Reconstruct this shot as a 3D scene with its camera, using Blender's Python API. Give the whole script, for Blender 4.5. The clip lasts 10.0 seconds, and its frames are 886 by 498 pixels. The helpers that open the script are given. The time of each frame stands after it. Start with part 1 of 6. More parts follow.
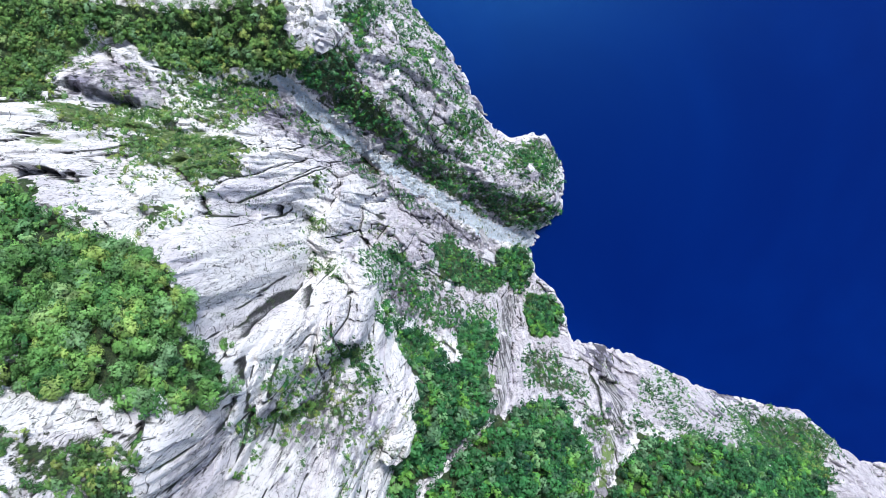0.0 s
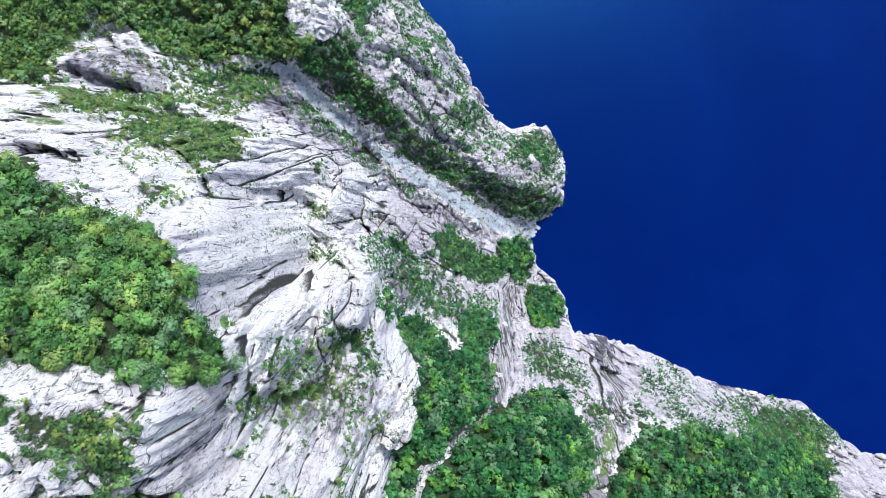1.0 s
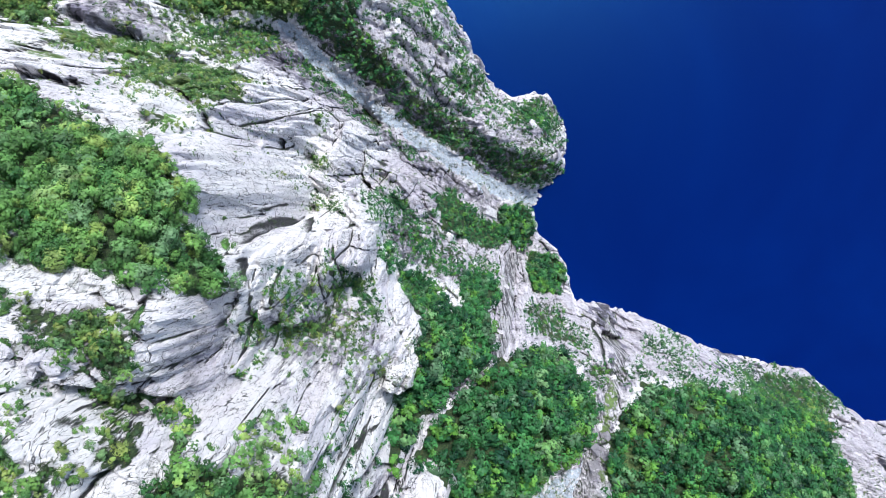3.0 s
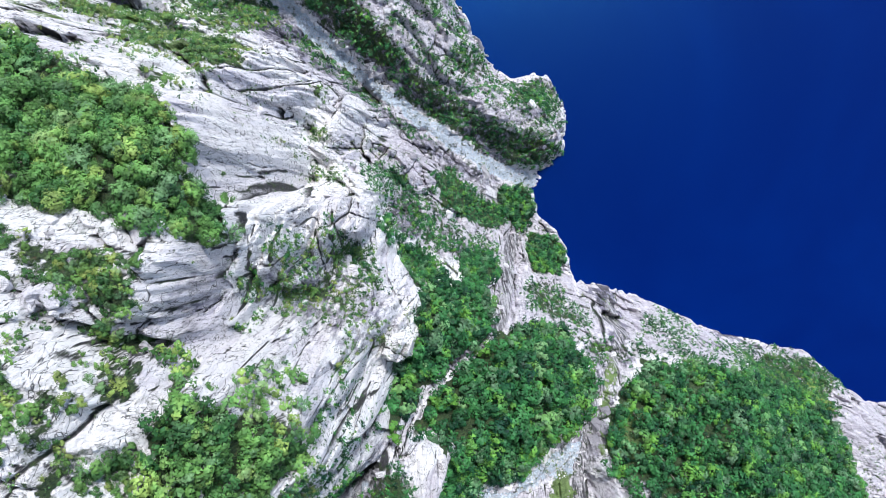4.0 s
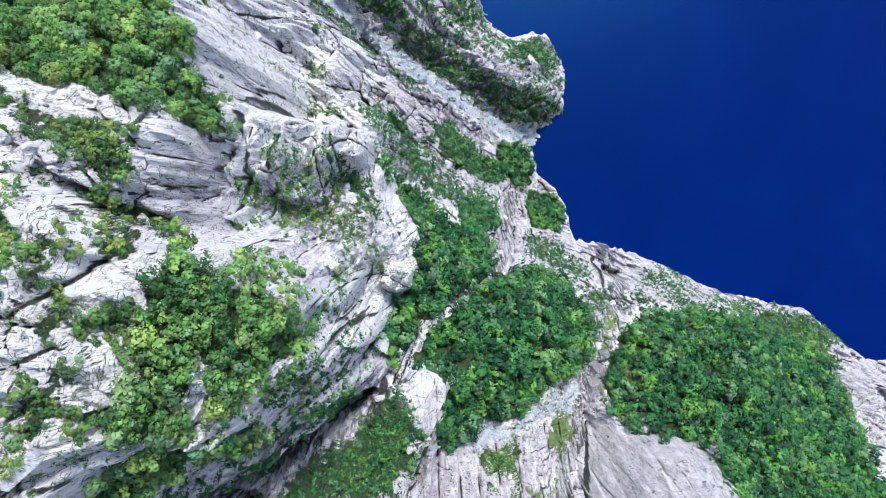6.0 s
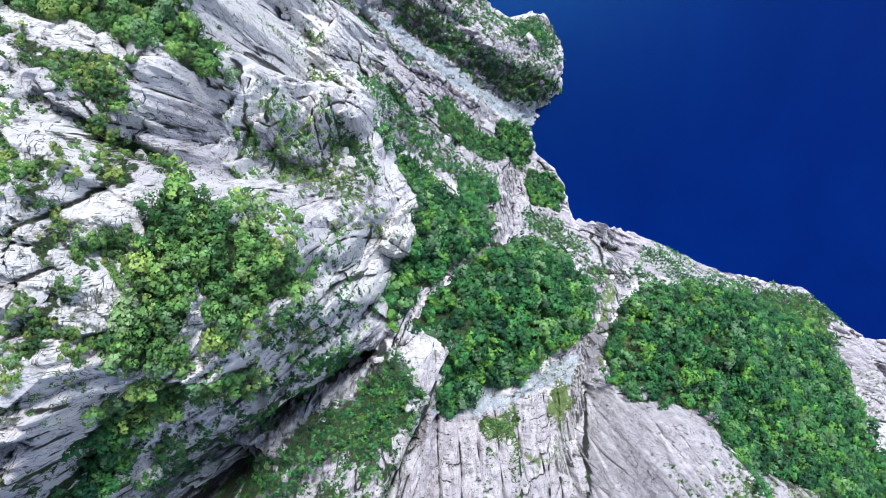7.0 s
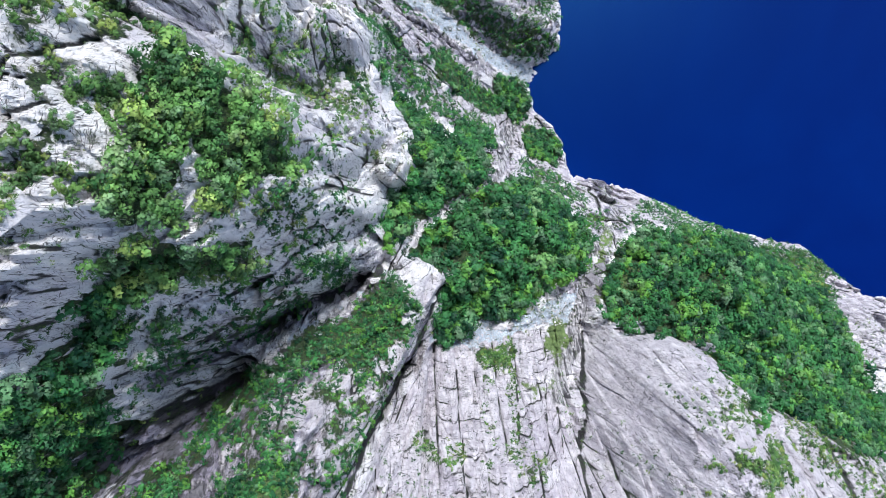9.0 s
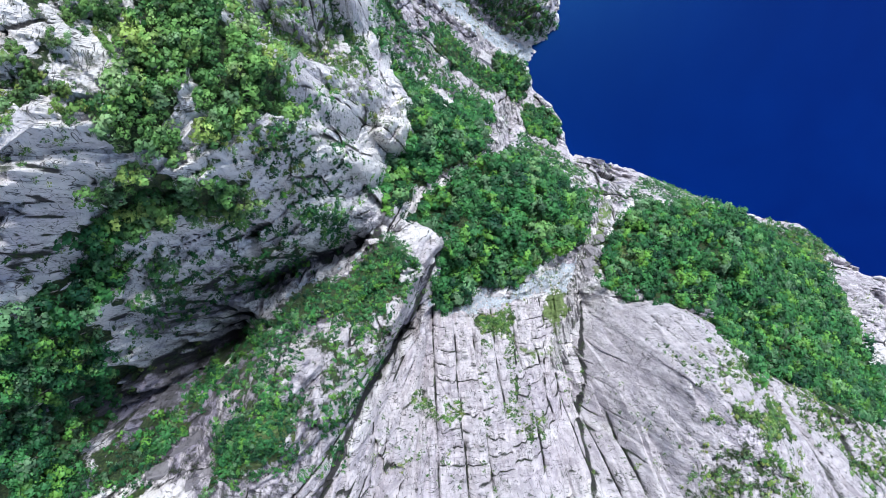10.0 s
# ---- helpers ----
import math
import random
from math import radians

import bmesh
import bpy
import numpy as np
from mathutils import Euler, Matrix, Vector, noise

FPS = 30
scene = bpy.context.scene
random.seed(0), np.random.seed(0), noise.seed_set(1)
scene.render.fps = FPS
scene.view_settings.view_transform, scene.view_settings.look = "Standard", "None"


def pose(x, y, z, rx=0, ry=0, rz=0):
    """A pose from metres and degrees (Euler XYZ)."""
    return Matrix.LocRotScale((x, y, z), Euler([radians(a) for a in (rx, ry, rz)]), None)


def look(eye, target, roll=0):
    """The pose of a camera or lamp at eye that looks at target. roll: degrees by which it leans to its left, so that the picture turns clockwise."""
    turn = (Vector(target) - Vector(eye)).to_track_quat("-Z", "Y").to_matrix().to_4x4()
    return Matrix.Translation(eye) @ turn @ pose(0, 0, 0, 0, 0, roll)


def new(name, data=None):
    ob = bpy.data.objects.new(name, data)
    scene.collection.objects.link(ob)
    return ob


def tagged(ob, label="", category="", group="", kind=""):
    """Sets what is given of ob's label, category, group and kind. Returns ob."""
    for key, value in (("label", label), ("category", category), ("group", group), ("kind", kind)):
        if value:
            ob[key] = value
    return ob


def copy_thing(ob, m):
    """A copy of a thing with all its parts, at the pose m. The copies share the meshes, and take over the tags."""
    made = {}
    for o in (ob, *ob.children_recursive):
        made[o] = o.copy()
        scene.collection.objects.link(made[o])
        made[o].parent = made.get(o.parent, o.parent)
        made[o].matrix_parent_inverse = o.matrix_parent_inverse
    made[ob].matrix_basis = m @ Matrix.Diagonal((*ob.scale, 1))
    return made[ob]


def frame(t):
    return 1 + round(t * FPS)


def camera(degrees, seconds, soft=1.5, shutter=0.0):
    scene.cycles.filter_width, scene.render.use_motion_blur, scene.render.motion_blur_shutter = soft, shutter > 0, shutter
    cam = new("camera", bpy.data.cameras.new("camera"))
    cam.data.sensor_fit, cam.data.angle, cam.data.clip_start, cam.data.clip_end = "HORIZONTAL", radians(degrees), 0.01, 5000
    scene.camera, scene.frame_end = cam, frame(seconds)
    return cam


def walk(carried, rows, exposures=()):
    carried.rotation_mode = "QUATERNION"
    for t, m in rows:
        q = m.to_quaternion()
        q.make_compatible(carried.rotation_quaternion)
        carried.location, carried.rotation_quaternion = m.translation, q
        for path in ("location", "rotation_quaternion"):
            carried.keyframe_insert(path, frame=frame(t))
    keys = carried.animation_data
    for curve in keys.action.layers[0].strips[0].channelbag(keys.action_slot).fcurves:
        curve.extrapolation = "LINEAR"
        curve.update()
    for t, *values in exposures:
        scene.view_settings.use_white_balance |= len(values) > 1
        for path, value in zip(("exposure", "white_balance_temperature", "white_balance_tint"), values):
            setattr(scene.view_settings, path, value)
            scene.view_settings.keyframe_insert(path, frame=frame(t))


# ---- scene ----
cam = camera(62.2, 10.0, soft=0.7)
METRES, EYE, TILT, LEAN, TURN = 80.0, 316.0, -91.7, -2.1, 0.0
ROWS = [
    (0.0, 0.0, 0.0, 0.0, -0.0, 0.0, -0.0),
    (0.5, 0.0005, -0.0003, -0.0199, 0.05, 0.01, 0.01),
    (1.0, 0.001, -0.0003, -0.0474, 0.1, 0.0, 0.02),
    (1.5, 0.002, -0.0008, -0.0819, 0.15, -0.01, 0.05),
    (2.0, 0.0032, -0.0015, -0.1222, 0.21, -0.04, 0.08),
    (2.5, 0.0047, -0.0028, -0.1677, 0.27, -0.03, 0.19),
    (4.0, 0.01, -0.0063, -0.3193, 0.35, 0.04, 0.43),
    (4.5, 0.0118, -0.0082, -0.3695, 0.4, 0.03, 0.47),
    (5.0, 0.0133, -0.01, -0.4282, 0.42, 0.03, 0.54),
    (5.5, 0.0153, -0.0119, -0.4838, 0.44, 0.02, 0.61),
    (7.0, 0.0207, -0.0166, -0.6538, 0.47, 0.07, 0.78),
    (7.5, 0.0224, -0.0173, -0.7078, 0.47, 0.07, 0.83),
    (8.0, 0.0244, -0.0182, -0.7699, 0.47, 0.08, 0.86),
    (8.5, 0.0259, -0.0185, -0.8279, 0.46, 0.07, 0.88),
    (9.0, 0.0273, -0.0189, -0.8858, 0.45, 0.06, 0.88),
    (9.5, 0.0285, -0.0193, -0.9428, 0.43, 0.04, 0.87),
    (10.0, 0.0297, -0.0198, -0.9993, 0.43, 0.03, 0.84),
]
walk(cam, [(t, pose(0, 0, EYE, TILT, LEAN, TURN) @ pose(METRES * x, METRES * y, METRES * z, 90 + pitch, roll, yaw)) for t, x, y, z, yaw, pitch, roll in ROWS])

# ---- light ----
world = bpy.data.worlds.new("sky")
scene.world = world
world.use_nodes = True
wn, wl = world.node_tree.nodes, world.node_tree.links
SUN_ELEVATION, SUN_AZIMUTH = 56.0, 12.0     # degrees; azimuth clockwise from +y
sky = wn.new("ShaderNodeTexSky")
sky.sky_type = "NISHITA"
sky.sun_disc = False
sky.sun_elevation = radians(SUN_ELEVATION)
sky.sun_rotation = radians(SUN_AZIMUTH)
wn["Background"].inputs["Strength"].default_value = 0.115
wl.new(sky.outputs["Color"], wn["Background"].inputs["Color"])
sun = new("sun", bpy.data.lights.new("sun", "SUN"))
sun.data.energy, sun.data.angle, sun.data.color = 2.85, radians(12), (0.96, 0.985, 1.0)
_a, _e = radians(SUN_AZIMUTH), radians(SUN_ELEVATION)
sun.matrix_world = look((math.sin(_a) * math.cos(_e) * 500, math.cos(_a) * math.cos(_e) * 500, math.sin(_e) * 500), (0, 0, 0))
scene.view_settings.exposure = 1.14

# ---- noise ----
def hash01(ix, iy, iz, seed):
    h = (ix.astype(np.uint32) * np.uint32(374761393) + iy.astype(np.uint32) * np.uint32(668265263)
         + iz.astype(np.uint32) * np.uint32(2147483647) + np.uint32((seed * 974634777) % 4294967296))
    h = (h ^ (h >> np.uint32(13))) * np.uint32(1274126177)
    h = (h ^ (h >> np.uint32(16))) * np.uint32(2246822519)
    return ((h ^ (h >> np.uint32(15))) & np.uint32(0xFFFFFF)).astype(np.float32) / np.float32(0xFFFFFF)


def value_noise(p, seed):
    """Smooth noise from -1 to 1 at the places p (n, 3)."""
    i = np.floor(p).astype(np.int64)
    f = (p - i).astype(np.float32)
    f = f * f * (3 - 2 * f)
    out = 0
    for dx in (0, 1):
        for dy in (0, 1):
            for dz in (0, 1):
                w = (f[:, 0] if dx else 1 - f[:, 0]) * (f[:, 1] if dy else 1 - f[:, 1]) * (f[:, 2] if dz else 1 - f[:, 2])
                out = out + w * hash01(i[:, 0] + dx, i[:, 1] + dy, i[:, 2] + dz, seed)
    return out * 2 - 1


def fractal(p, seed, octaves=4, gain=0.5):
    out, a = 0, 1.0
    for k in range(octaves):
        out = out + a * value_noise(p * 2.03 ** k + 17.3 * k, seed + k)
        a *= gain
    return out



# ---- the lie of the land: ridge, bench and gully lines, in metres ----
LANDFORMS = []


def landform(name, *places):
    LANDFORMS.append((name, list(places)))


landform("crest", (-72, 16, 174), (-66, 8, 192), (-57, -6, 205), (-42, -44, 235), (-39, -53, 235), (-43, -74, 232), (-50, -85, 226))
landform("crest south", (-50, -86, 220), (-51, -106, 212))
landform("bench", (-70, 19, 157), (-51, 2, 183), (-47, -17, 211), (-35, -58, 230))
landform("bench edge", (-62, 18, 150), (-41, -12, 205), (-35, -20, 203), (-31, -56, 226), (-30, -71, 218), (-32, -84, 192))
landform("hanging wood", (-17, -69, 190), (-27, -75, 205))
landform("upper wall", (-38, 11, 141), (-28, -13, 131), (-19, -26, 157))
landform("nose", (-22, -38, 152))
landform("nose foot", (-13, -14, 118), (-6, -53, 135), (-8, -63, 135))
landform("nose base", (-8, -18, 91), (0, -24, 81))
landform("ravine head", (-46, -99, 205), (-46, -114, 193))
landform("ravine", (-31, -101, 177), (-29, -94, 167))
landform("ravine lip", (-34, -108, 189), (-31, -101, 177))
landform("pinnacle", (-12, -81, 155), (-4, -88, 157), (4, -88, 156))
landform("pinnacle back", (-21, -89, 160), (-4, -99, 167), (-2, -97, 163), (3, -91, 154))
landform("pinnacle rise", (-20, -103, 196), (-4, -120, 168))
landform("tower", (-21, -111, 211), (-20, -103, 196))
landform("chasm", (6, -102, 127), (1, -113, 149), (-4, -120, 168))
landform("slab west", (8, -119, 164), (5, -122, 171))
landform("slab mid", (20, -97, 116), (25, -108, 124))
landform("slab east", (43, -113, 108), (30, -111, 129))
landform("slab crack", (54, -99, 100))
landform("east buttress", (55, -114, 170))
landform("east buttress edge", (63, -109, 164), (65, -113, 173))
landform("east foot", (81, -105, 123), (87, -112, 121), (99, -126, 127), (108, -129, 127), (140, -129, 92))
landform("east wood top", (70, -91, 102), (92, -92, 109), (106, -102, 99))
landform("east wood mid", (73, -77, 80), (77, -82, 92), (89, -88, 97), (92, -80, 89))
landform("east shelf", (71, -67, 57), (78, -67, 53), (94, -70, 57), (112, -74, 64), (133, -86, 43))
landform("stream", (58, -57, 42), (59, -74, 79), (54, -99, 100))
landform("valley wood west", (-3, -65, 126), (0, -81, 130))
landform("valley wood", (10, -49, 99), (16, -65, 106), (20, -78, 121))
landform("valley wood east", (33, -45, 53), (43, -50, 53), (36, -69, 104), (32, -91, 109))
landform("middle slope", (-7, 0, 68), (4, 2, 53))
landform("west gully", (-66, 33, 121), (-56, 37, 102))
landform("gully wall", (-38, 27, 102), (-16, 21, 58))
landform("gully head", (-63, 47, 99), (-28, 49, 84), (-26, 33, 64), (-19, 22, 59))
landform("gully mouth", (-4, 19, 43), (25, -1, 27), (37, -15, 13))
landform("coast patch", (24, -20, 28), (37, -15, 13))
landform("north ridge", (-21, 58, 84), (-18, 44, 75), (4, 32, 54), (13, 18, 38))
landform("north ridge end", (24, 20, 39), (35, 15, 31), (43, 17, 25), (50, 24, 25))
landform("north ridge edge", (4, 41, 55), (22, 11, 27), (53, 12, 20))
landform("west plateau", (-150, 60, 180), (-140, -20, 240), (-130, -100, 250), (-120, -200, 260))
landform("south plateau", (-40, -150, 235), (20, -150, 225), (70, -145, 215), (110, -160, 190), (180, -170, 120))
landform("north slope", (-130, 110, 160), (-60, 100, 110), (-20, 100, 90))
landform("bench wood north", (-59.1, 1.2, 198), (-54.6, 4.3, 189), (-54.3, 13.2, 159))
landform("terrace", (-85.0, 30.3, 147), (-77.4, 21.6, 164), (-66.6, 14.6, 166), (-56.7, 19.8, 145), (-41.9, 12.4, 142), (-42.9, 8.6, 153), (-38.2, 7.3, 142), (-35.2, 16.3, 120))
landform("upper slope", (-74.3, 35.4, 132), (-51.2, 29.9, 116), (-42.3, 44.8, 81))
landform("north gully", (-33.2, 35.3, 70), (-19.3, 24.6, 58), (-1.7, 19.6, 42))
landform("north crest", (-24.0, 52.7, 86), (-7.1, 61.1, 67), (8.7, 63.2, 45))
landform("north ridge back", (-7.2, 36.5, 66), (8.5, 34.1, 51), (22.7, 45.9, 30))
landform("north ridge flank", (32.0, 31.5, 25), (47.2, 29.4, 13), (57.3, 12.8, 14))
landform("north ridge foot", (19.7, 16.7, 34), (36.5, 9.4, 25))
landform("gully floor", (11.2, 4.2, 31), (32.7, 1.4, 14), (48.6, -4.9, 2))
landform("wall under terrace", (-27.9, 13.9, 110), (-19.5, 7.6, 100), (-21.3, -3.9, 112), (-7.0, -4.6, 75))
landform("bench wood middle", (-55.8, -9.6, 205), (-47.9, -10.1, 202), (-39.5, -13.6, 203), (-34.9, -11.9, 199))
landform("bench wood lip", (-37.6, -3.7, 194), (-33.5, -15.9, 186), (-30.4, -27.1, 193))
landform("wall head", (-36.3, -1.5, 162), (-32.1, -0.5, 122))
landform("bench lip", (-38.9, -29.9, 220), (-35.8, -32.4, 219), (-34.8, -35.4, 219), (-34.5, -38.4, 212))
landform("bench slope", (-34.4, -29.6, 212), (-33.0, -27.5, 202), (-30.1, -29.0, 197))
landform("bench cliff", (-33.4, -36.8, 206), (-30.8, -30.2, 192), (-30.9, -32.9, 191), (-32.3, -37.3, 192))
landform("column head", (-28.0, -24.4, 192), (-27.2, -26.0, 180), (-25.2, -28.7, 174), (-22.3, -24.1, 164), (-21.6, -21.4, 159))
landform("column side", (-28.7, -37.4, 179), (-24.4, -35.4, 167), (-21.2, -30.3, 156), (-18.3, -31.9, 137))
landform("boulder shoulder", (-46.0, 5.0, 167), (-42.3, 8.8, 152), (-37.2, 13.7, 134))
landform("boulder flank", (-40.5, -0.1, 178), (-40.2, -4.8, 196))
landform("wall middle", (-31.9, -3.1, 125), (-28.2, 8.9, 110), (-20.1, 12.3, 95))
landform("wall lower", (-28.2, -13.0, 131), (-24.2, -2.4, 117), (-16.7, -3.2, 96), (-11.3, 5.9, 69))
landform("wall foot lower", (-19.7, -15.8, 132), (-15.7, -16.9, 129), (-8.6, -16.4, 91), (-7.3, -5.8, 80))
landform("nose east", (-6.3, -54.2, 136), (-2.0, -52.0, 121))
landform("nose crest", (-19.3, -48.3, 172), (-15.2, -49.2, 169))
landform("hanging lip", (-15.7, -55.5, 200), (-15.7, -62.7, 199))
landform("overhang west", (-26.3, -76.4, 199), (-26.2, -80.1, 187), (-31.0, -83.9, 188), (-35.8, -87.3, 192), (-40.0, -88.5, 197), (-42.4, -91.5, 201))
landform("overhang east", (-17.3, -74.1, 184), (-15.4, -73.5, 171), (-11.6, -74.2, 160))
landform("overhang foot", (-26.0, -87.9, 173), (-18.4, -84.6, 161), (-21.7, -78.3, 183))
landform("hanging wall foot", (-31, -41.6, 189), (-29.6, -42.8, 185), (-28, -43.4, 173), (-25.3, -43.6, 169))
landform("hanging wall brow", (-29.6, -45.2, 215), (-26.6, -45.6, 214), (-23.5, -47.4, 200))
landform("nose wall", (-13.2, -56.6, 158), (-12.3, -51.8, 148), (-13.2, -63, 170))
landform("boulder foot", (-33.4, -16.8, 170), (-32.4, -14.6, 140))
landform("wall foot east", (-32.2, -13.5, 140), (-30.5, -4, 126))
landform("bench wood south", (-51.7, -21.1, 214), (-45.2, -18.4, 209), (-38.5, -20.6, 206), (-32.7, -22.8, 197))
landform("buttress top", (-30.4, -27.1, 193), (-27.5, -24.0, 187), (-23.9, -22.3, 172), (-19.6, -20.5, 153), (-13.8, -20.4, 132))
landform("bench back", (-49.6, -25.3, 221), (-43.2, -26.8, 220), (-38.0, -28.2, 212), (-33.8, -29.0, 208))
landform("bench end", (-31.3, -32.6, 195), (-33.3, -37.6, 204), (-36.0, -40.5, 209))
landform("buttress face", (-21.1, -24.2, 162), (-27.2, -31.1, 179), (-24.4, -33.7, 156), (-16.2, -35.7, 140))
landform("buttress foot", (-27.2, -42.8, 167), (-20.0, -41.6, 152), (-12.8, -40.6, 141))
landform("buttress side", (-31.0, -42.7, 190), (-27.2, -42.8, 167))
landform("middle slope upper", (3.9, -15.8, 69), (22.3, -13.6, 28), (42.9, -17.3, 5))
landform("middle slope lower", (-6.9, -20.3, 91), (9.9, -21.0, 60), (18.7, -28.6, 50), (37.2, -28.9, 14))
landform("nose side", (-6.7, -33.9, 100), (-0.1, -28.9, 85))
landform("coast shelf", (29.6, -37.3, 43), (54.1, -36.4, 9), (62.9, -46.3, 3))
landform("nose wood", (-5.8, -42.2, 125), (10.8, -40.1, 78))
landform("nose front", (-12.3, -49.4, 153), (-10.8, -59.2, 139))
landform("valley wood head", (-3.0, -53.8, 129), (6.3, -49.9, 105), (13.0, -56.4, 107), (21.0, -50.3, 89), (38.7, -47.6, 53))
landform("valley wood brow", (3.0, -59.9, 114), (17.3, -70.5, 109), (26.3, -61.9, 103), (38.1, -66.1, 99), (48.6, -63.6, 73))
landform("valley wood low", (7.1, -82.9, 130), (18.0, -83.6, 119), (30.0, -75.8, 108))
landform("cove", (73.3, -53.0, 11), (86.3, -55.9, 7))
landform("east shore rise", (66.6, -69.0, 64), (83.7, -64.2, 40))
landform("east scarp", (102.2, -64.3, 18), (100.7, -69.1, 49), (105.8, -71.7, 76), (103.6, -80.1, 86))
landform("stream side", (66.6, -69.0, 64), (57.8, -80.5, 83), (50.1, -92.0, 94), (52.6, -104.4, 104))
landform("east wood edge", (69.0, -80.9, 80), (85.2, -79.6, 87), (103.6, -80.1, 86))
landform("east wood upper", (66.3, -93.1, 101), (83.5, -92.2, 105), (105.3, -95.7, 94))
landform("east coast", (135.1, -91.8, 53), (167.9, -90.9, 20))
landform("east coast upper", (137.1, -107.5, 69), (156.0, -112.9, 58), (160.9, -104.3, 40))
landform("east far", (160.6, -117.0, 62), (170.8, -102.0, 48))
landform("crest north", (-48.4, -31.0, 226), (-44.4, -31.7, 225), (-39.9, -31.1, 222), (-36.0, -34.1, 221))
landform("crest middle", (-45.0, -35.6, 229), (-40.7, -38.5, 228), (-36.8, -42.8, 227))
landform("crest back", (-44.1, -40.3, 235), (-39.8, -44.3, 234), (-37.5, -49.2, 232), (-32.8, -50.6, 223))
landform("crest south", (-41.9, -47.6, 236), (-40.6, -54.2, 236), (-37.7, -54.8, 233), (-34.5, -52.7, 226))
landform("wall brow", (-28.6, -46.5, 221), (-26.6, -44.9, 214), (-24.2, -47.8, 193), (-17.9, -49.4, 186), (-15.7, -47.5, 169))
landform("hanging wood top", (-23.8, -52.4, 214), (-18.8, -56.1, 212), (-15.5, -54.5, 204), (-14.1, -59.9, 163))
landform("hanging wood middle", (-29.8, -57.6, 222), (-24.1, -58.6, 217), (-22.5, -59.9, 212))
landform("crest tail", (-39.9, -57.9, 238), (-41.2, -65.2, 239), (-42.3, -71.7, 235), (-47.9, -80.8, 226))
landform("hanging wood west", (-36.4, -65.2, 232), (-30.7, -63.9, 225), (-30.2, -58.3, 224), (-26.8, -60.2, 221))
landform("hanging wood foot", (-30.7, -73.2, 217), (-25.0, -67.7, 216), (-24.6, -72.2, 207), (-21.3, -68.0, 206), (-15.9, -65.4, 195), (-13.9, -65.2, 188), (-12.6, -67.6, 170))
landform("overhang", (-38.7, -77.8, 215), (-34.3, -82.8, 198), (-21.6, -77.8, 185), (-10.8, -75.5, 153))
landform("ravine wood", (-45.8, -77.1, 221), (-45.5, -82.5, 216), (-51.0, -90.9, 213), (-53.0, -98.2, 214))
landform("ravine west wall", (-39.0, -86.0, 206), (-46.4, -94.8, 203), (-43.0, -92.6, 200), (-41.8, -98.2, 184))
landform("ravine bottom", (-32.9, -91.3, 177), (-25.3, -91.4, 165), (-17.0, -85.6, 155), (-8.7, -71.0, 136))
landform("ravine south", (-45.1, -102.4, 198), (-40.7, -107.3, 182), (-32.1, -103.2, 182))
landform("pinnacle west", (-26.3, -98.0, 173), (-20.8, -94.1, 163), (-12.3, -88.6, 151), (-3.0, -81.3, 140), (-2.2, -79.9, 133))
landform("pinnacle crest", (-22.2, -103.6, 195), (-17.1, -100.9, 184), (-9.7, -97.6, 171), (-4.1, -92.3, 162), (0.8, -86.3, 152), (-0.3, -85.5, 153))
landform("pinnacle edge", (-13.5, -108.7, 189), (0.6, -95.4, 158))
landform("chasm floor", (8.7, -83.2, 131), (6.4, -98.4, 125), (9.3, -104.4, 126))
landform("chasm south", (-5.6, -107.2, 161), (-4.5, -116.8, 162))
landform("slab head", (21.6, -100.1, 115), (21.0, -98.8, 115), (30.2, -94.1, 106), (42.4, -103.0, 103))
landform("slab upper", (21.6, -105.2, 124), (33.4, -105.3, 116))
landform("slab middle", (5.3, -115.9, 157), (15.1, -114.2, 146), (27.4, -114.5, 136), (44.3, -115.0, 110))
landform("slab lower", (16.1, -120.7, 163), (27.9, -120.0, 158), (41.1, -124.6, 132))
landform("prow foot", (53.2, -104.7, 114), (48.8, -114.9, 124))
landform("prow face", (56.4, -106.6, 135), (56.2, -109.4, 157), (58.0, -111.6, 175))
landform("prow west", (49.7, -115.7, 144), (49.0, -119.0, 160))
landform("prow edge", (66.7, -107.3, 157), (66.8, -114.3, 179))
landform("prow east", (73.9, -104.7, 123), (76.9, -111.5, 151))
landform("east foot wood", (92.3, -106.3, 107), (108.2, -119.5, 108), (113.2, -130.7, 128), (124.8, -135.3, 124))
landform("east foot", (61.1, -96.0, 106), (74.5, -92.4, 110), (105.9, -95.2, 92), (124.6, -107.6, 83))
landform("east low", (131.8, -120.8, 90), (140.7, -130.9, 94))
landform("east buttress low", (103.4, -126.4, 126), (113.2, -130.7, 128))
SHORE = [(-200, 900), (-60, 300), (-40, 160), (-10, 110), (4, 88), (11, 80), (18, 71), (26, 55), (34, 43), (40, 38), (46, 40), (55, 40), (60, 33),
         (64, 24), (63, 8), (57, -1), (52, -7), (51, -19), (61, -29), (66, -39), (68, -50), (77, -51), (89, -53), (109, -62),
         (127, -71), (148, -76), (169, -81), (182, -92), (196, -103), (209, -104), (300, -125), (500, -150), (1200, -300)]


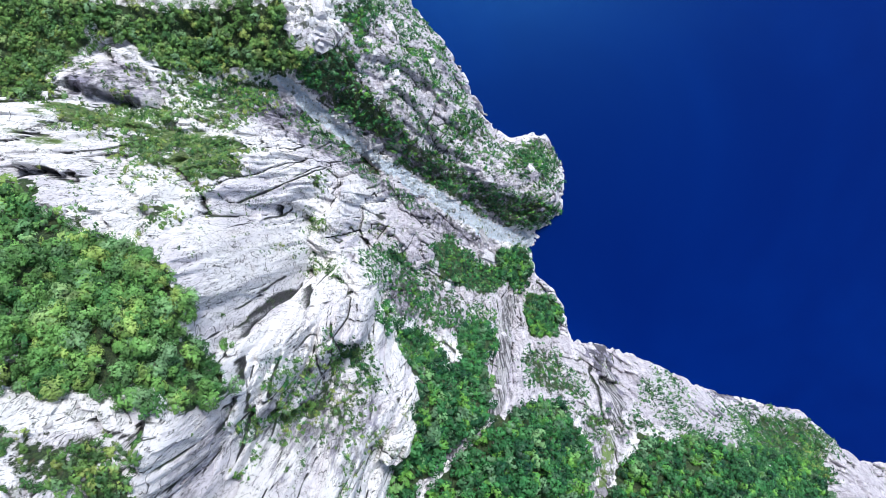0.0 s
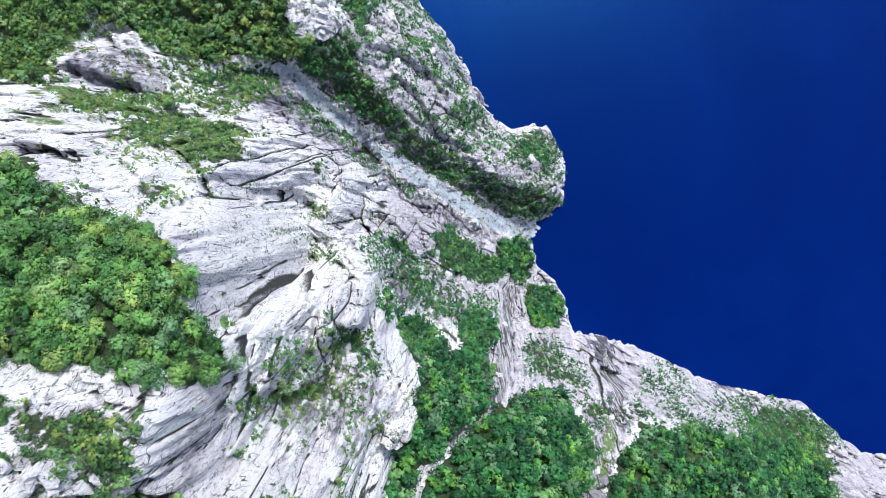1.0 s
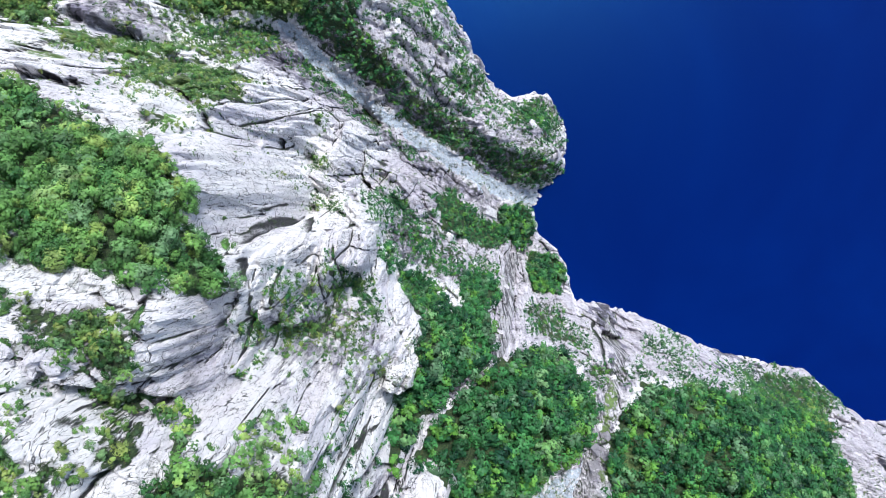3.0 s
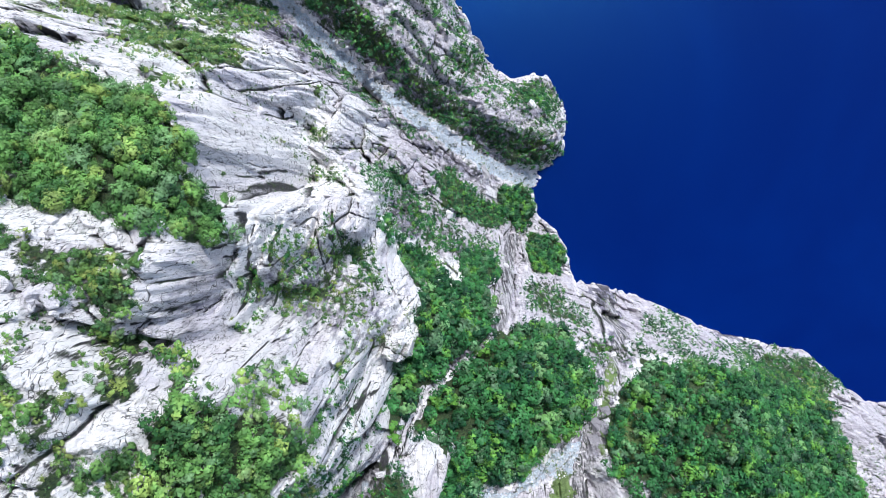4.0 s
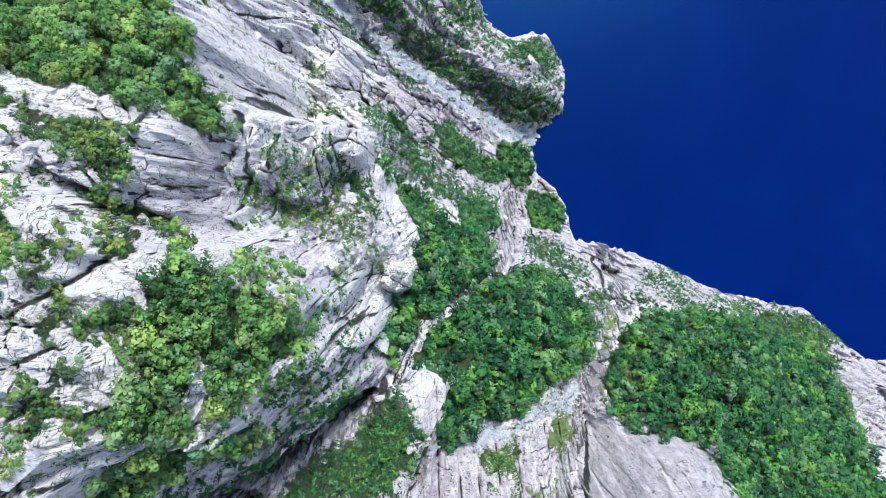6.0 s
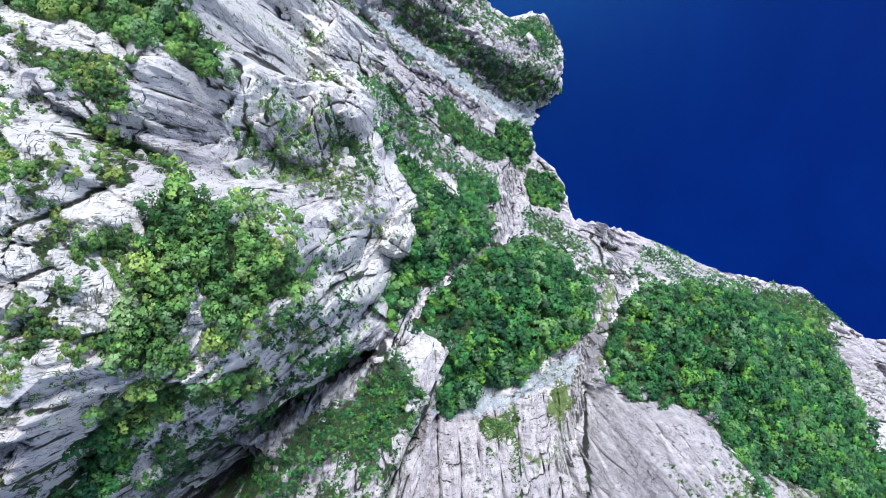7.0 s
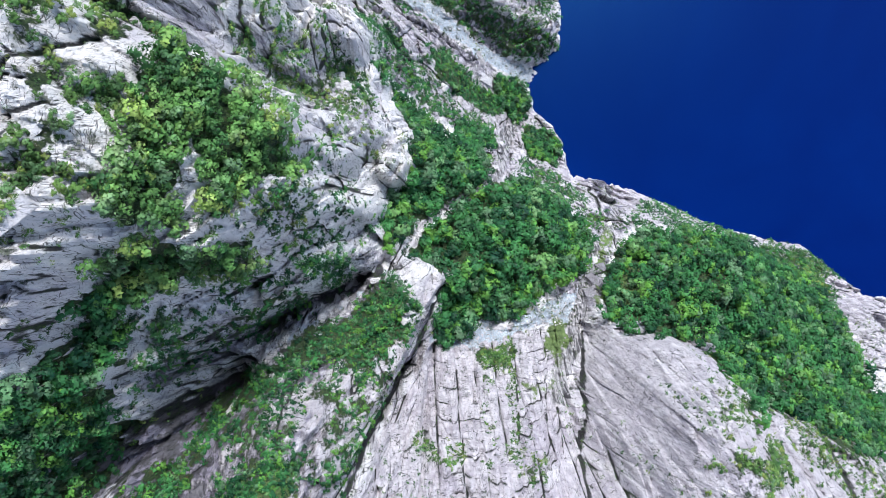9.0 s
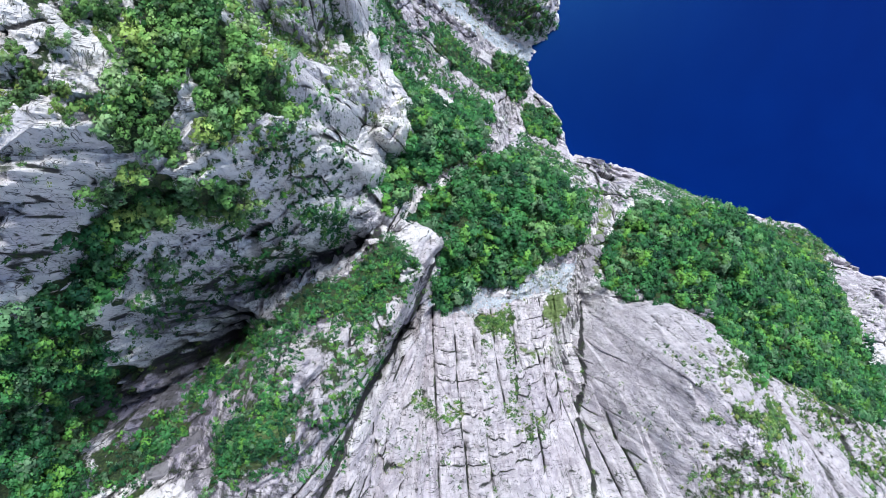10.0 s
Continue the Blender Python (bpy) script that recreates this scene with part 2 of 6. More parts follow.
def line_samples():
    out = []
    for _, pts in LANDFORMS:
        for a, b in zip(pts[:-1], pts[1:]):
            a, b = np.array(a, float), np.array(b, float)
            n = max(1, int(np.hypot(*(b - a)[:2]) / 5)) if abs(b[2] - a[2]) < 25 else 1
            out += [a + (b - a) * k / n for k in range(n)]
        out.append(np.array(pts[-1], float))
    for a, b in zip(SHORE[3:-4], SHORE[4:-3]):
        a, b = np.array((*a, 0.0)), np.array((*b, 0.0))
        n = max(1, int(np.hypot(*(b - a)[:2]) / 7))
        out += [a + (b - a) * k / n for k in range(n)]
    keep = []
    for q in out:
        if all(np.hypot(*(q - k)[:2]) > 1.2 for k in keep):
            keep.append(q)
    return np.array(keep)


KNOTS = line_samples()


def kernel(d2):
    return -np.sqrt(d2 + 4.0)


def solve_land():
    n = len(KNOTS)
    d2 = ((KNOTS[:, None, :2] - KNOTS[None, :, :2]) ** 2).sum(2)
    big = np.zeros((n + 1, n + 1))
    big[:n, :n] = kernel(d2) + 1.0 * np.eye(n)
    big[:n, n] = big[n, :n] = 1
    return np.linalg.solve(big, np.append(KNOTS[:, 2], 0))


LAND_WEIGHTS = solve_land()


def shore_distance(x, y):
    """Metres from the shoreline; inland is positive."""
    best = np.full(x.shape, 1e9)
    poly = SHORE + [(1200, -3000), (-3000, -3000), (-3000, 900)]
    inside = np.zeros(x.shape, bool)
    for k, (a, b) in enumerate(zip(poly, poly[1:] + poly[:1])):
        if k < len(SHORE) - 1:
            dx, dy = b[0] - a[0], b[1] - a[1]
            t = np.clip(((x - a[0]) * dx + (y - a[1]) * dy) / (dx * dx + dy * dy), 0, 1)
            best = np.minimum(best, np.hypot(x - a[0] - t * dx, y - a[1] - t * dy))
        if a[1] != b[1]:
            cross = ((a[1] > y) != (b[1] > y)) & (x < (b[0] - a[0]) * (y - a[1]) / (b[1] - a[1]) + a[0])
            inside ^= cross
    return np.where(inside, best, -best)


def base_height(x, y):
    """Height of the bare hillside, before the rock's own relief."""
    x, y = np.asarray(x, float), np.asarray(y, float)
    h = np.full(x.shape, LAND_WEIGHTS[-1])
    for c in range(0, x.size, 40000):
        s = slice(c, c + 40000)
        d2 = (x[s, None] - KNOTS[:, 0]) ** 2 + (y[s, None] - KNOTS[:, 1]) ** 2
        h[s] += kernel(d2) @ LAND_WEIGHTS[:-1]
    sd = shore_distance(x, y)
    sd = sd + 1.5 * fractal(np.stack([x * 0.3, y * 0.3, 0 * x], 1), 5, 4, 0.6) * np.exp(-np.abs(sd) / 8)
    return np.minimum(np.minimum(h, 330.0), np.where(sd > 0, 0.2 + 7.0 * sd, np.maximum(1.2 * sd, -12.0))), sd


# ---- zones ----
# Outlines in plan, in metres.
# the dark rock zones hold damp stains, and shade painted into recesses
WOODS, SCRUBS, SCREES, STREAMS, GRASSES, SEEPS_AND_SHADE, LICHENS, CLEFTS = [], [], [], [], [], [], [], []
WOODS.append(("bench wood", 1, 1, [(-68.4, 7.8), (-65.6, 7.9), (-61.3, 4.4), (-56.5, 2.1), (-54, -1.4), (-50.9, -1.6), (-44.9, -3.3), (-39.8, -5.2), (-36.7, -9.2), (-35.8, -12.2), (-35.6, -15.9), (-34.9, -18.2), (-32, -22.6), (-29.9, -26.9), (-30.5, -28), (-34.6, -25.9), (-38.2, -24.5), (-43.1, -23), (-49.3, -22), (-55.3, -21.7)]))
SCRUBS.append(("bench heath", 0.75, 0.7, [(-53.4, -24.5), (-50, -24.8), (-46.5, -27.1), (-42.5, -27.9), (-37.9, -30.4), (-35.3, -34.2), (-37.3, -36.7), (-39.5, -35.8), (-42.2, -36), (-44.1, -33.9), (-47.3, -31), (-50.3, -30.2)]))
WOODS.append(("hanging wood", 1, 0.95, [(-35.1, -42), (-34, -41.8), (-30.9, -45.1), (-27.2, -46.7), (-25.6, -45.9), (-22.7, -48.2), (-19.8, -50.8), (-16.8, -56), (-16.9, -59.6), (-18.1, -61.9), (-19.8, -62.5), (-21.4, -64.1), (-23.2, -65.4), (-25.1, -68.9), (-26.8, -68.4), (-26.4, -61.2), (-28, -58.8), (-30.1, -71.4), (-33.3, -69.1), (-35.4, -69.5), (-34.8, -65.6), (-33.8, -61.3), (-34.2, -57.1), (-33, -54.3), (-32.8, -50.8), (-31.8, -47.9)]))
SCRUBS.append(("hanging wood fringe", 0.55, 0.8, [(-16.9, -59.6), (-15.9, -68.2), (-19.2, -73.1), (-23.6, -74.6), (-24.8, -70), (-27.3, -71.2), (-27.2, -68.4), (-25.1, -68.9), (-23.2, -65.4), (-19.8, -62.5)]))
WOODS.append(("overhang wood", 0.9, 0.9, [(-40.2, -74.6), (-35.2, -71.5), (-30.8, -73.4), (-24.6, -72.9), (-24, -77.1), (-28.6, -79.1), (-33.7, -78.6), (-39.1, -81.4), (-41.6, -81.3), (-42.8, -78.9)]))
WOODS.append(("ravine wood", 1, 1, [(-43.3, -78.9), (-39.6, -79.8), (-42.9, -85.7), (-46.3, -92.7), (-47.3, -97.9), (-48.7, -101.7), (-51, -105.3), (-54.2, -108.1), (-56.8, -106.9), (-55.4, -97.2), (-51.1, -91.1), (-47.3, -84.3)]))
SCRUBS.append(("crest heath", 1, 0.7, [(-45, -41), (-43.9, -42.2), (-42.7, -46.3), (-43.2, -49.5), (-43.8, -50.1)]))
SCRUBS.append(("crest heath", 0.98, 0.7, [(-42.4, -43.4), (-41.7, -42.7), (-39.9, -46.6), (-40.1, -49.2), (-41.3, -48.7), (-41.9, -46.1)]))
SCRUBS.append(("crest heath", 1, 0.75, [(-40.8, -40.9), (-42.1, -37.9), (-39.6, -36.4), (-39.3, -38.9), (-37.3, -41.8), (-35.2, -46.5), (-37, -45.7), (-39.6, -43)]))
SCRUBS.append(("crest heath", 1, 0.8, [(-36.3, -53.7), (-34.5, -51.9), (-32.9, -55.7), (-35.5, -57.7), (-37, -56.4)]))
SCRUBS.append(("crest heath", 0.98, 0.7, [(-43.7, -62.9), (-40, -57.6), (-38.1, -57.3), (-38.6, -62.2), (-42.1, -67.1), (-43.7, -66.1)]))
SCRUBS.append(("crest heath", 0.91, 0.7, [(-39.8, -63.4), (-37.5, -62.7), (-37.4, -66.6), (-39, -67.8)]))
SCRUBS.append(("crest heath", 1, 0.7, [(-44.9, -68.6), (-43.3, -68.3), (-44.2, -72.4), (-46.3, -74.2)]))
SCRUBS.append(("crest heath", 1, 0.7, [(-44.8, -31.4), (-43.8, -27.5), (-39, -30.6), (-36, -32.2), (-35.4, -34.3), (-38, -37.6), (-40.1, -35.8), (-43, -35.5)]))
SCRUBS.append(("crest heath", 0.91, 0.7, [(-39.7, -61.6), (-37.7, -61.7), (-37.5, -64.6), (-38.8, -65.3)]))
SCRUBS.append(("crest heath", 0.78, 0.7, [(-39, -67.2), (-37.6, -67.6), (-38.9, -71.2), (-40, -70.7)]))
WOODS.append(("upper slope wood", 0.76, 1, [(-83.3, 57.2), (-39, 66.6), (-38, 57.6), (-30.6, 50.9), (-41.4, 46.1), (-50.1, 46.1), (-64.8, 43.5), (-68.8, 43.6), (-73.5, 48.8), (-79.8, 47.7), (-82.8, 51.3)]))
SCRUBS.append(("upper slope scrub", 0.95, 1, [(-95.5, 52.2), (-86.8, 55.8), (-82.8, 51.3), (-81.4, 46.2), (-83.8, 41.1), (-84.9, 35.8), (-80.7, 30.5), (-82.6, 27.2), (-85.8, 24.8)]))
SCRUBS.append(("upper slope scrub", 0.6, 0.8, [(-66.9, 43.5), (-44.4, 46.4), (-43.3, 34.2), (-47.4, 29.1), (-59, 30.1), (-64, 33)]))
SCRUBS.append(("upper slope scrub", 0.5, 0.8, [(-81, 29.9), (-72.1, 30.1), (-61.9, 31.6), (-58.1, 28.2), (-70.3, 26.5), (-78.9, 25.9)]))
SCRUBS.append(("terrace scrub", 0.9, 0.8, [(-76.2, 23.6), (-71.6, 24.3), (-62.8, 22.8), (-53.6, 21.3), (-48.1, 22.5), (-42.1, 21), (-42.1, 15.5), (-48.7, 17), (-54.8, 16.7), (-57.2, 13), (-61.1, 14.2), (-66.1, 18.8), (-73.6, 20.9)]))
SCRUBS.append(("terrace scrub", 0.6, 0.7, [(-75.1, 27.9), (-66.4, 29.7), (-50.2, 32.9), (-46, 28.3), (-48.9, 24.3), (-60.1, 25.9), (-72.6, 24.9)]))
SCRUBS.append(("terrace scrub", 0.96, 0.9, [(-46.8, 13.1), (-42.4, 16.2), (-39.6, 13.3), (-42.5, 9.1), (-45.3, 9.9)]))
SCRUBS.append(("terrace scrub", 1, 0.9, [(-50, 3.4), (-48.3, 5.6), (-44.8, 2.4), (-44.8, -0), (-48.5, 1.1)]))
SCRUBS.append(("terrace scrub", 0.72, 0.8, [(-57.2, 4), (-54.4, 3.1), (-53.1, 0.2), (-55, 0.2)]))
SCRUBS.append(("terrace scrub", 0.72, 0.6, [(-29.9, 15.2), (-26.5, 16.1), (-24.7, 10.1), (-27.7, 8.5)]))
SCRUBS.append(("terrace scrub", 0.72, 0.7, [(-35.6, -9.9), (-34.7, -10.5), (-34.8, -13.7), (-35.3, -12.6)]))
SCRUBS.append(("north ridge scrub", 0.7, 1, [(-41.8, 51.4), (-30.3, 53.8), (-23.8, 57.2), (-17.4, 54.7), (-15.8, 46.4), (-6.9, 40.6), (-3.2, 32.2), (-11.2, 28.2), (-18.8, 32.7), (-25.6, 38.1), (-35.2, 43.6)]))
SCRUBS.append(("north ridge scrub", 0.6, 0.75, [(-3.2, 32.2), (4.8, 29.9), (13.4, 25.7), (24.6, 17.8), (36.1, 15.9), (51.2, 12), (63.9, 7.4), (54.2, -0.6), (36.1, -1.7), (25.8, 7.4), (9.3, 17.5), (-9.3, 27.1)]))
SCRUBS.append(("north ridge scrub", 0.6, 0.8, [(38.5, 34.6), (54.1, 37.4), (59.7, 27), (48.2, 20.4), (36.1, 22.6)]))
SCRUBS.append(("north ridge scrub", 0.6, 0.8, [(13.4, 42.3), (24.2, 44), (34.6, 35.5), (19.9, 29.9), (13.3, 33.8)]))
SCRUBS.append(("north ridge scrub", 0.7, 0.9, [(-25.3, 68), (-17.5, 73.5), (-7.3, 77.4), (-17.3, 61.4), (-23.7, 61.5)]))
SCRUBS.append(("north ridge scrub", 0.35, 0.7, [(-7.1, 71.4), (5.8, 89.8), (14.2, 62.7), (20.5, 46.3), (13.4, 42.3), (4.9, 56.7), (-3.1, 58.3)]))
SCRUBS.append(("coast scrub", 1, 1, [(4.1, -6.1), (12.9, -3.7), (24.7, -12.3), (34.8, -16.2), (36.6, -24.6), (26.1, -27.2), (16.5, -22.7), (8.9, -18)]))
WOODS.append(("coast wood", 0.9, 0.8, [(32.1, -10.1), (46, -7.6), (50.3, -15.9), (48.1, -24.5), (41.2, -27.5), (34.9, -19.9)]))
WOODS.append(("coast wood", 0.8, 0.8, [(45.6, -28.2), (58.3, -29.2), (63.8, -39.1), (58.2, -45.6), (46.4, -42.9), (43.8, -36)]))
SCRUBS.append(("coast scrub", 0.67, 0.8, [(39, -44), (54.2, -47.1), (64.6, -59.5), (60.8, -63.6), (48.6, -59.8), (36.3, -52.4)]))
SCRUBS.append(("nose scrub", 0.84, 0.8, [(-16.1, -7.5), (-7.2, -5.5), (-1.4, -10), (-8.5, -15.7), (-12.9, -15.4)]))
WOODS.append(("nose scrub", 0.9, 0.8, [(-11.6, -22.6), (-8.1, -21.8), (-4.2, -28), (-5.8, -31.3), (-10.1, -27.7)]))
WOODS.append(("nose scrub", 0.8, 0.9, [(-6.5, -29.6), (-0, -31.6), (5.7, -36.2), (9.8, -41.6), (0.7, -42.9), (-3.6, -37.4)]))
WOODS.append(("nose scrub", 0.95, 0.9, [(15.2, -33.3), (27.3, -35), (28.7, -43.2), (18.7, -44.8), (13.4, -39.9)]))
SCRUBS.append(("nose scrub", 0.48, 0.8, [(-3.6, -10.4), (7.9, -15), (18.5, -26.8), (30.3, -33.5), (29.4, -37.5), (11.4, -32.8), (-3.4, -27.1)]))
WOODS.append(("valley wood", 1, 1.5, [(0, -44.4), (4.3, -40.1), (11.5, -43), (21.8, -43), (25.6, -50.1), (21.3, -57.9), (8.5, -64.7), (1.3, -69.5), (-5.2, -75.8), (-7.1, -76.1), (-7.7, -67), (-5.2, -61.6), (-0.1, -58.9)]))
WOODS.append(("valley wood", 1, 1.55, [(24.7, -56.8), (36, -55.3), (49.7, -60.1), (53.9, -67.4), (56.4, -76.3), (50.8, -84.9), (36.8, -91.5), (25.9, -96.3), (19, -93.8), (9.2, -100.1), (5.9, -96.6), (7.4, -87.1), (9.2, -83), (1.1, -78), (-2.5, -76.9), (5.1, -69.7)]))
WOODS.append(("east wood", 0.92, 1.5, [(59.4, -85.2), (70.2, -76), (78.7, -71.8), (89.2, -73.5), (103.4, -73.1), (110, -76.4), (133.9, -84.5), (147.9, -90.8), (155, -97.4), (157.4, -104.6), (153.4, -113.8), (150.6, -125.5), (151.2, -130.9), (142.2, -135.3), (118.6, -127.1), (103.6, -123.5), (75.6, -114.1), (77.6, -109.1), (81.3, -103.8), (69.9, -101.6), (61.2, -101.3), (55.9, -97.4)]))
SCRUBS.append(("east scrub", 0.55, 1, [(141.9, -78.7), (165.1, -81.9), (168, -92.5), (160.5, -101.7), (155.7, -96.6), (141.8, -88.6)]))
SCRUBS.append(("buttress heath", 0.5, 0.75, [(49.2, -131.4), (54.3, -123.8), (59.8, -119.2), (69.1, -121.9), (72.6, -128.8), (71.8, -130), (48.7, -132.7)]))
SCRUBS.append(("buttress heath", 0.7, 0.9, [(101.1, -135.1), (123.2, -138.9), (107.9, -141.9), (94.8, -137.8)]))
SCRUBS.append(("buttress heath", 0.6, 0.8, [(59.8, -113.4), (81.4, -121.5), (81.9, -128.3), (70.5, -123.4), (62.9, -119.2)]))
SCRUBS.append(("buttress heath", 0.5, 0.7, [(57.9, -108.6), (61.7, -109.4), (61.6, -112.8), (58, -113.8)]))
WOODS.append(("foot wood", 0.8, 1, [(111.9, -129.7), (131.5, -138.1), (147, -134.4), (139.4, -125.1), (110, -120.6), (102.5, -122)]))
SCRUBS.append(("pinnacle scrub", 0.87, 0.75, [(-29.2, -98.2), (-22.8, -91.1), (-11.4, -89.4), (-5.2, -81.9), (1.4, -85.9), (0.7, -91.8), (-4.6, -98.2), (-10, -100.7), (-18.7, -98.1), (-26.7, -100.5), (-36.9, -105.3), (-42.5, -108.3), (-37.7, -100.5)]))
SCRUBS.append(("pinnacle scrub", 1, 0.8, [(-46.5, -110.8), (-41.5, -110.9), (-39, -115.7), (-45.6, -116.2)]))
SCRUBS.append(("pinnacle scrub", 1, 0.8, [(-27.7, -109), (-21.1, -104.9), (-18.3, -109.9), (-22.1, -113.8), (-26.2, -120.6), (-33.1, -121.2), (-32.5, -114.6)]))
SCRUBS.append(("pinnacle scrub", 1, 0.8, [(-56.8, -107.4), (-52.8, -110.9), (-50.5, -117), (-53.7, -119.1), (-58.1, -115.8)]))
SCRUBS.append(("pinnacle scrub", 0.87, 0.6, [(-16, -116.4), (-13.1, -116.9), (-12.2, -120), (-15.3, -120.5)]))
SCRUBS.append(("slab ledge growth", 0.8, 0.6, [(-0.3, -118), (8.2, -119), (9.8, -121), (3.9, -120.3)]))
SCRUBS.append(("slab ledge growth", 0.85, 0.7, [(16.2, -101.9), (28.5, -103.6), (25.7, -109.4), (16.1, -105.4)]))
SCRUBS.append(("slab ledge growth", 0.5, 0.5, [(21.9, -119.2), (28.4, -122.3), (28.4, -126.5), (22.2, -123.7)]))
SCRUBS.append(("slab ledge growth", 0.5, 0.5, [(-1.3, -123.9), (7.6, -124.5), (7.5, -125.6), (-1.3, -124.8)]))
SCRUBS.append(("buttress scrub", 0.8, 0.8, [(-31.3, -30.4), (-30.2, -31.3), (-30, -38.1), (-28.8, -43.2), (-30.7, -43), (-31.8, -41.3), (-31.4, -36.5)]))
SCRUBS.append(("buttress scrub", 0.75, 0.7, [(-27, -27.9), (-25.9, -28.4), (-26.5, -33.5), (-27.8, -36.5)]))
SCRUBS.append(("buttress scrub", 0.8, 0.8, [(-26.9, -39.2), (-22.4, -37.1), (-20.3, -32.9), (-16.8, -30.1), (-10.9, -30.4), (-13.9, -33.1), (-18.6, -35.6), (-19.4, -39.2), (-13.1, -42.9), (-7.7, -48), (-10.6, -49.1), (-17, -44.7), (-25.7, -41.5)]))
SCRUBS.append(("ravine scrub", 0.55, 0.8, [(-37.9, -85.2), (-35.6, -84.5), (-38, -90.9), (-40.1, -90.4)]))
SCRUBS.append(("ravine scrub", 0.64, 0.8, [(-30.2, -86.4), (-23.2, -83.6), (-18.2, -76.9), (-17.3, -79.1), (-21.9, -85), (-30.8, -90.1)]))
SCRUBS.append(("ravine scrub", 0.64, 0.8, [(-17.8, -79.1), (-13.9, -75.3), (-11.1, -76.3), (-16.4, -85.5), (-19.6, -87.7)]))
SCREES.append(("gully scree", 1, 1, [(-44.8, 47.7), (-41.1, 47.4), (-32.3, 40.9), (-22.5, 32.5), (-7.4, 22.7), (11.6, 12.4), (26, 4), (52, -3.8), (51.9, -9.2), (33.3, -6), (20.7, -0.6), (7.2, 7.9), (-9.4, 18.7), (-24.4, 28.5), (-34.4, 35.5)]))
SCREES.append(("valley scree", 1, 1, [(2.9, -98.8), (13.8, -102.5), (16.5, -97.5), (21.5, -94.9), (26.2, -100.7), (35, -96.2), (45, -91.2), (52.1, -89.2), (48.7, -101.8), (38.4, -100.1), (23.4, -101.9), (15.2, -104)]))
SCREES.append(("ravine scree", 0.35, 1, [(-11.4, -84.3), (-16.4, -88), (-24.9, -92.1), (-32.5, -96.9), (-32, -98.1), (-24.4, -93.4), (-15.8, -89.3), (-11.2, -85.6)]))
STREAMS.append(("east stream", 1, 1, [(79.6, -52.5), (78.4, -64.5), (70.6, -70.4), (61.9, -78.4), (56.2, -86.3), (52.5, -98), (49.3, -108), (45.2, -109.5), (49.2, -98.2), (53.3, -86.2), (58.6, -76.8), (66.3, -70.2), (72.2, -64.2), (73.2, -57.2)]))
STREAMS.append(("east stream", 1, 1, [(66.6, -69.3), (72.4, -69.3), (61.4, -80.1), (55.8, -88.9), (51.9, -97.2), (47.4, -109.7), (40.3, -119.4), (35.4, -118), (42.8, -106.7), (47.8, -95.5), (53.3, -83.5)]))
STREAMS.append(("boulder gully", 1, 1, [(35.9, -27.1), (43.6, -29.2), (35.2, -43.7), (28.4, -54.8), (24.4, -58.7), (21.5, -57), (27, -46.6)]))
SEEPS_AND_SHADE.append(("wooded gully", 0.8, 1, [(26, -53.8), (21.3, -58.6), (16.6, -62), (10.1, -65.6), (2.8, -68.7), (-6, -70.9), (-7.2, -67.9), (0.5, -66.4), (8.5, -63), (18.2, -57.4), (23.4, -53)]))
GRASSES.append(("stream grass", 0.5, 1, [(38, -97.4), (46.7, -97.2), (44.8, -106.9), (40.7, -112.4), (36, -107.7)]))
GRASSES.append(("stream grass", 0.5, 1, [(56.5, -85.4), (59.2, -87.2), (55.8, -97.1), (53.2, -98.8)]))
SEEPS_AND_SHADE.append(("ravine wall", 0.2, 1, [(-57.8, -113), (-53.5, -110.7), (-46.8, -96.4), (-39.1, -81.4), (-30.2, -83), (-22, -79.1), (-14.3, -71.9), (-9.2, -69.3), (-5.6, -74.8), (-11.4, -84.3), (-24.8, -93.3), (-35.7, -100.6), (-43.1, -107), (-48.7, -114.8), (-52.3, -118.4), (-55.1, -118.6), (-58.1, -117.3)]))
SEEPS_AND_SHADE.append(("chasm wall", 0.8, 1, [(8.7, -83.8), (5.4, -88.9), (1.2, -100.7), (-3.9, -109.6), (-10, -115.7), (-13.6, -123.9), (-15.8, -124.4), (-12.3, -116.5), (-6.2, -108.4), (-1.3, -99.3), (4, -88.5)]))
SEEPS_AND_SHADE.append(("cove rock", 1, 1, [(67.2, -51.1), (81.8, -52), (80.4, -62.9), (73.5, -64.2), (72.6, -57.2)]))
SCRUBS.append(("pinnacle scrub", 0.58, 0.7, [(-13.9, -100.9), (-10, -100.7), (-4.6, -98.2), (-6.2, -108.4), (-11.6, -113.2), (-15.9, -113.4), (-17.3, -108.8)]))
SCRUBS.append(("pinnacle scrub", 0.58, 0.7, [(-43, -108), (-26.7, -100.5), (-18.4, -98.9), (-17.5, -107.3), (-27.7, -109), (-40.5, -111.4)]))
SCRUBS.append(("coast scrub", 0.59, 0.9, [(90.5, -58.8), (101.7, -67.2), (101.3, -76.1), (107.7, -84.9), (100.1, -84.1), (88.8, -74.1), (83.4, -65.6)]))
SCRUBS.append(("coast scrub", 0.75, 0.9, [(105.2, -76.5), (156.9, -81.7), (163.9, -90.7), (164.4, -99.3), (161.1, -101.9), (141.6, -94.1), (108.1, -83.9)]))
SCRUBS.append(("coast scrub", 0.52, 0.8, [(-15.9, -6.3), (-3, -12.4), (4.4, -22.2), (12.4, -30.7), (26.2, -33.4), (32.1, -41.2), (12, -37.4), (-6, -26.8), (-13.3, -14.9)]))
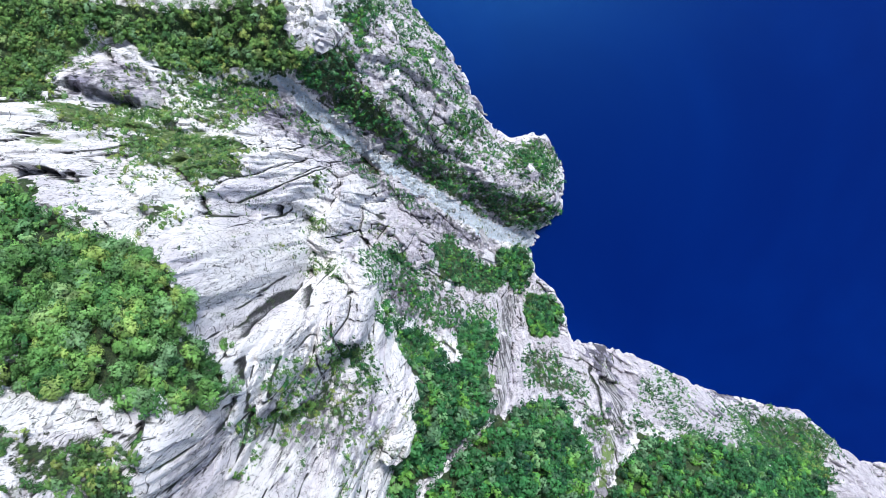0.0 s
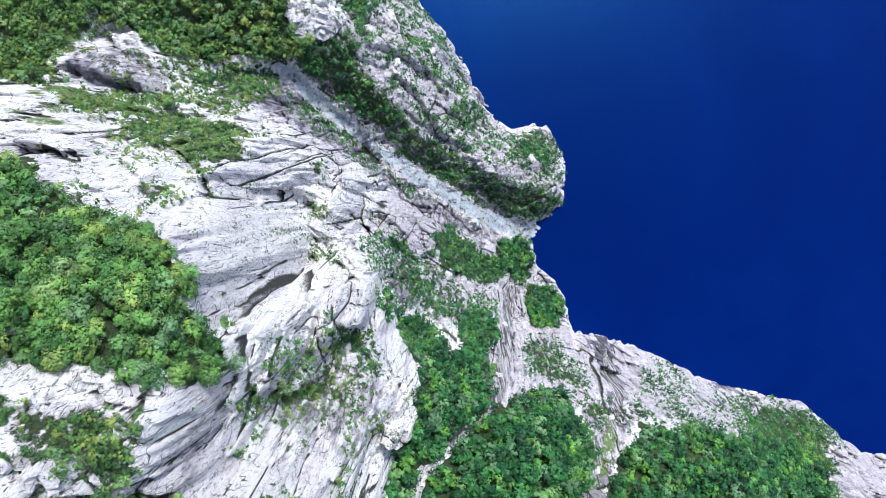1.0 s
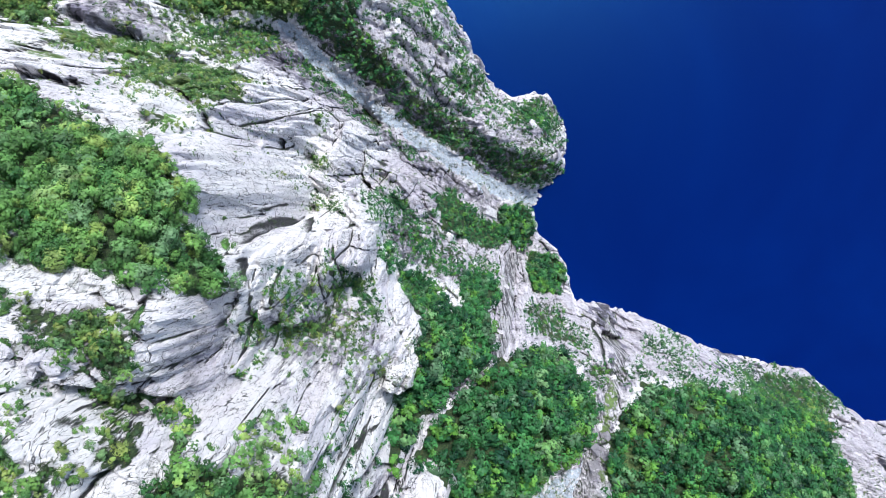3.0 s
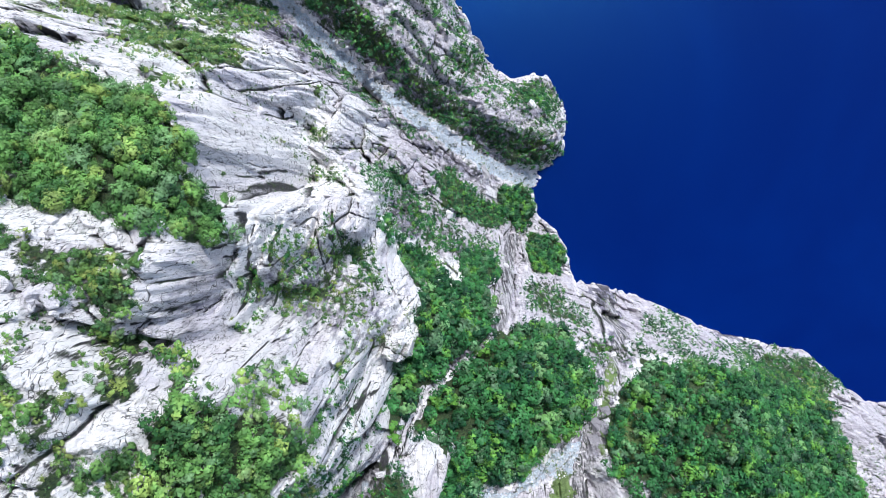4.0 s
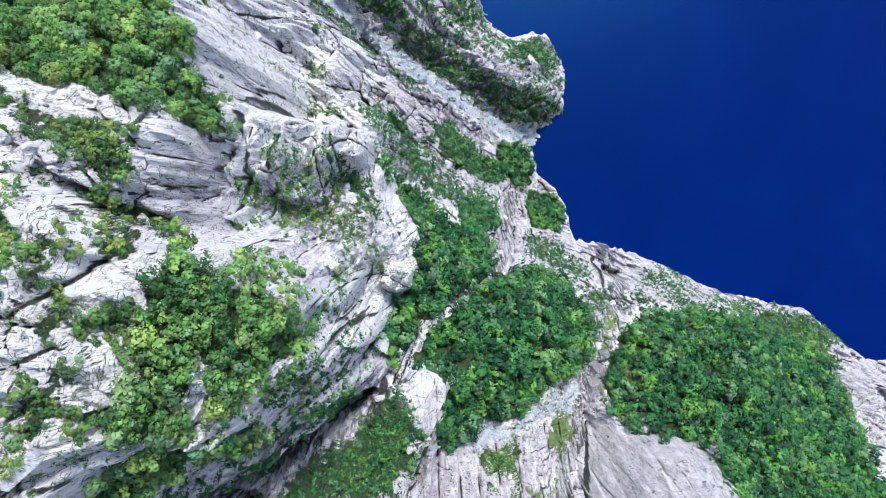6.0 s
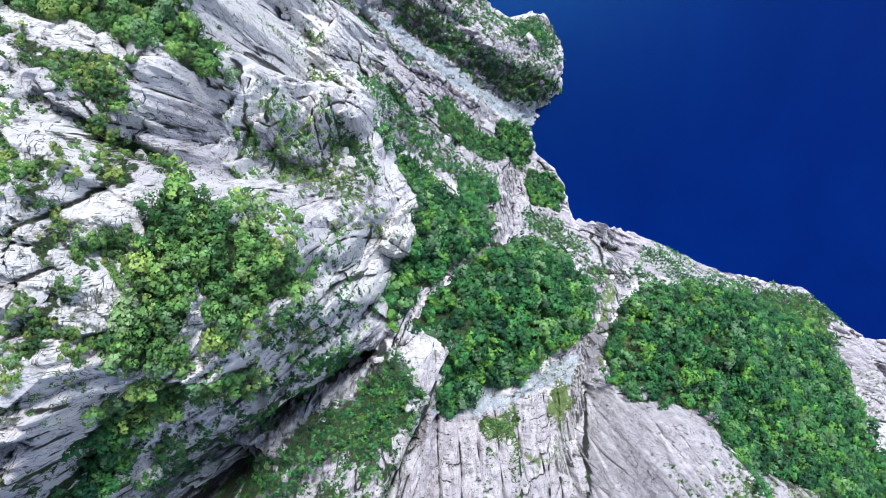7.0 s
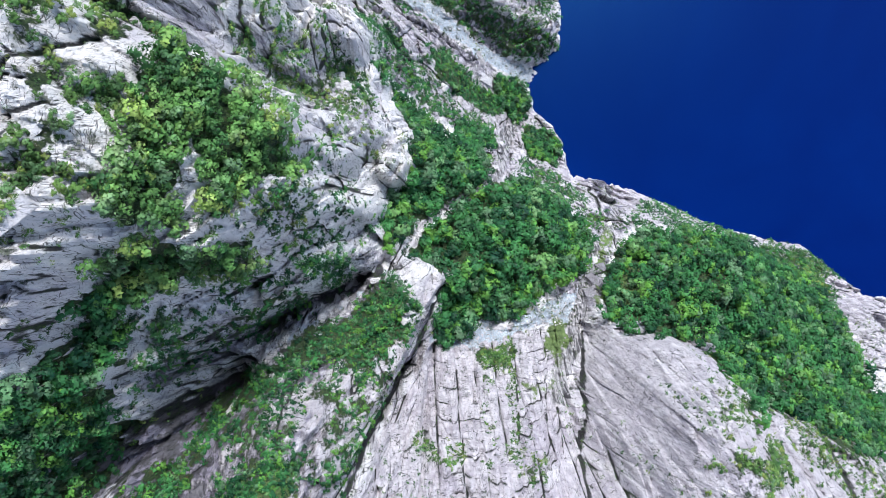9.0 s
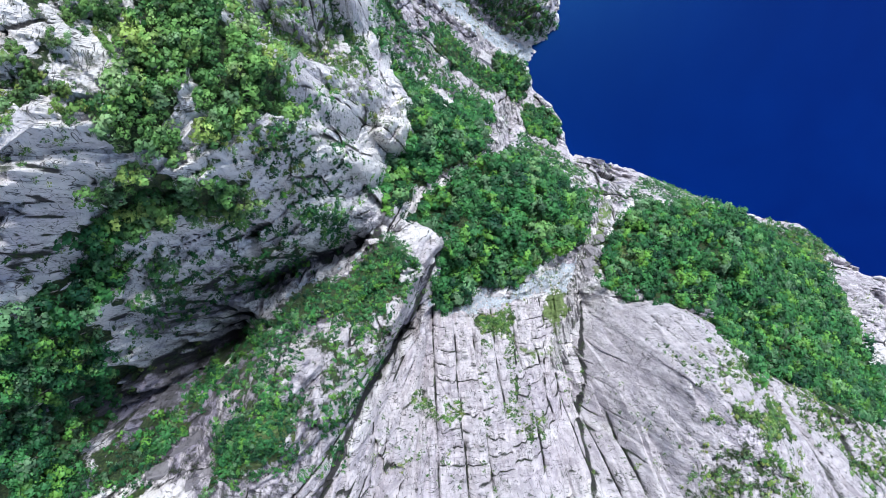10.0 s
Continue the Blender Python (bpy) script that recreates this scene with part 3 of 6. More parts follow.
SCRUBS.append(("gully scrub", 0.78, 0.8, [(-35.8, 37.9), (-26.2, 32.2), (-17.1, 25.4), (-15, 20.2), (-25.8, 27), (-36.8, 33.5)]))
SCRUBS.append(("gully scrub", 0.65, 0.8, [(-7.3, 26.8), (9.3, 19.6), (25.5, 9.5), (33.5, 0.6), (23.5, 4), (5.1, 14.4), (-9.4, 22.9)]))
SCRUBS.append(("gully scrub", 0.52, 0.7, [(-64.3, 41.6), (-44.6, 45.7), (-43.8, 36.4), (-53.4, 34.5), (-61.6, 36)]))
LICHENS.append(("slab", 1, 1, [(-5.1, -109), (3.9, -102.3), (16.1, -105.2), (27.9, -109.7), (34.7, -112), (41.4, -117.3), (50.5, -106.4), (57.9, -103.1), (73.8, -105.6), (65.6, -109.6), (67.1, -115.6), (66.9, -128.5), (-15.8, -124.4), (-11.5, -118.9)]))
LICHENS.append(("pinnacle", 0.8, 1, [(-8.8, -83.1), (8.8, -82.4), (-0.1, -100), (-9.9, -114.5), (-15.8, -124.4), (-46.9, -121.6), (-42.9, -110.9), (-27.6, -99.1)]))
LICHENS.append(("east coast", 0.9, 1, [(65.3, -48.5), (80.7, -51.5), (95.8, -58.6), (106.3, -67.5), (106.1, -75.2), (148.3, -78.6), (167.6, -81.9), (168.9, -92.3), (201.8, -108.2), (161, -123.5), (142.5, -120.4), (149.4, -109.9), (160.9, -91.2), (118.2, -83.2), (96.7, -75.3), (78.8, -70.8), (63.9, -75.8), (60.8, -63.6)]))
LICHENS.append(("middle slope", 0.8, 1, [(-16.2, -4.7), (-7.4, 21.1), (14, 5), (38.8, -6.5), (51.2, -16.6), (62.2, -28.8), (67.5, -48.3), (64.5, -64.2), (48, -69), (40.2, -56.7), (27.7, -46.5), (8, -36.3), (-6, -26.8)]))
LICHENS.append(("north ridge", 0.75, 1, [(-43.6, 49.7), (-23.7, 59.7), (-3.6, 91.6), (8.2, 87.4), (27.1, 50.6), (39.1, 36.4), (59.4, 39.6), (64.5, 7.9), (52.1, -4.3), (26, 2.8), (-7.4, 23.1), (-25.9, 34.9)]))
SEEPS_AND_SHADE.append(("gully flank", 0.5, 1, [(-55.9, 39), (-41.9, 42.3), (-24.3, 27), (-7.4, 15.8), (9.4, 5.9), (28, -4), (23, -8.3), (0.7, 2.5), (-17.6, 15.1), (-38.2, 26.3), (-51.1, 32.5)]))
LICHENS.append(("gully flank", 1, 1, [(-58.3, 41.4), (-41.9, 44.8), (-22.6, 29.7), (5, 9), (33.3, -6.4), (23.1, -10.6), (0.7, 0.5), (-17.6, 15.1), (-38.2, 26.3), (-51.6, 31.1)]))
SCRUBS.append(("north ridge scrub", 0.35, 0.7, [(-17.3, 56.5), (-3.1, 39.2), (13.3, 27.7), (31.2, 17.9), (51.1, 14.3), (64.4, 17.7), (61.3, 24.7), (36.1, 22.6), (17.7, 30.1), (4.8, 36.5), (-6.8, 51.5)]))
SCRUBS.append(("terrace scrub", 0.6, 0.6, [(-68.5, 22.6), (-54.8, 21.9), (-42.5, 21.9), (-38.6, 19.9), (-42.4, 13.8), (-53, 13.6), (-58.7, 11.2), (-64.2, 17.4)]))
SCRUBS.append(("terrace scrub", 0.42, 0.6, [(-67.4, 16.6), (-52, 12.2), (-41.1, 10.7), (-43.3, 7.6), (-52.7, 7.8), (-62, 10.8)]))
SCRUBS.append(("gully scrub", 0.45, 0.6, [(-44.6, 40.5), (-26, 28.1), (-7.4, 15.8), (7.2, 5.8), (-3.3, 6.5), (-24.4, 20.2), (-41.5, 32.5)]))
SEEPS_AND_SHADE.append(("ravine floor side", 0.55, 1, [(-48.6, -115.7), (-43, -109), (-32.5, -101.7), (-22.7, -93.4), (-23.4, -101.6), (-31.8, -110), (-38, -117.1), (-43, -122.2), (-53.1, -119.6)]))
SCRUBS.append(("ravine scrub", 0.5, 0.8, [(-49.8, -115.1), (-44.3, -110.5), (-39, -105.3), (-33.3, -107.3), (-39.2, -114.3), (-43, -121.1), (-48.4, -121.4), (-52.1, -119.1)]))
WOODS.append(("ravine wood", 0.9, 0.9, [(-56.8, -107.4), (-53.9, -109.2), (-52.8, -113), (-50.9, -117.6), (-52.5, -119.6), (-58.1, -117.3)]))
SCRUBS.append(("ravine scrub", 0.5, 0.7, [(-40.4, -82.2), (-30.6, -84), (-22.6, -81.3), (-20, -83.9), (-33.6, -92), (-42.8, -98.8), (-46.2, -100.3)]))
SEEPS_AND_SHADE.append(("north ridge face", 0.5, 1, [(-43.3, 51.2), (-23.8, 54.6), (-15.8, 44.8), (0.8, 30.6), (27, 15.8), (61.5, 7.9), (54.2, -0.6), (33.5, -0.6), (9.4, 15.5), (-15.1, 29.2), (-32.2, 41.6)]))
SEEPS_AND_SHADE.append(("nose base", 0.55, 1, [(-9.2, -17.2), (-3.6, -13.4), (1.9, -18.5), (0.9, -28.9), (-4.2, -29.7), (-8, -25.3)]))
SEEPS_AND_SHADE.append(("nose base", 0.4, 1, [(3.8, -21.3), (11.6, -28.9), (20.5, -31.1), (17.5, -36.8), (7.4, -32.7)]))
SEEPS_AND_SHADE.append(("buttress face", 0.3, 1, [(-33.8, -30.6), (-30.3, -28.5), (-30.7, -33.8), (-31.8, -41.3), (-34.6, -41.1), (-35.2, -37.5)]))
SEEPS_AND_SHADE.append(("hanging wood cliff", 0.05, 1, [(-32.3, -81.8), (-22.3, -70.2), (-16.6, -65.1), (-16.3, -71.5), (-23.3, -79.1), (-30, -84.1)]))
# pit and overhang: dark colour standing in for their deep shade
SEEPS_AND_SHADE.append(("ravine pit", 1, 1, [(-51.7, -109), (-48.1, -105.1), (-44.9, -103), (-41.2, -103.1), (-35.7, -101.9), (-40.8, -108.5), (-45, -112.3), (-48.9, -113.9), (-51.5, -113.7)]))
SEEPS_AND_SHADE.append(("overhang shade", 0.5, 1, [(-43.1, -91.4), (-39.4, -92.1), (-26.9, -85.3), (-20, -84.1), (-11.5, -83.6), (-9.1, -78.6), (-5.7, -77.4), (-10.3, -87.3), (-20.9, -89.2), (-33.5, -96.6), (-42.7, -98.3), (-46.6, -97.2)]))
SCRUBS.append(("ravine scrub", 0.7, 0.7, [(-32.9, -89.3), (-27.3, -84), (-20.8, -77.8), (-18.8, -73.6), (-17.6, -74.5), (-20.5, -80.2), (-26.4, -86.6), (-32.2, -92.2)]))
SCRUBS.append(("ravine scrub", 0.7, 0.7, [(-37.3, -84.7), (-35.5, -84.4), (-38.2, -90.4), (-39.8, -89.4)]))
SCRUBS.append(("ravine scrub", 0.64, 0.7, [(-45.3, -90.2), (-42.4, -88.5), (-40.6, -90.9), (-41.6, -93.6), (-44.3, -93.3)]))
SCRUBS.append(("ravine scrub", 0.55, 0.6, [(-32, -79.4), (-29.2, -78.2), (-31.7, -83.2), (-34.5, -86.7)]))
SCRUBS.append(("ravine scrub", 0.55, 0.6, [(-19.9, -82.7), (-15.5, -78.2), (-13.1, -75.1), (-12.5, -77.8), (-16.4, -83.2), (-19.6, -86.7)]))
SCRUBS.append(("ravine scrub", 0.45, 0.6, [(-46.7, -95.4), (-44.1, -95.9), (-42.8, -99.2), (-44.9, -100.5), (-46.7, -99.9)]))
SCRUBS.append(("pinnacle scrub", 1, 0.9, [(-22.5, -94.6), (-16.5, -89.6), (-11.6, -85.5), (-6.7, -81.3), (-0.8, -83.6), (0.6, -88), (-3.1, -94.1), (-9.1, -100.3), (-14.4, -99.1), (-19.1, -97.5)]))
SCRUBS.append(("pinnacle scrub", 0.94, 0.7, [(-33.9, -100.6), (-26.2, -97.2), (-18.9, -98), (-10.2, -101.5), (-13.8, -102.7), (-23.4, -101.6), (-31.6, -105.6), (-39.3, -109.7), (-41.4, -108.2)]))
SCRUBS.append(("pinnacle scrub", 1, 0.8, [(-28.1, -108.9), (-21.2, -105.2), (-17.3, -109.6), (-18.2, -116.6), (-21.9, -117), (-31.7, -118.2), (-30.5, -113.4)]))
SCRUBS.append(("pinnacle scrub", 1, 0.8, [(-46.6, -112.3), (-40.3, -112), (-38, -115.7), (-45.2, -116.6)]))
SCRUBS.append(("pinnacle scrub", 1, 0.8, [(-43.4, -108.1), (-40, -107.7), (-38.4, -111.6), (-42, -112.4)]))
SCRUBS.append(("pinnacle scrub", 0.87, 0.7, [(-16.1, -108.9), (-13.4, -107.4), (-10.1, -106.7), (-10, -110.9), (-13.3, -115.1), (-16.1, -116.5)]))
GRASSES.append(("pinnacle grass", 0.8, 1, [(-27.6, -109.7), (-19.2, -106.4), (-17.6, -111.1), (-19.6, -116.6), (-29.6, -117.6)]))
SEEPS_AND_SHADE.append(("pinnacle flank", 0.64, 1, [(-47.4, -112), (-40, -107.7), (-31.5, -101.5), (-20.5, -93.8), (-11.7, -84.8), (-6.7, -80), (-4, -83.9), (-12.6, -97.5), (-25.3, -102.9), (-32.2, -109.6), (-37.8, -117.8), (-51.2, -116.6)]))
GRASSES.append(("upper slope grass", 0.75, 1, [(-94.9, 47.9), (-87, 49.6), (-82, 45.1), (-84.2, 39.3), (-85.5, 30.7), (-88.1, 27.9)]))
GRASSES.append(("terrace grass", 0.5, 1, [(-79.9, 27.1), (-68, 30.7), (-50.4, 33.3), (-46.6, 30), (-65.7, 26.4), (-76.5, 24.1)]))
# shadow beneath the outcrop, painted dark on the ground
SEEPS_AND_SHADE.append(("outcrop foot shade", 0.8, 1, [(-81.9, 30.4), (-81.3, 35.9), (-77.6, 35.9), (-73, 32.4), (-67.9, 32.9), (-68.1, 30.9), (-73.3, 29)]))
SCRUBS.append(("terrace scrub", 0.72, 0.6, [(-50.2, 0.7), (-50.3, 2.8), (-47.6, 0.2), (-47.2, -1.2)]))
SCRUBS.append(("terrace scrub", 0.6, 0.5, [(-50, 7.5), (-47.4, 9.9), (-41.7, 7.1), (-46.5, 5.9)]))
SCRUBS.append(("terrace scrub", 0.54, 0.5, [(-31.8, 4.7), (-27.5, 5.9), (-25.8, 0.4), (-30.7, -1.1)]))
SCRUBS.append(("terrace scrub", 0.48, 0.5, [(-31.8, -5.1), (-21.9, -10.2), (-19.8, -14.3), (-28.8, -12.3)]))
WOODS.append(("ravine wood", 1, 1, [(-51.4, -92.8), (-47.6, -90.8), (-47.1, -95.1), (-48, -101.9), (-49.7, -106.9), (-52.2, -107.9), (-56.6, -105.8), (-55.5, -97.2)]))
SEEPS_AND_SHADE.append(("ravine foot", 0.9, 1, [(-59.2, -103.5), (-49.7, -106.9), (-45.1, -104.4), (-40.8, -104.5), (-33.7, -101.5), (-36.3, -107.4), (-42.8, -112.9), (-47.7, -116.2), (-53.5, -113.4), (-60.7, -115.8)]))
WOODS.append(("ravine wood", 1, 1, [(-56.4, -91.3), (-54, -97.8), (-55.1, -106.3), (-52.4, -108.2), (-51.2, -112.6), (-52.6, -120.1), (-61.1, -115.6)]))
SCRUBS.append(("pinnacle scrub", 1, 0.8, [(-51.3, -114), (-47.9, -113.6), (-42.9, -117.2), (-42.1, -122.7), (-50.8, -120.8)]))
SEEPS_AND_SHADE.append(("pinnacle foot", 0.45, 1, [(-48.7, -114.8), (-40.8, -110.9), (-31.1, -106.5), (-31.1, -112.2), (-32.8, -122.4), (-53.1, -119.8)]))
LICHENS.append(("east strand", 0.6, 1, [(66.4, -47.1), (79.4, -49.7), (94.3, -53.3), (114.4, -61.6), (132.1, -71.7), (149.7, -75.6), (172.6, -77.3), (185.5, -87.2), (208.7, -102.6), (228.3, -111.8), (213.1, -123.1), (139.7, -106.3), (150.4, -90.2), (102.7, -80.1), (91.6, -71.8), (76.9, -64.6), (59.2, -67.5), (59.7, -55.9)]))
SEEPS_AND_SHADE.append(("cove", 0.9, 1, [(72.1, -53.2), (85.6, -53.5), (76.4, -59.2), (80.6, -63.9), (73.7, -65.4), (71.1, -60.3)]))
SCRUBS.append(("coast scrub", 0.67, 0.6, [(91.1, -60.5), (101.3, -73.2), (151.2, -85.3), (164.4, -99.3), (155.9, -98), (108.1, -83.9), (93.4, -74), (85, -64.5)]))
SCRUBS.append(("east scrub", 0.4, 0.7, [(80.4, -102.6), (98.2, -110), (106.1, -121.8), (118.6, -127.1), (140, -134.9), (132.9, -136.9), (100.1, -128.3), (71.7, -113), (74.2, -108.2)]))
LICHENS.append(("east foot", 1, 1, [(77.6, -101.2), (103.4, -107.8), (111.5, -121.5), (146.2, -133.8), (155.7, -141), (144.7, -144.8), (60.2, -115.9), (64.2, -108.1)]))
WOODS.append(("upper slope wood", 0.68, 0.85, [(-100.6, 56), (-83.4, 60.1), (-82.8, 51.3), (-81.4, 46.2), (-84, 42), (-85.1, 36.5), (-86.2, 32.2), (-83.6, 28.1), (-90.8, 25.4)]))
SCRUBS.append(("upper slope scrub", 0.7, 0.7, [(-82.6, 27.2), (-74.4, 28.1), (-66.9, 28.5), (-58.1, 28.2), (-65.1, 25), (-75.1, 24), (-80.3, 24.6)]))
SCRUBS.append(("north ridge scrub", 0.3, 0.8, [(-23.8, 70.4), (-3.6, 91.6), (8.2, 81.7), (22.9, 44.6), (38, 33), (59.5, 34.7), (64.4, 17.7), (35.9, 18.1), (13.4, 25.7), (-6.9, 40.6), (-17.4, 53)]))
LICHENS.append(("outcrop", 1, 1, [(-81.5, 30.4), (-82.4, 39), (-77.4, 44.5), (-71.9, 44.1), (-64.1, 34.9), (-68, 31.2)]))
SCRUBS.append(("coast scrub", 0.59, 0.75, [(106.7, -63), (109.1, -71.2), (145, -77.5), (169.5, -82.2), (185.6, -94.8), (161.2, -92.5), (138.6, -82.3), (98.3, -73.5)]))
# seams and shade of the buttress, both put in as dark colour
SEEPS_AND_SHADE.append(("buttress seams", 0.3, 1, [(-27.6, -28.9), (-21.2, -26.5), (-12.7, -31.9), (-7.1, -46.2), (-10.8, -54.9), (-20, -46.4), (-28.4, -41.5)]))
SCRUBS.append(("buttress scrub", 0.35, 0.75, [(-27.6, -28.9), (-21.2, -26.5), (-12.7, -31.9), (-7.1, -46.2), (-10.8, -54.9), (-20, -46.4), (-28.4, -41.5)]))
LICHENS.append(("stream banks", 1, 1, [(55.6, -64.3), (78.6, -65.2), (65.7, -79.2), (54.5, -97.6), (43.7, -105.5), (36.7, -98.2), (47.5, -84.6), (56.4, -75.3)]))
SEEPS_AND_SHADE.append(("stream banks", 0.3, 1, [(55.6, -64.3), (78.6, -65.2), (65.7, -79.2), (54.5, -97.6), (43.7, -105.5), (36.7, -98.2), (47.5, -84.6), (56.4, -75.3)]))
LICHENS.append(("slab head", 1, 1, [(0.3, -92.1), (50.7, -103.7), (46.9, -114.4), (0.1, -105)]))
WOODS.append(("valley wood", 1, 1.3, [(4.4, -96.6), (7.5, -84.5), (26, -94.7), (35, -93.6), (31.3, -97.2), (25.9, -96.3), (19, -96.2), (13.9, -100.7), (7.4, -103)]))
LICHENS.append(("gully mouth", 1, 1, [(22.1, -39.3), (52.5, -45.7), (41.9, -62.5), (20.5, -57.1)]))
SEEPS_AND_SHADE.append(("gully mouth", 0.15, 1, [(24, -41.2), (48.6, -46.7), (40.6, -59.8), (22.5, -56.3)]))
LICHENS.append(("prow foot", 1, 1, [(75.8, -104.8), (110, -120.6), (142.5, -136.2), (164.1, -142.1), (117, -149.5), (46.3, -136), (54.8, -115.4)]))
SCRUBS.append(("buttress heath", 0.45, 0.8, [(110, -120.6), (147, -134.4), (121, -139.3), (101.1, -135.1), (93.5, -129.8)]))
SCRUBS.append(("ravine scrub", 0.55, 0.85, [(-23, -63.8), (-18.3, -61.2), (-15.7, -59.9), (-11.4, -64.5), (-15.3, -74.5), (-21.3, -79.9), (-29.4, -84.5), (-29.4, -77), (-25.1, -68.9)]))
SCRUBS.append(("ravine scrub", 0.45, 0.8, [(-17.7, -72.7), (-12.8, -67.4), (-9.8, -65), (-7.8, -69.9), (-11.9, -76.4), (-18.6, -81.7)]))
SEEPS_AND_SHADE.append(("pinnacle crest", 0.4, 1, [(-32.5, -96.8), (-20.9, -89.2), (-11.5, -83.6), (-5.6, -78.8), (-1.5, -83), (-11.6, -89.7), (-21.9, -96.4), (-31.5, -103.8), (-37.5, -104.1)]))
SEEPS_AND_SHADE.append(("outcrop", 0.3, 1, [(-80.2, 31.6), (-80.8, 39.6), (-77.2, 43.6), (-71.5, 43.2), (-65.2, 35), (-68, 31.2)]))
SCRUBS.append(("upper slope scrub", 0.35, 0.6, [(-83.9, 37.8), (-80.3, 41.6), (-75.6, 38.4), (-72.1, 41.9), (-65.5, 35.6), (-68.5, 32), (-75.9, 34.4)]))
SCRUBS.append(("crest heath", 0.78, 0.7, [(-48.5, -34.2), (-46.9, -33.6), (-44.9, -36.9), (-45.1, -39.2), (-46.3, -39.1)]))
SCRUBS.append(("crest heath", 0.91, 0.7, [(-41.4, -51.3), (-39.6, -50.5), (-38.9, -53.7), (-40.5, -55.7)]))
SCRUBS.append(("crest heath", 0.78, 0.7, [(-49.3, -82.8), (-47.4, -81.5), (-48.4, -84.9), (-50.5, -87.8)]))
SCRUBS.append(("crest heath", 0.65, 0.6, [(-53.3, -90.4), (-51.5, -89.3), (-52.1, -93.5), (-54.2, -94.7)]))
LICHENS.append(("slab foot", 1, 1, [(-18.9, -119.3), (80.2, -130.6), (71.8, -136.3), (-23, -128.8)]))
SEEPS_AND_SHADE.append(("pinnacle side", 0.35, 1, [(-35.3, -109.2), (-26.1, -103.4), (-17.2, -101.7), (-11.5, -111), (-16, -117.4), (-20.4, -122.2), (-21.6, -127.9), (-36.8, -127)]))
SCRUBS.append(("coast scrub", 0.52, 0.75, [(55.9, -64.1), (75.6, -65.8), (83.9, -70.9), (73.4, -73.3), (56.4, -72)]))
SCRUBS.append(("buttress scrub", 0.6, 0.8, [(-28.2, -32.2), (-25.4, -32.5), (-22.5, -39.3), (-18, -45), (-22, -45), (-27.8, -41.4)]))
# shaded part of the buttress, painted onto the rock
SEEPS_AND_SHADE.append(("buttress shade", 0.4, 1, [(-30.6, -32), (-25.1, -31.2), (-18.1, -40.4), (-12.6, -49.2), (-19.4, -47.9), (-30, -41.9)]))
CLEFTS.append(("terrace slot", 9, 1.3, [(-66.9, 10.3), (-64.1, 9.8), (-60.6, 9.3)]))
CLEFTS.append(("gully cave", 4, 1.5, [(-22.4, 20.4), (-18.9, 23.5), (-14.1, 20.3)]))
CLEFTS.append(("terrace hole", 4, 1.2, [(-59, 35.7), (-56.2, 37.7)]))
CLEFTS.append(("crest cleft", 3.6, 0.55, [(-38.3, -40.1), (-37.5, -38.7), (-35.4, -36.6)]))
CLEFTS.append(("crest joint", 1.8, 0.3, [(-42.1, -39.7), (-39.3, -40.4), (-35.5, -41.2)]))
CLEFTS.append(("wall joint", 1.8, 0.4, [(-26.6, -47.7), (-26.2, -46.6), (-25.6, -44.9)]))
CLEFTS.append(("pool", 11, 2.2, [(71.8, -60.7), (77.8, -62.7)]))
CLEFTS.append(("slab crack", 5, 1.1, [(51, -103.7), (46.4, -114.7), (41.8, -125.3), (38.6, -130.1), (35.4, -133.9)]))
CLEFTS.append(("slab crack", 3, 0.7, [(26.7, -109.6), (25.1, -115.5), (23.4, -119.6)]))
CLEFTS.append(("slab crack", 3, 0.7, [(35.1, -112.2), (32.8, -119.1)]))
CLEFTS.append(("slab crack", 3.5, 0.8, [(38.7, -117), (36.3, -122.4), (34.6, -126.8)]))
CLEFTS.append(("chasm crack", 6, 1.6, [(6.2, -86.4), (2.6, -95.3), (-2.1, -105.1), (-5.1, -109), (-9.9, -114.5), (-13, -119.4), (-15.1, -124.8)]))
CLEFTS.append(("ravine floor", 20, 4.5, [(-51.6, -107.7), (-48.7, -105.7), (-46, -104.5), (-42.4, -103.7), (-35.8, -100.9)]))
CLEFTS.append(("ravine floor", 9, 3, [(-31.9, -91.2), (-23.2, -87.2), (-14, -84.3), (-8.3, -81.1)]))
CLEFTS.append(("nose joint", 2.4, 0.5, [(-12.4, -54.3), (-7, -54.8), (-1.7, -59.1)]))
CLEFTS.append(("nose joint", 1.8, 0.4, [(-17.5, -51.7), (-14, -52.6), (-11.2, -52)]))
CLEFTS.append(("nose joint", 1.8, 0.4, [(-14.6, -62.2), (-12.1, -62.7), (-7.2, -63.1)]))
CLEFTS.append(("upper joint", 1.8, 0.4, [(-9.2, 14.5), (-3.3, 6.5), (6.9, -3.6)]))
CLEFTS.append(("crest joint", 0.72, 0.3, [(-43.8, -48.9), (-41.3, -52.5), (-38.5, -56.3)]))
CLEFTS.append(("crest joint", 0.72, 0.3, [(-38.5, -56.3), (-36.4, -58.4), (-34.8, -57.1)]))
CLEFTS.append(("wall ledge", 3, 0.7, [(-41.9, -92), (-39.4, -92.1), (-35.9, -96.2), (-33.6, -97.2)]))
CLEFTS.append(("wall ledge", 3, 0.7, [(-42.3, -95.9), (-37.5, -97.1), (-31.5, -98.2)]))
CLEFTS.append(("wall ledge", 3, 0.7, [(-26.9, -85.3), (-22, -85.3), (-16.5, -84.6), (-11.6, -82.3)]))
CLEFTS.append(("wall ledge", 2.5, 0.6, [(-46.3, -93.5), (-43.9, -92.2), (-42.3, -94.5)]))
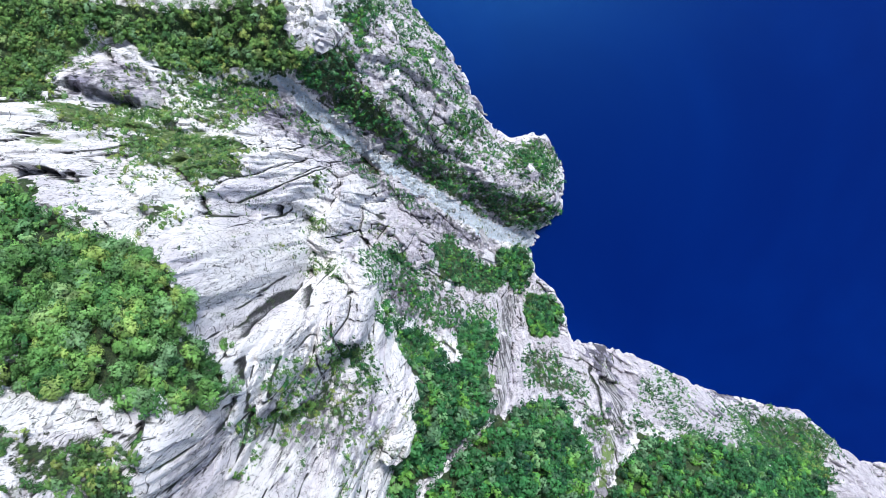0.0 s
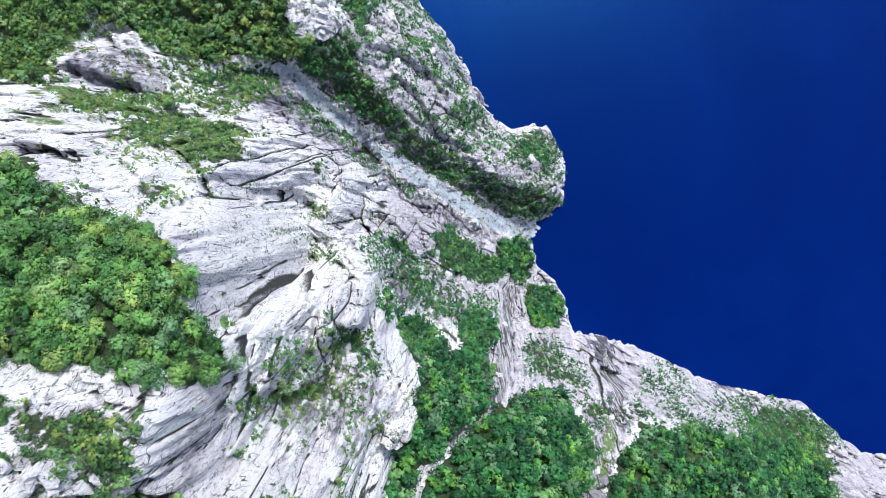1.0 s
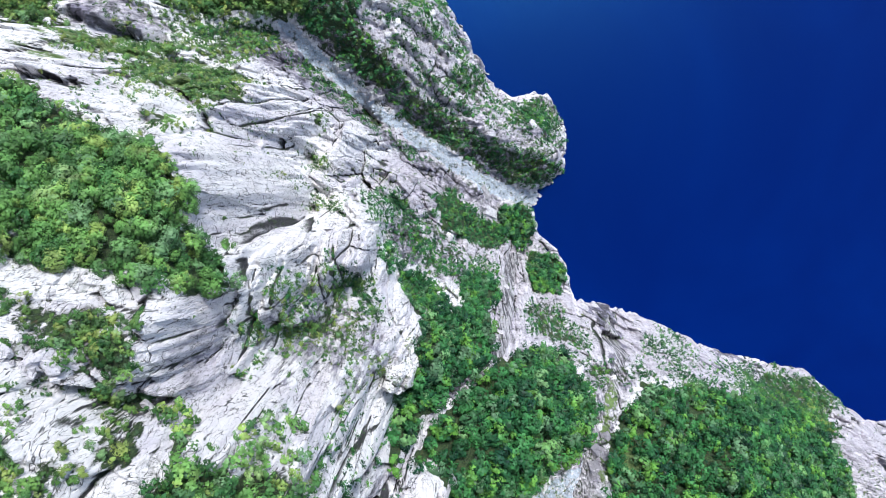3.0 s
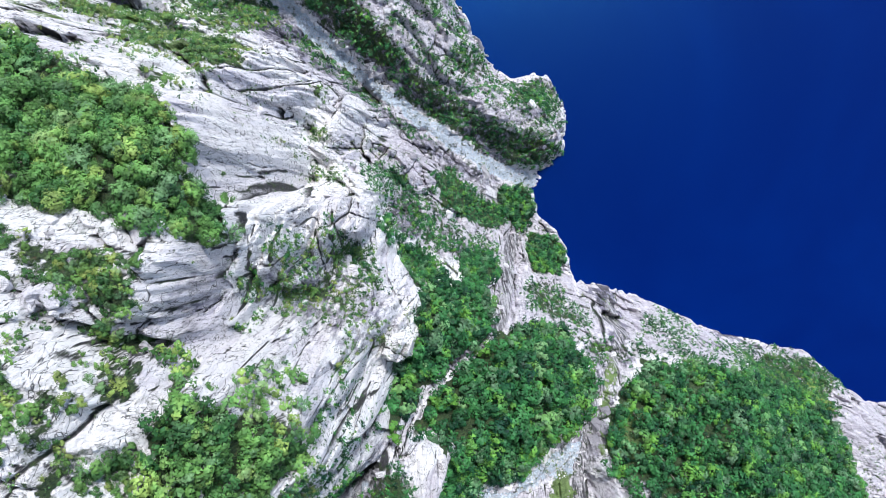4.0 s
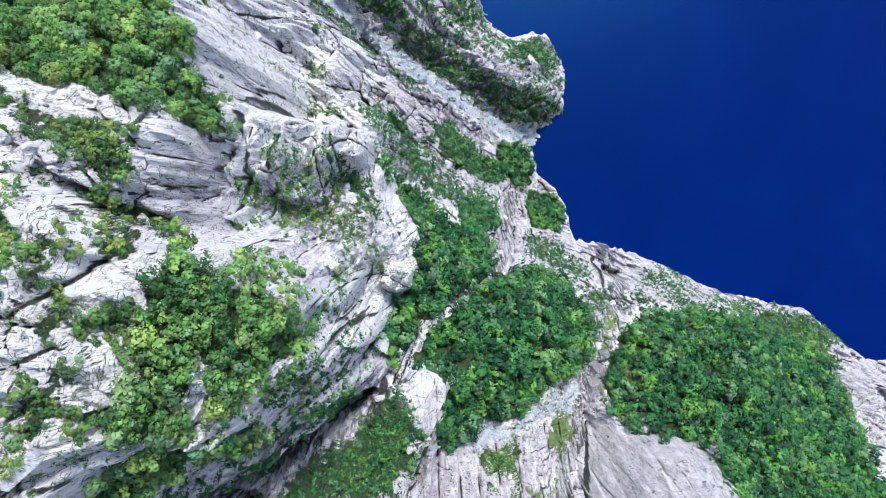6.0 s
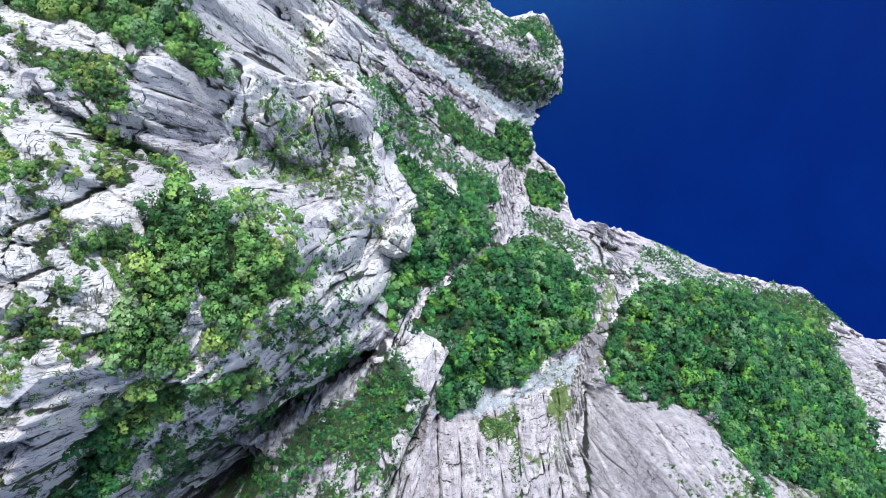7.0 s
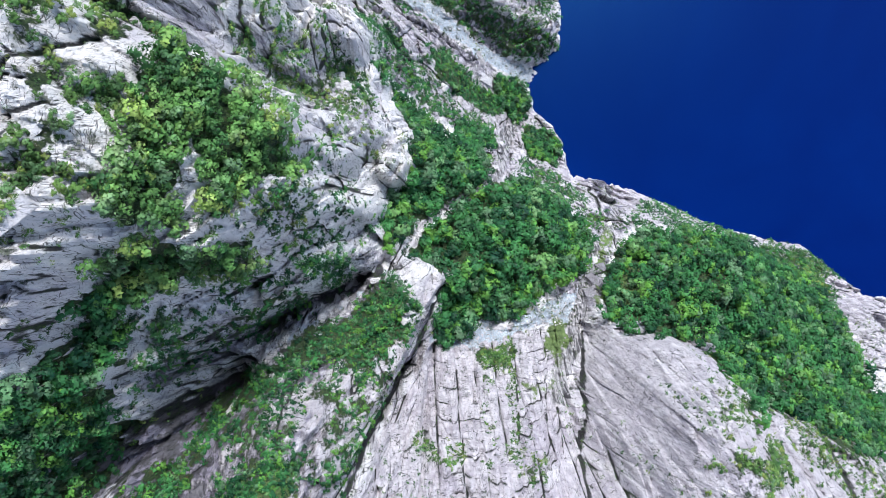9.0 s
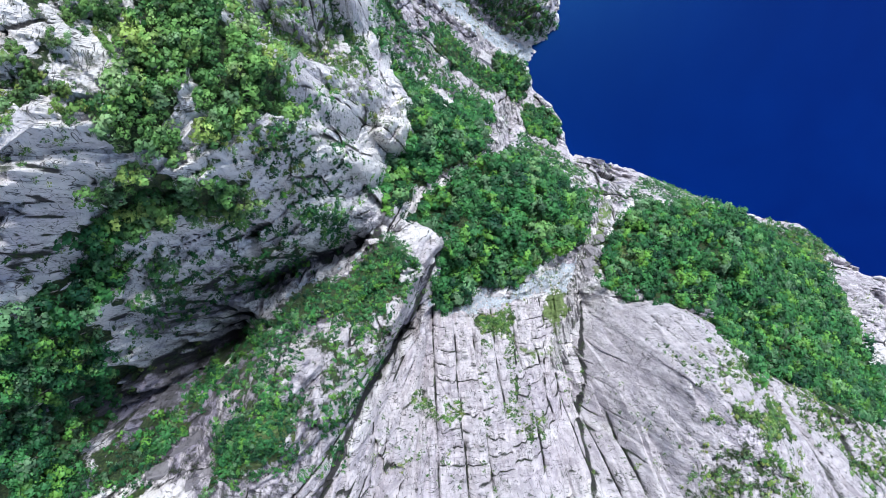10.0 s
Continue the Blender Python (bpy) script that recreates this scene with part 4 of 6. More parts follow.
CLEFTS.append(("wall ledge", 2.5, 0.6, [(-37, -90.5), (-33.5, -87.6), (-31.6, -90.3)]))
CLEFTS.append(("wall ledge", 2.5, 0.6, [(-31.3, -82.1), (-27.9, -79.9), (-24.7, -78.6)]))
SEEPS_AND_SHADE.append(("cove pool", 1, 1, [(71.8, -60.2), (79.3, -59), (77.9, -63.8), (70.1, -63.5)]))
SEEPS_AND_SHADE.append(("cove shore", 1, 1, [(69.3, -51.9), (79.8, -52.7), (81.2, -57.4), (72.8, -57.6)]))
SEEPS_AND_SHADE.append(("east shore", 0.8, 1, [(107.4, -68.2), (129.9, -76.4), (149.7, -79.9), (137.7, -79.6), (109.9, -71.4)]))
GRASSES.append(("stream grass", 0.8, 1, [(59.8, -74.3), (67.4, -69.7), (67.6, -75.1), (61.5, -82.3), (57.7, -83.5)]))
SCREES.append(("valley scree", 1, 1, [(8.7, -102.2), (20.3, -95.1), (25.7, -99.1), (23.8, -102.4), (12.6, -103.2)]))
SCREES.append(("valley scree", 0.8, 1, [(27.3, -96.7), (37.4, -94.8), (47.3, -93.8), (49.8, -91.5), (50.5, -96.4), (41.8, -99.9), (29.5, -99.5)]))
GRASSES.append(("stream grass", 0.9, 1, [(38, -99.7), (47.7, -98.8), (45.5, -106.6), (40.6, -108.9), (36, -106.1)]))
GRASSES.append(("east wood edge", 0.6, 1, [(56.7, -90.8), (63, -84.4), (71.4, -82.8), (71.9, -90.3), (63, -96), (56.4, -96.8)]))
SCRUBS.append(("slab ledge growth", 0.95, 0.7, [(15.3, -103.9), (20.9, -102.8), (27.2, -104.7), (26.6, -110.7), (22.8, -110.3), (17.2, -107)]))
SCRUBS.append(("slab ledge growth", 0.95, 0.6, [(-0.5, -118.1), (4.4, -118.8), (9.7, -120.3), (9.6, -121.1), (3.1, -120.1)]))
SCRUBS.append(("slab seam growth", 0.7, 0.5, [(25.9, -105.9), (27.3, -106), (22.2, -120.1), (21.2, -120)]))
SCRUBS.append(("slab seam growth", 0.6, 0.5, [(17.9, -109.8), (19.4, -109.9), (15.8, -121.8), (14.6, -121.7)]))
GRASSES.append(("slab seam grass", 0.6, 1, [(27.4, -110.7), (38.8, -113.5), (38.9, -115.9), (25.9, -113.2)]))
GRASSES.append(("slab seam grass", 0.6, 1, [(19, -119.3), (33.6, -123.2), (32.6, -124.3), (18.5, -121)]))
SCRUBS.append(("prow heath", 0.8, 0.7, [(64.3, -106.9), (77.9, -109.6), (72, -112.8), (65.1, -112.6), (62.6, -110.2)]))
SCRUBS.append(("prow heath", 0.8, 0.8, [(54.7, -118.4), (61.9, -113.5), (90.7, -123.3), (85.6, -126.3), (60.1, -117.7)]))
CLEFTS.append(("pool", 4, 1.5, [(72.8, -61.1), (77.5, -62.5)]))
CLEFTS.append(("stream bed", 2, 0.8, [(72.7, -64.9), (65.2, -71.9), (58.3, -80.5), (53.9, -90.8), (49.7, -102.7)]))
# cove and shore edges in deep shadow, painted as dark patches and strips
SEEPS_AND_SHADE.append(("cove pool", 1, 1, [(71.5, -59.2), (78.3, -58.6), (81.1, -61.4), (78.3, -64.8), (74.2, -64.5), (71.1, -60.8)]))
SEEPS_AND_SHADE.append(("cove chimney", 0.9, 1, [(79.1, -50.8), (81.9, -51.8), (78.8, -59.6), (79.3, -61.9), (76.2, -61.2), (75.4, -57.9)]))
SEEPS_AND_SHADE.append(("cove lip", 1, 1, [(72.0, -51.5), (78.6, -50.3), (86.9, -51.4), (82.0, -53.1), (74.6, -53.1)]))
SEEPS_AND_SHADE.append(("strand lip", 1, 1, [(122.8, -70.5), (132.5, -71.9), (142.0, -75.5), (140.2, -76.2), (127.6, -73.3)]))
SEEPS_AND_SHADE.append(("strand lip", 0.8, 1, [(140.3, -76.1), (149.9, -78.4), (148.1, -79.5), (139.6, -77.6)]))
SEEPS_AND_SHADE.append(("stream side", 0.8, 1, [(69.3, -62.6), (72.2, -64.3), (70.4, -68.9), (67.9, -70.3), (66.9, -68.6)]))
SEEPS_AND_SHADE.append(("stream side", 0.8, 1, [(68.9, -70.7), (72.6, -70.4), (75.9, -72.0), (68.8, -73.4), (66.9, -77.8)]))
SCRUBS.append(("coast scrub", 0.6, 0.7, [(73.0, -68.0), (82.0, -66.2), (85.9, -67.0), (80.0, -70.1), (74.8, -71.1)]))
SCRUBS.append(("coast scrub", 0.6, 0.7, [(100.4, -59.4), (111.6, -64.9), (105.6, -67.6), (98.5, -66.6), (98.3, -63.2)]))
SCRUBS.append(("coast scrub", 0.75, 0.8, [(146.6, -78.4), (162.4, -81.8), (163.3, -86.0), (167.1, -90.2), (159.3, -92.5), (154.5, -87.4), (147.0, -82.6)]))
SCRUBS.append(("coast scrub", 0.7, 0.8, [(127.3, -77.0), (137.9, -80.3), (135.2, -83.6), (132.6, -86.6), (120.4, -81.5), (117.9, -77.0)]))
SCRUBS.append(("coast scrub", 0.7, 0.8, [(75.9, -72.2), (90.6, -72.1), (100.3, -74.6), (94.5, -77.3), (82.4, -76.2), (71.4, -76.4)]))
SCRUBS.append(("coast scrub", 0.7, 0.8, [(152.6, -88.7), (161.7, -94.3), (160.6, -102.2), (149.2, -101.2), (139.4, -94.0), (140.4, -90.3)]))
SCRUBS.append(("ravine scrub", 0.85, 0.8, [(-37.8, -85.2), (-35.9, -84.0), (-39.4, -95.4), (-41.4, -95.3)]))
SCRUBS.append(("ravine scrub", 0.8, 0.75, [(-26.5, -84.4), (-18.2, -76.9), (-17.3, -79.1), (-25.2, -88.9)]))
SCRUBS.append(("ravine scrub", 0.85, 0.8, [(-32.0, -79.9), (-26.2, -76.8), (-26.2, -81.1), (-32.0, -84.4)]))
SCRUBS.append(("ravine scrub", 0.8, 0.75, [(-32.8, -89.6), (-29.8, -87.6), (-29.7, -92.8), (-32.5, -95.3)]))
SCRUBS.append(("ravine scrub", 0.8, 0.7, [(-15.3, -73.5), (-12.7, -72.0), (-14.6, -81.7), (-17.1, -82.8)]))
SCRUBS.append(("nose scrub", 0.7, 0.6, [(-15.7, -56.5), (-14.3, -51.2), (-12.3, -59.9), (-13.4, -63.9)]))
GRASSES.append(("terrace turf", 0.75, 1, [(-83.9, 28.6), (-71.4, 28.8), (-55.9, 24.0), (-45.0, 23.0), (-45.0, 17.6), (-55.5, 17.9), (-71.8, 22.1), (-79.4, 23.8)]))
GRASSES.append(("terrace turf", 0.65, 1, [(-57.8, 13.7), (-53.0, 18.3), (-43.0, 20.4), (-43.1, 9.0), (-48.7, 9.0)]))
GRASSES.append(("terrace turf", 0.6, 1, [(-78.5, 19.5), (-71.6, 19.8), (-66.6, 16.5), (-70.1, 15.2), (-75.1, 16.0)]))
SCRUBS.append(("terrace scrub", 0.55, 0.55, [(-81.0, 27.5), (-69.1, 27.8), (-54.3, 23.0), (-45.8, 22.1), (-47.2, 18.1), (-58.1, 18.8), (-72.9, 22.9)]))
SCRUBS.append(("terrace scrub", 0.5, 0.5, [(-55.1, 13.3), (-46.9, 19.6), (-43.0, 17.9), (-44.7, 8.8), (-48.9, 9.4)]))
SCRUBS.append(("column scrub", 0.6, 0.65, [(-28.3, -22.5), (-24.5, -28.6), (-22.4, -38.8), (-23.7, -42.0), (-27.4, -31.7)]))
SCRUBS.append(("column scrub", 0.7, 0.65, [(-31.3, -33.2), (-29.8, -34.3), (-28.4, -43.7), (-30.7, -42.7)]))
SCRUBS.append(("column scrub", 0.55, 0.6, [(-19.6, -22.3), (-13.8, -28.5), (-7.2, -41.3), (-10.9, -40.8), (-18.7, -33.2)]))
LICHENS.append(("prow", 1, 1, [(53.6, -98.2), (62.5, -97.1), (91.4, -106.2), (99.2, -119.5), (79.1, -127.2), (42.3, -130.4), (47.6, -115.8)]))
SEEPS_AND_SHADE.append(("prow face", 0.15, 1, [(59.0, -105.2), (70.8, -107.0), (64.9, -112.5), (53.9, -117.4), (51.8, -114.2)]))
LICHENS.append(("coast rock", 0.8, 1, [(61.9, -52.4), (80.8, -55.0), (104.2, -63.3), (133.8, -75.8), (164.4, -88.9), (203.4, -105.7), (169.7, -111.2), (140.6, -104.2), (107.8, -75.2), (80.8, -70.7), (61.7, -69.5)]))
SCRUBS.append(("coast scrub", 0.6, 0.75, [(125.7, -71.6), (135.5, -80.3), (160.6, -91.8), (167.9, -97.8), (155.6, -96.1), (127.9, -81.9)]))
# Steps in the rock: drop, reach to either side, half width of the face; the ground is higher to the left of the line.
SCARPS = []
SCARPS.append(("outcrop", 5, 6, 1, [(-83.1, 34.8), (-77.1, 32.1), (-68.1, 30.3), (-66, 33.9)]))
SCARPS.append(("terrace slab", 4, 5, 0.5, [(-69.8, 9.2), (-67, 10.2), (-60.4, 8.2), (-59.2, 9.7)]))
SCARPS.append(("upper boulder", 9, 9, 4, [(-42.9, 2), (-40.5, 3.9), (-37.8, 5.9), (-35, 9.4)]))
SCARPS.append(("lower boulder", 7, 8, 1, [(-34.3, -16.1), (-32.3, -17.6), (-30.5, -16.2), (-30.3, -11), (-29.6, -5)]))
SCARPS.append(("column heads", 3, 5, 1.5, [(-31.9, -22.5), (-29.2, -22.2), (-25.6, -23.7), (-24.5, -22), (-21.4, -20.7), (-18.7, -25.5)]))
SCARPS.append(("column block", 5, 5, 1, [(-18.7, -25.5), (-15.6, -27.5), (-12.3, -26.7), (-11.9, -19.2)]))
SCARPS.append(("column feet", 4, 4, 0.8, [(-30.3, -31.4), (-28.5, -34.9), (-27, -37), (-24.1, -37.5), (-22.5, -35.7)]))
SCARPS.append(("bench cliff", 3, 6, 3, [(-32.8, -41.6), (-32.9, -36.4), (-32.4, -31.8), (-32.1, -27.5)]))
SCARPS.append(("crest slab", 2.5, 4, 0.4, [(-35.2, -59.2), (-37.4, -57.3), (-39.2, -54.9), (-41.4, -52), (-43.9, -49.5)]))
SCARPS.append(("crest slab", 2, 3.5, 0.4, [(-35.9, -46.8), (-39, -43.9), (-42.1, -40.8), (-44.7, -39.3)]))
SCARPS.append(("crest block", 2, 3, 0.5, [(-44.1, -32.5), (-46.4, -32), (-47.4, -33.7)]))
SCARPS.append(("nose face", 5, 5, 0.8, [(-16.9, -55.2), (-14.9, -59.2), (-12.9, -57.6), (-11.4, -52.1), (-11.1, -48.2)]))
SCARPS.append(("nose boulder", 6, 5, 1, [(-13.9, -65.1), (-10.5, -69.6), (-6.7, -64.3), (-8, -59.3)]))
SCARPS.append(("nose lump", 6, 5, 1, [(-9.7, -55.5), (-5.4, -59.5), (-1.8, -59), (-0.2, -52.3)]))
SCARPS.append(("nose brow", 3.5, 5, 0.8, [(-19.5, -51.5), (-16.3, -52.5), (-14.3, -50.9), (-12.1, -48.3)]))
SCARPS.append(("crest wall", 5, 6, 1, [(-49.6, -86.3), (-45.1, -80.3), (-41.5, -74.4), (-39.8, -70.4)]))
SCARPS.append(("hanging lip", 6, 6, 1, [(-43.8, -90.1), (-41.4, -93.6), (-33.6, -91.7), (-25.4, -85.7), (-20.3, -85.4), (-10.3, -79.8)]))
SCARPS.append(("hanging rib", 4, 4, 0.7, [(-36.4, -74.5), (-31, -72.6), (-27.4, -74.1), (-27.1, -78.3), (-26.5, -81.5), (-21.4, -77.7)]))
SCARPS.append(("ravine step", 4, 4, 0.7, [(-47.6, -95.7), (-44.3, -97), (-40.8, -100.4), (-34.3, -97.6)]))
SCARPS.append(("pinnacle wall", 8, 8, 1, [(-12.5, -114.9), (-10.1, -112.1), (-5.2, -106), (-2, -98), (1.8, -89.9), (9.3, -83.4)]))
SCARPS.append(("pinnacle north", 5, 5, 0.6, [(9.3, -83), (4.2, -79.3), (-1.6, -77.6), (-5.6, -78.8)]))
SCARPS.append(("pinnacle rib", 3, 4, 0.6, [(-24.5, -100.2), (-19.2, -97.2), (-10.9, -94), (-3.7, -90.7), (0.6, -86.4)]))
SCARPS.append(("prow head", 7, 7, 0.8, [(74.9, -113.6), (78.2, -110.5), (75.5, -107.9), (78.1, -105.5), (66.7, -101.5), (56.7, -103.5)]))
SCARPS.append(("low rock", 4, 5, 0.7, [(123.1, -132.5), (107.1, -128.2), (101.7, -123.3), (79.2, -115.9)]))
SCARPS.append(("prow step", 3, 4, 0.7, [(56.8, -117.5), (57.6, -111.2), (58.1, -107.6), (57.1, -105.2)]))
SCARPS.append(("terrace step", 2, 3, 0.5, [(-43.6, 18.4), (-48.8, 13.1), (-49.7, 7.9), (-51.4, 4), (-53.3, 0.8)]))
SCARPS.append(("terrace step", 2, 3, 0.5, [(-41.3, 23.9), (-48.6, 22.9), (-52.3, 17.8), (-58.7, 19.1), (-65.8, 19.7)]))
SCARPS.append(("terrace step", 1.6, 3, 0.5, [(-48.2, 33), (-56.7, 29.4), (-64.2, 24.7), (-71.9, 24.4), (-73.9, 20.1)]))
SCARPS.append(("terrace step", 2, 3, 0.4, [(-66.7, 19.3), (-70.3, 17.7), (-74.6, 17.9), (-79.4, 18.2)]))
SCARPS.append(("wall step", 3, 4, 0.6, [(-16.9, 0.4), (-21.8, -5.3), (-27.3, -2.3), (-32.1, 1.6)]))
SCARPS.append(("wall step", 3, 4, 0.6, [(1.9, -3.1), (-3.9, 2.6), (-9.4, -0.1), (-13.6, -6.4)]))
SCARPS.append(("wall step", 2.5, 4, 0.6, [(-12.7, -13.1), (-18.5, -10.1), (-23, -13.2), (-25.8, -16.9)]))
SCARPS.append(("wall step", 3, 4, 0.7, [(-21.6, 17.8), (-22.5, 8), (-26.5, 2.6), (-28.9, -4.1)]))
SCARPS.append(("north blocks", 4, 4, 0.8, [(-9.2, 49), (0.1, 41.9), (8.3, 29.9), (21.3, 25.3)]))
SCARPS.append(("north blocks", 3, 4, 0.8, [(-17.8, 55.6), (-7.3, 55), (4.2, 50.9), (12.6, 41.1)]))
SCARPS.append(("east rib", 4, 4, 0.7, [(160.8, -124), (154.6, -117), (159.1, -106.9), (159, -95)]))
CLEFTS.append(("column cleft", 1.3, 0.45, [(-29, -24.8), (-30.2, -32.7)]))
CLEFTS.append(("column cleft", 1.3, 0.45, [(-26.2, -24.6), (-27.9, -34.9), (-28.2, -40.8)]))
CLEFTS.append(("column cleft", 1.3, 0.45, [(-21.8, -24.8), (-23.5, -32.6), (-24.1, -37.5)]))
CLEFTS.append(("column cleft", 1.3, 0.45, [(-19, -21.9), (-19.2, -29.7), (-22.3, -35.8)]))
CLEFTS.append(("green cleft", 0.9, 0.6, [(-30.3, -22.7), (-29.5, -28.9), (-30.5, -35.5), (-31.1, -41.9)]))
CLEFTS.append(("crest joint", 1.2, 0.3, [(-44.1, -58), (-41.9, -57), (-39.8, -56), (-38.1, -56.6)]))
CLEFTS.append(("crest joint", 1, 0.3, [(-46.8, -76), (-45.3, -76.5), (-42.4, -75.4)]))
CLEFTS.append(("crest joint", 1, 0.3, [(-47.8, -78), (-45.5, -78), (-43.7, -77.8)]))
CLEFTS.append(("crest joint", 1, 0.3, [(-45.1, -71.5), (-42.7, -71.9), (-40.8, -72.5)]))
CLEFTS.append(("wall joint", 1.5, 0.35, [(-19.5, -0.1), (-15.2, -4.8), (-10.2, -11.5)]))
# hollow cut and blackened where a spot of shade lies
CLEFTS.append(("pool shade hollow", 5, 2, [(-19.6, 25.5), (-14.8, 19.6)]))
BOULDERS = [(-12.9, -41, 1.3), (-16.2, -36, 2.0), (10, -21, 1.8), (-49.2, -32, 1.6), (12.9, -39.9, 2.2), (-37, 2, 1.2), (-17.5, -34.1, 1.8), (-44.1, -89.2, 1.0), (-30.5, -59, 1.3), (-7, -19, 1.4), (39.4, -16.1, 1.3), (32.2, -40, 1.2), (26.3, -51.6, 1.4), (67.8, -70.6, 1.3), (57.2, -82, 1.5), (-8.9, -83, 1.2), (-16.6, -88.3, 1.1)]
BOULDERS += [(-20.3, -90.1, 1.1), (-29.1, -95, 1.0), (-15.2, -35, 1.1), (-12.9, -40, 1.2), (-53.3, -0, 1.3), (-52.4, 1, 1.1), (-84.3, 29.4, 1.2), (-37.1, -42.2, 1.2), (-46.2, -34, 1.4), (-44, -34.1, 1.3), (4, -88, 1.2), (22.1, -98.1, 1.3), (125.4, -87.3, 2.5), (45.5, 23.2, 1.8), (-28.7, 65.3, 3.0), (-8.8, 67.3, 2.2), (4.8, 58.6, 1.8), (-7.1, 51.5, 2.0)]
# ---- end of zones ----


# ---- materials ----
def material(name, rough=0.8):
    m = bpy.data.materials.new(name)
    m.use_nodes = True
    n, l = m.node_tree.nodes, m.node_tree.links
    b = n["Principled BSDF"]
    b.inputs["Roughness"].default_value = rough
    return m, n, l, b


def value(l, socket, v):
    """Set a socket to a number or colour, or link it."""
    if isinstance(v, bpy.types.NodeSocket):
        l.new(v, socket)
    else:
        socket.default_value = v


def mix(n, l, fac, a, b, blend="MIX"):
    k = n.new("ShaderNodeMix")
    k.data_type, k.blend_type = "RGBA", blend
    value(l, k.inputs[0], fac)
    value(l, k.inputs[6], a if isinstance(a, bpy.types.NodeSocket) else (*a, 1))
    value(l, k.inputs[7], b if isinstance(b, bpy.types.NodeSocket) else (*b, 1))
    return k.outputs[2]


def calc(n, l, op, a, b=0.0, c=0.0):
    k = n.new("ShaderNodeMath")
    k.operation = op
    for s, v in zip(k.inputs, (a, b, c)):
        value(l, s, v)
    return k.outputs[0]


def ramp(n, l, v, lo, hi, a=0.0, b=1.0):
    k = n.new("ShaderNodeMapRange")
    k.interpolation_type = "SMOOTHSTEP"
    for s, w in zip(k.inputs, (v, lo, hi, a, b)):
        value(l, s, w)
    return k.outputs[0]


def place_node(n, l, scale, turn=(0, 0, 0)):
    """World places, scaled and turned."""
    g = n.new("ShaderNodeNewGeometry")
    k = n.new("ShaderNodeMapping")
    k.inputs["Scale"].default_value = (scale[0], scale[1], scale[2] * 0.35)
    k.inputs["Rotation"].default_value = [radians(a) for a in turn]
    l.new(g.outputs["Position"], k.inputs["Vector"])
    return k.outputs[0]


def noise_node(n, l, scale, detail=6, rough=0.6, vec=None, warp=0.0):
    k = n.new("ShaderNodeTexNoise")
    k.inputs["Scale"].default_value, k.inputs["Detail"].default_value = scale, detail
    k.inputs["Roughness"].default_value, k.inputs["Distortion"].default_value = rough, warp
    l.new(vec if vec is not None else place_node(n, l, (1, 1, 1)), k.inputs["Vector"])
    return k.outputs["Fac"]


def crack_node(n, l, scale, width, vec):
    """One on thin joints between cells, nought elsewhere."""
    k = n.new("ShaderNodeTexVoronoi")
    k.feature = "DISTANCE_TO_EDGE"
    k.inputs["Scale"].default_value = scale
    l.new(vec, k.inputs["Vector"])
    return ramp(n, l, k.outputs["Distance"], 0.0, width, 1.0, 0.0)


def attribute_node(n, name):
    k = n.new("ShaderNodeAttribute")
    k.attribute_name = name
    return k.outputs["Fac"]


def warped(n, l, vec, scale, amount):
    k = n.new("ShaderNodeTexNoise")
    k.inputs["Scale"].default_value, k.inputs["Detail"].default_value = scale, 3
    l.new(vec, k.inputs["Vector"])
    s = n.new("ShaderNodeVectorMath")
    s.operation = "MULTIPLY_ADD"
    l.new(k.outputs["Color"], s.inputs[0])
    s.inputs[1].default_value = (amount,) * 3
    l.new(vec, s.inputs[2])
    return s.outputs[0]


def bump(n, l, b, height, strength, distance):
    k = n.new("ShaderNodeBump")
    k.inputs["Strength"].default_value, k.inputs["Distance"].default_value = strength, distance
    l.new(height, k.inputs["Height"])
    l.new(k.outputs[0], b.inputs["Normal"])


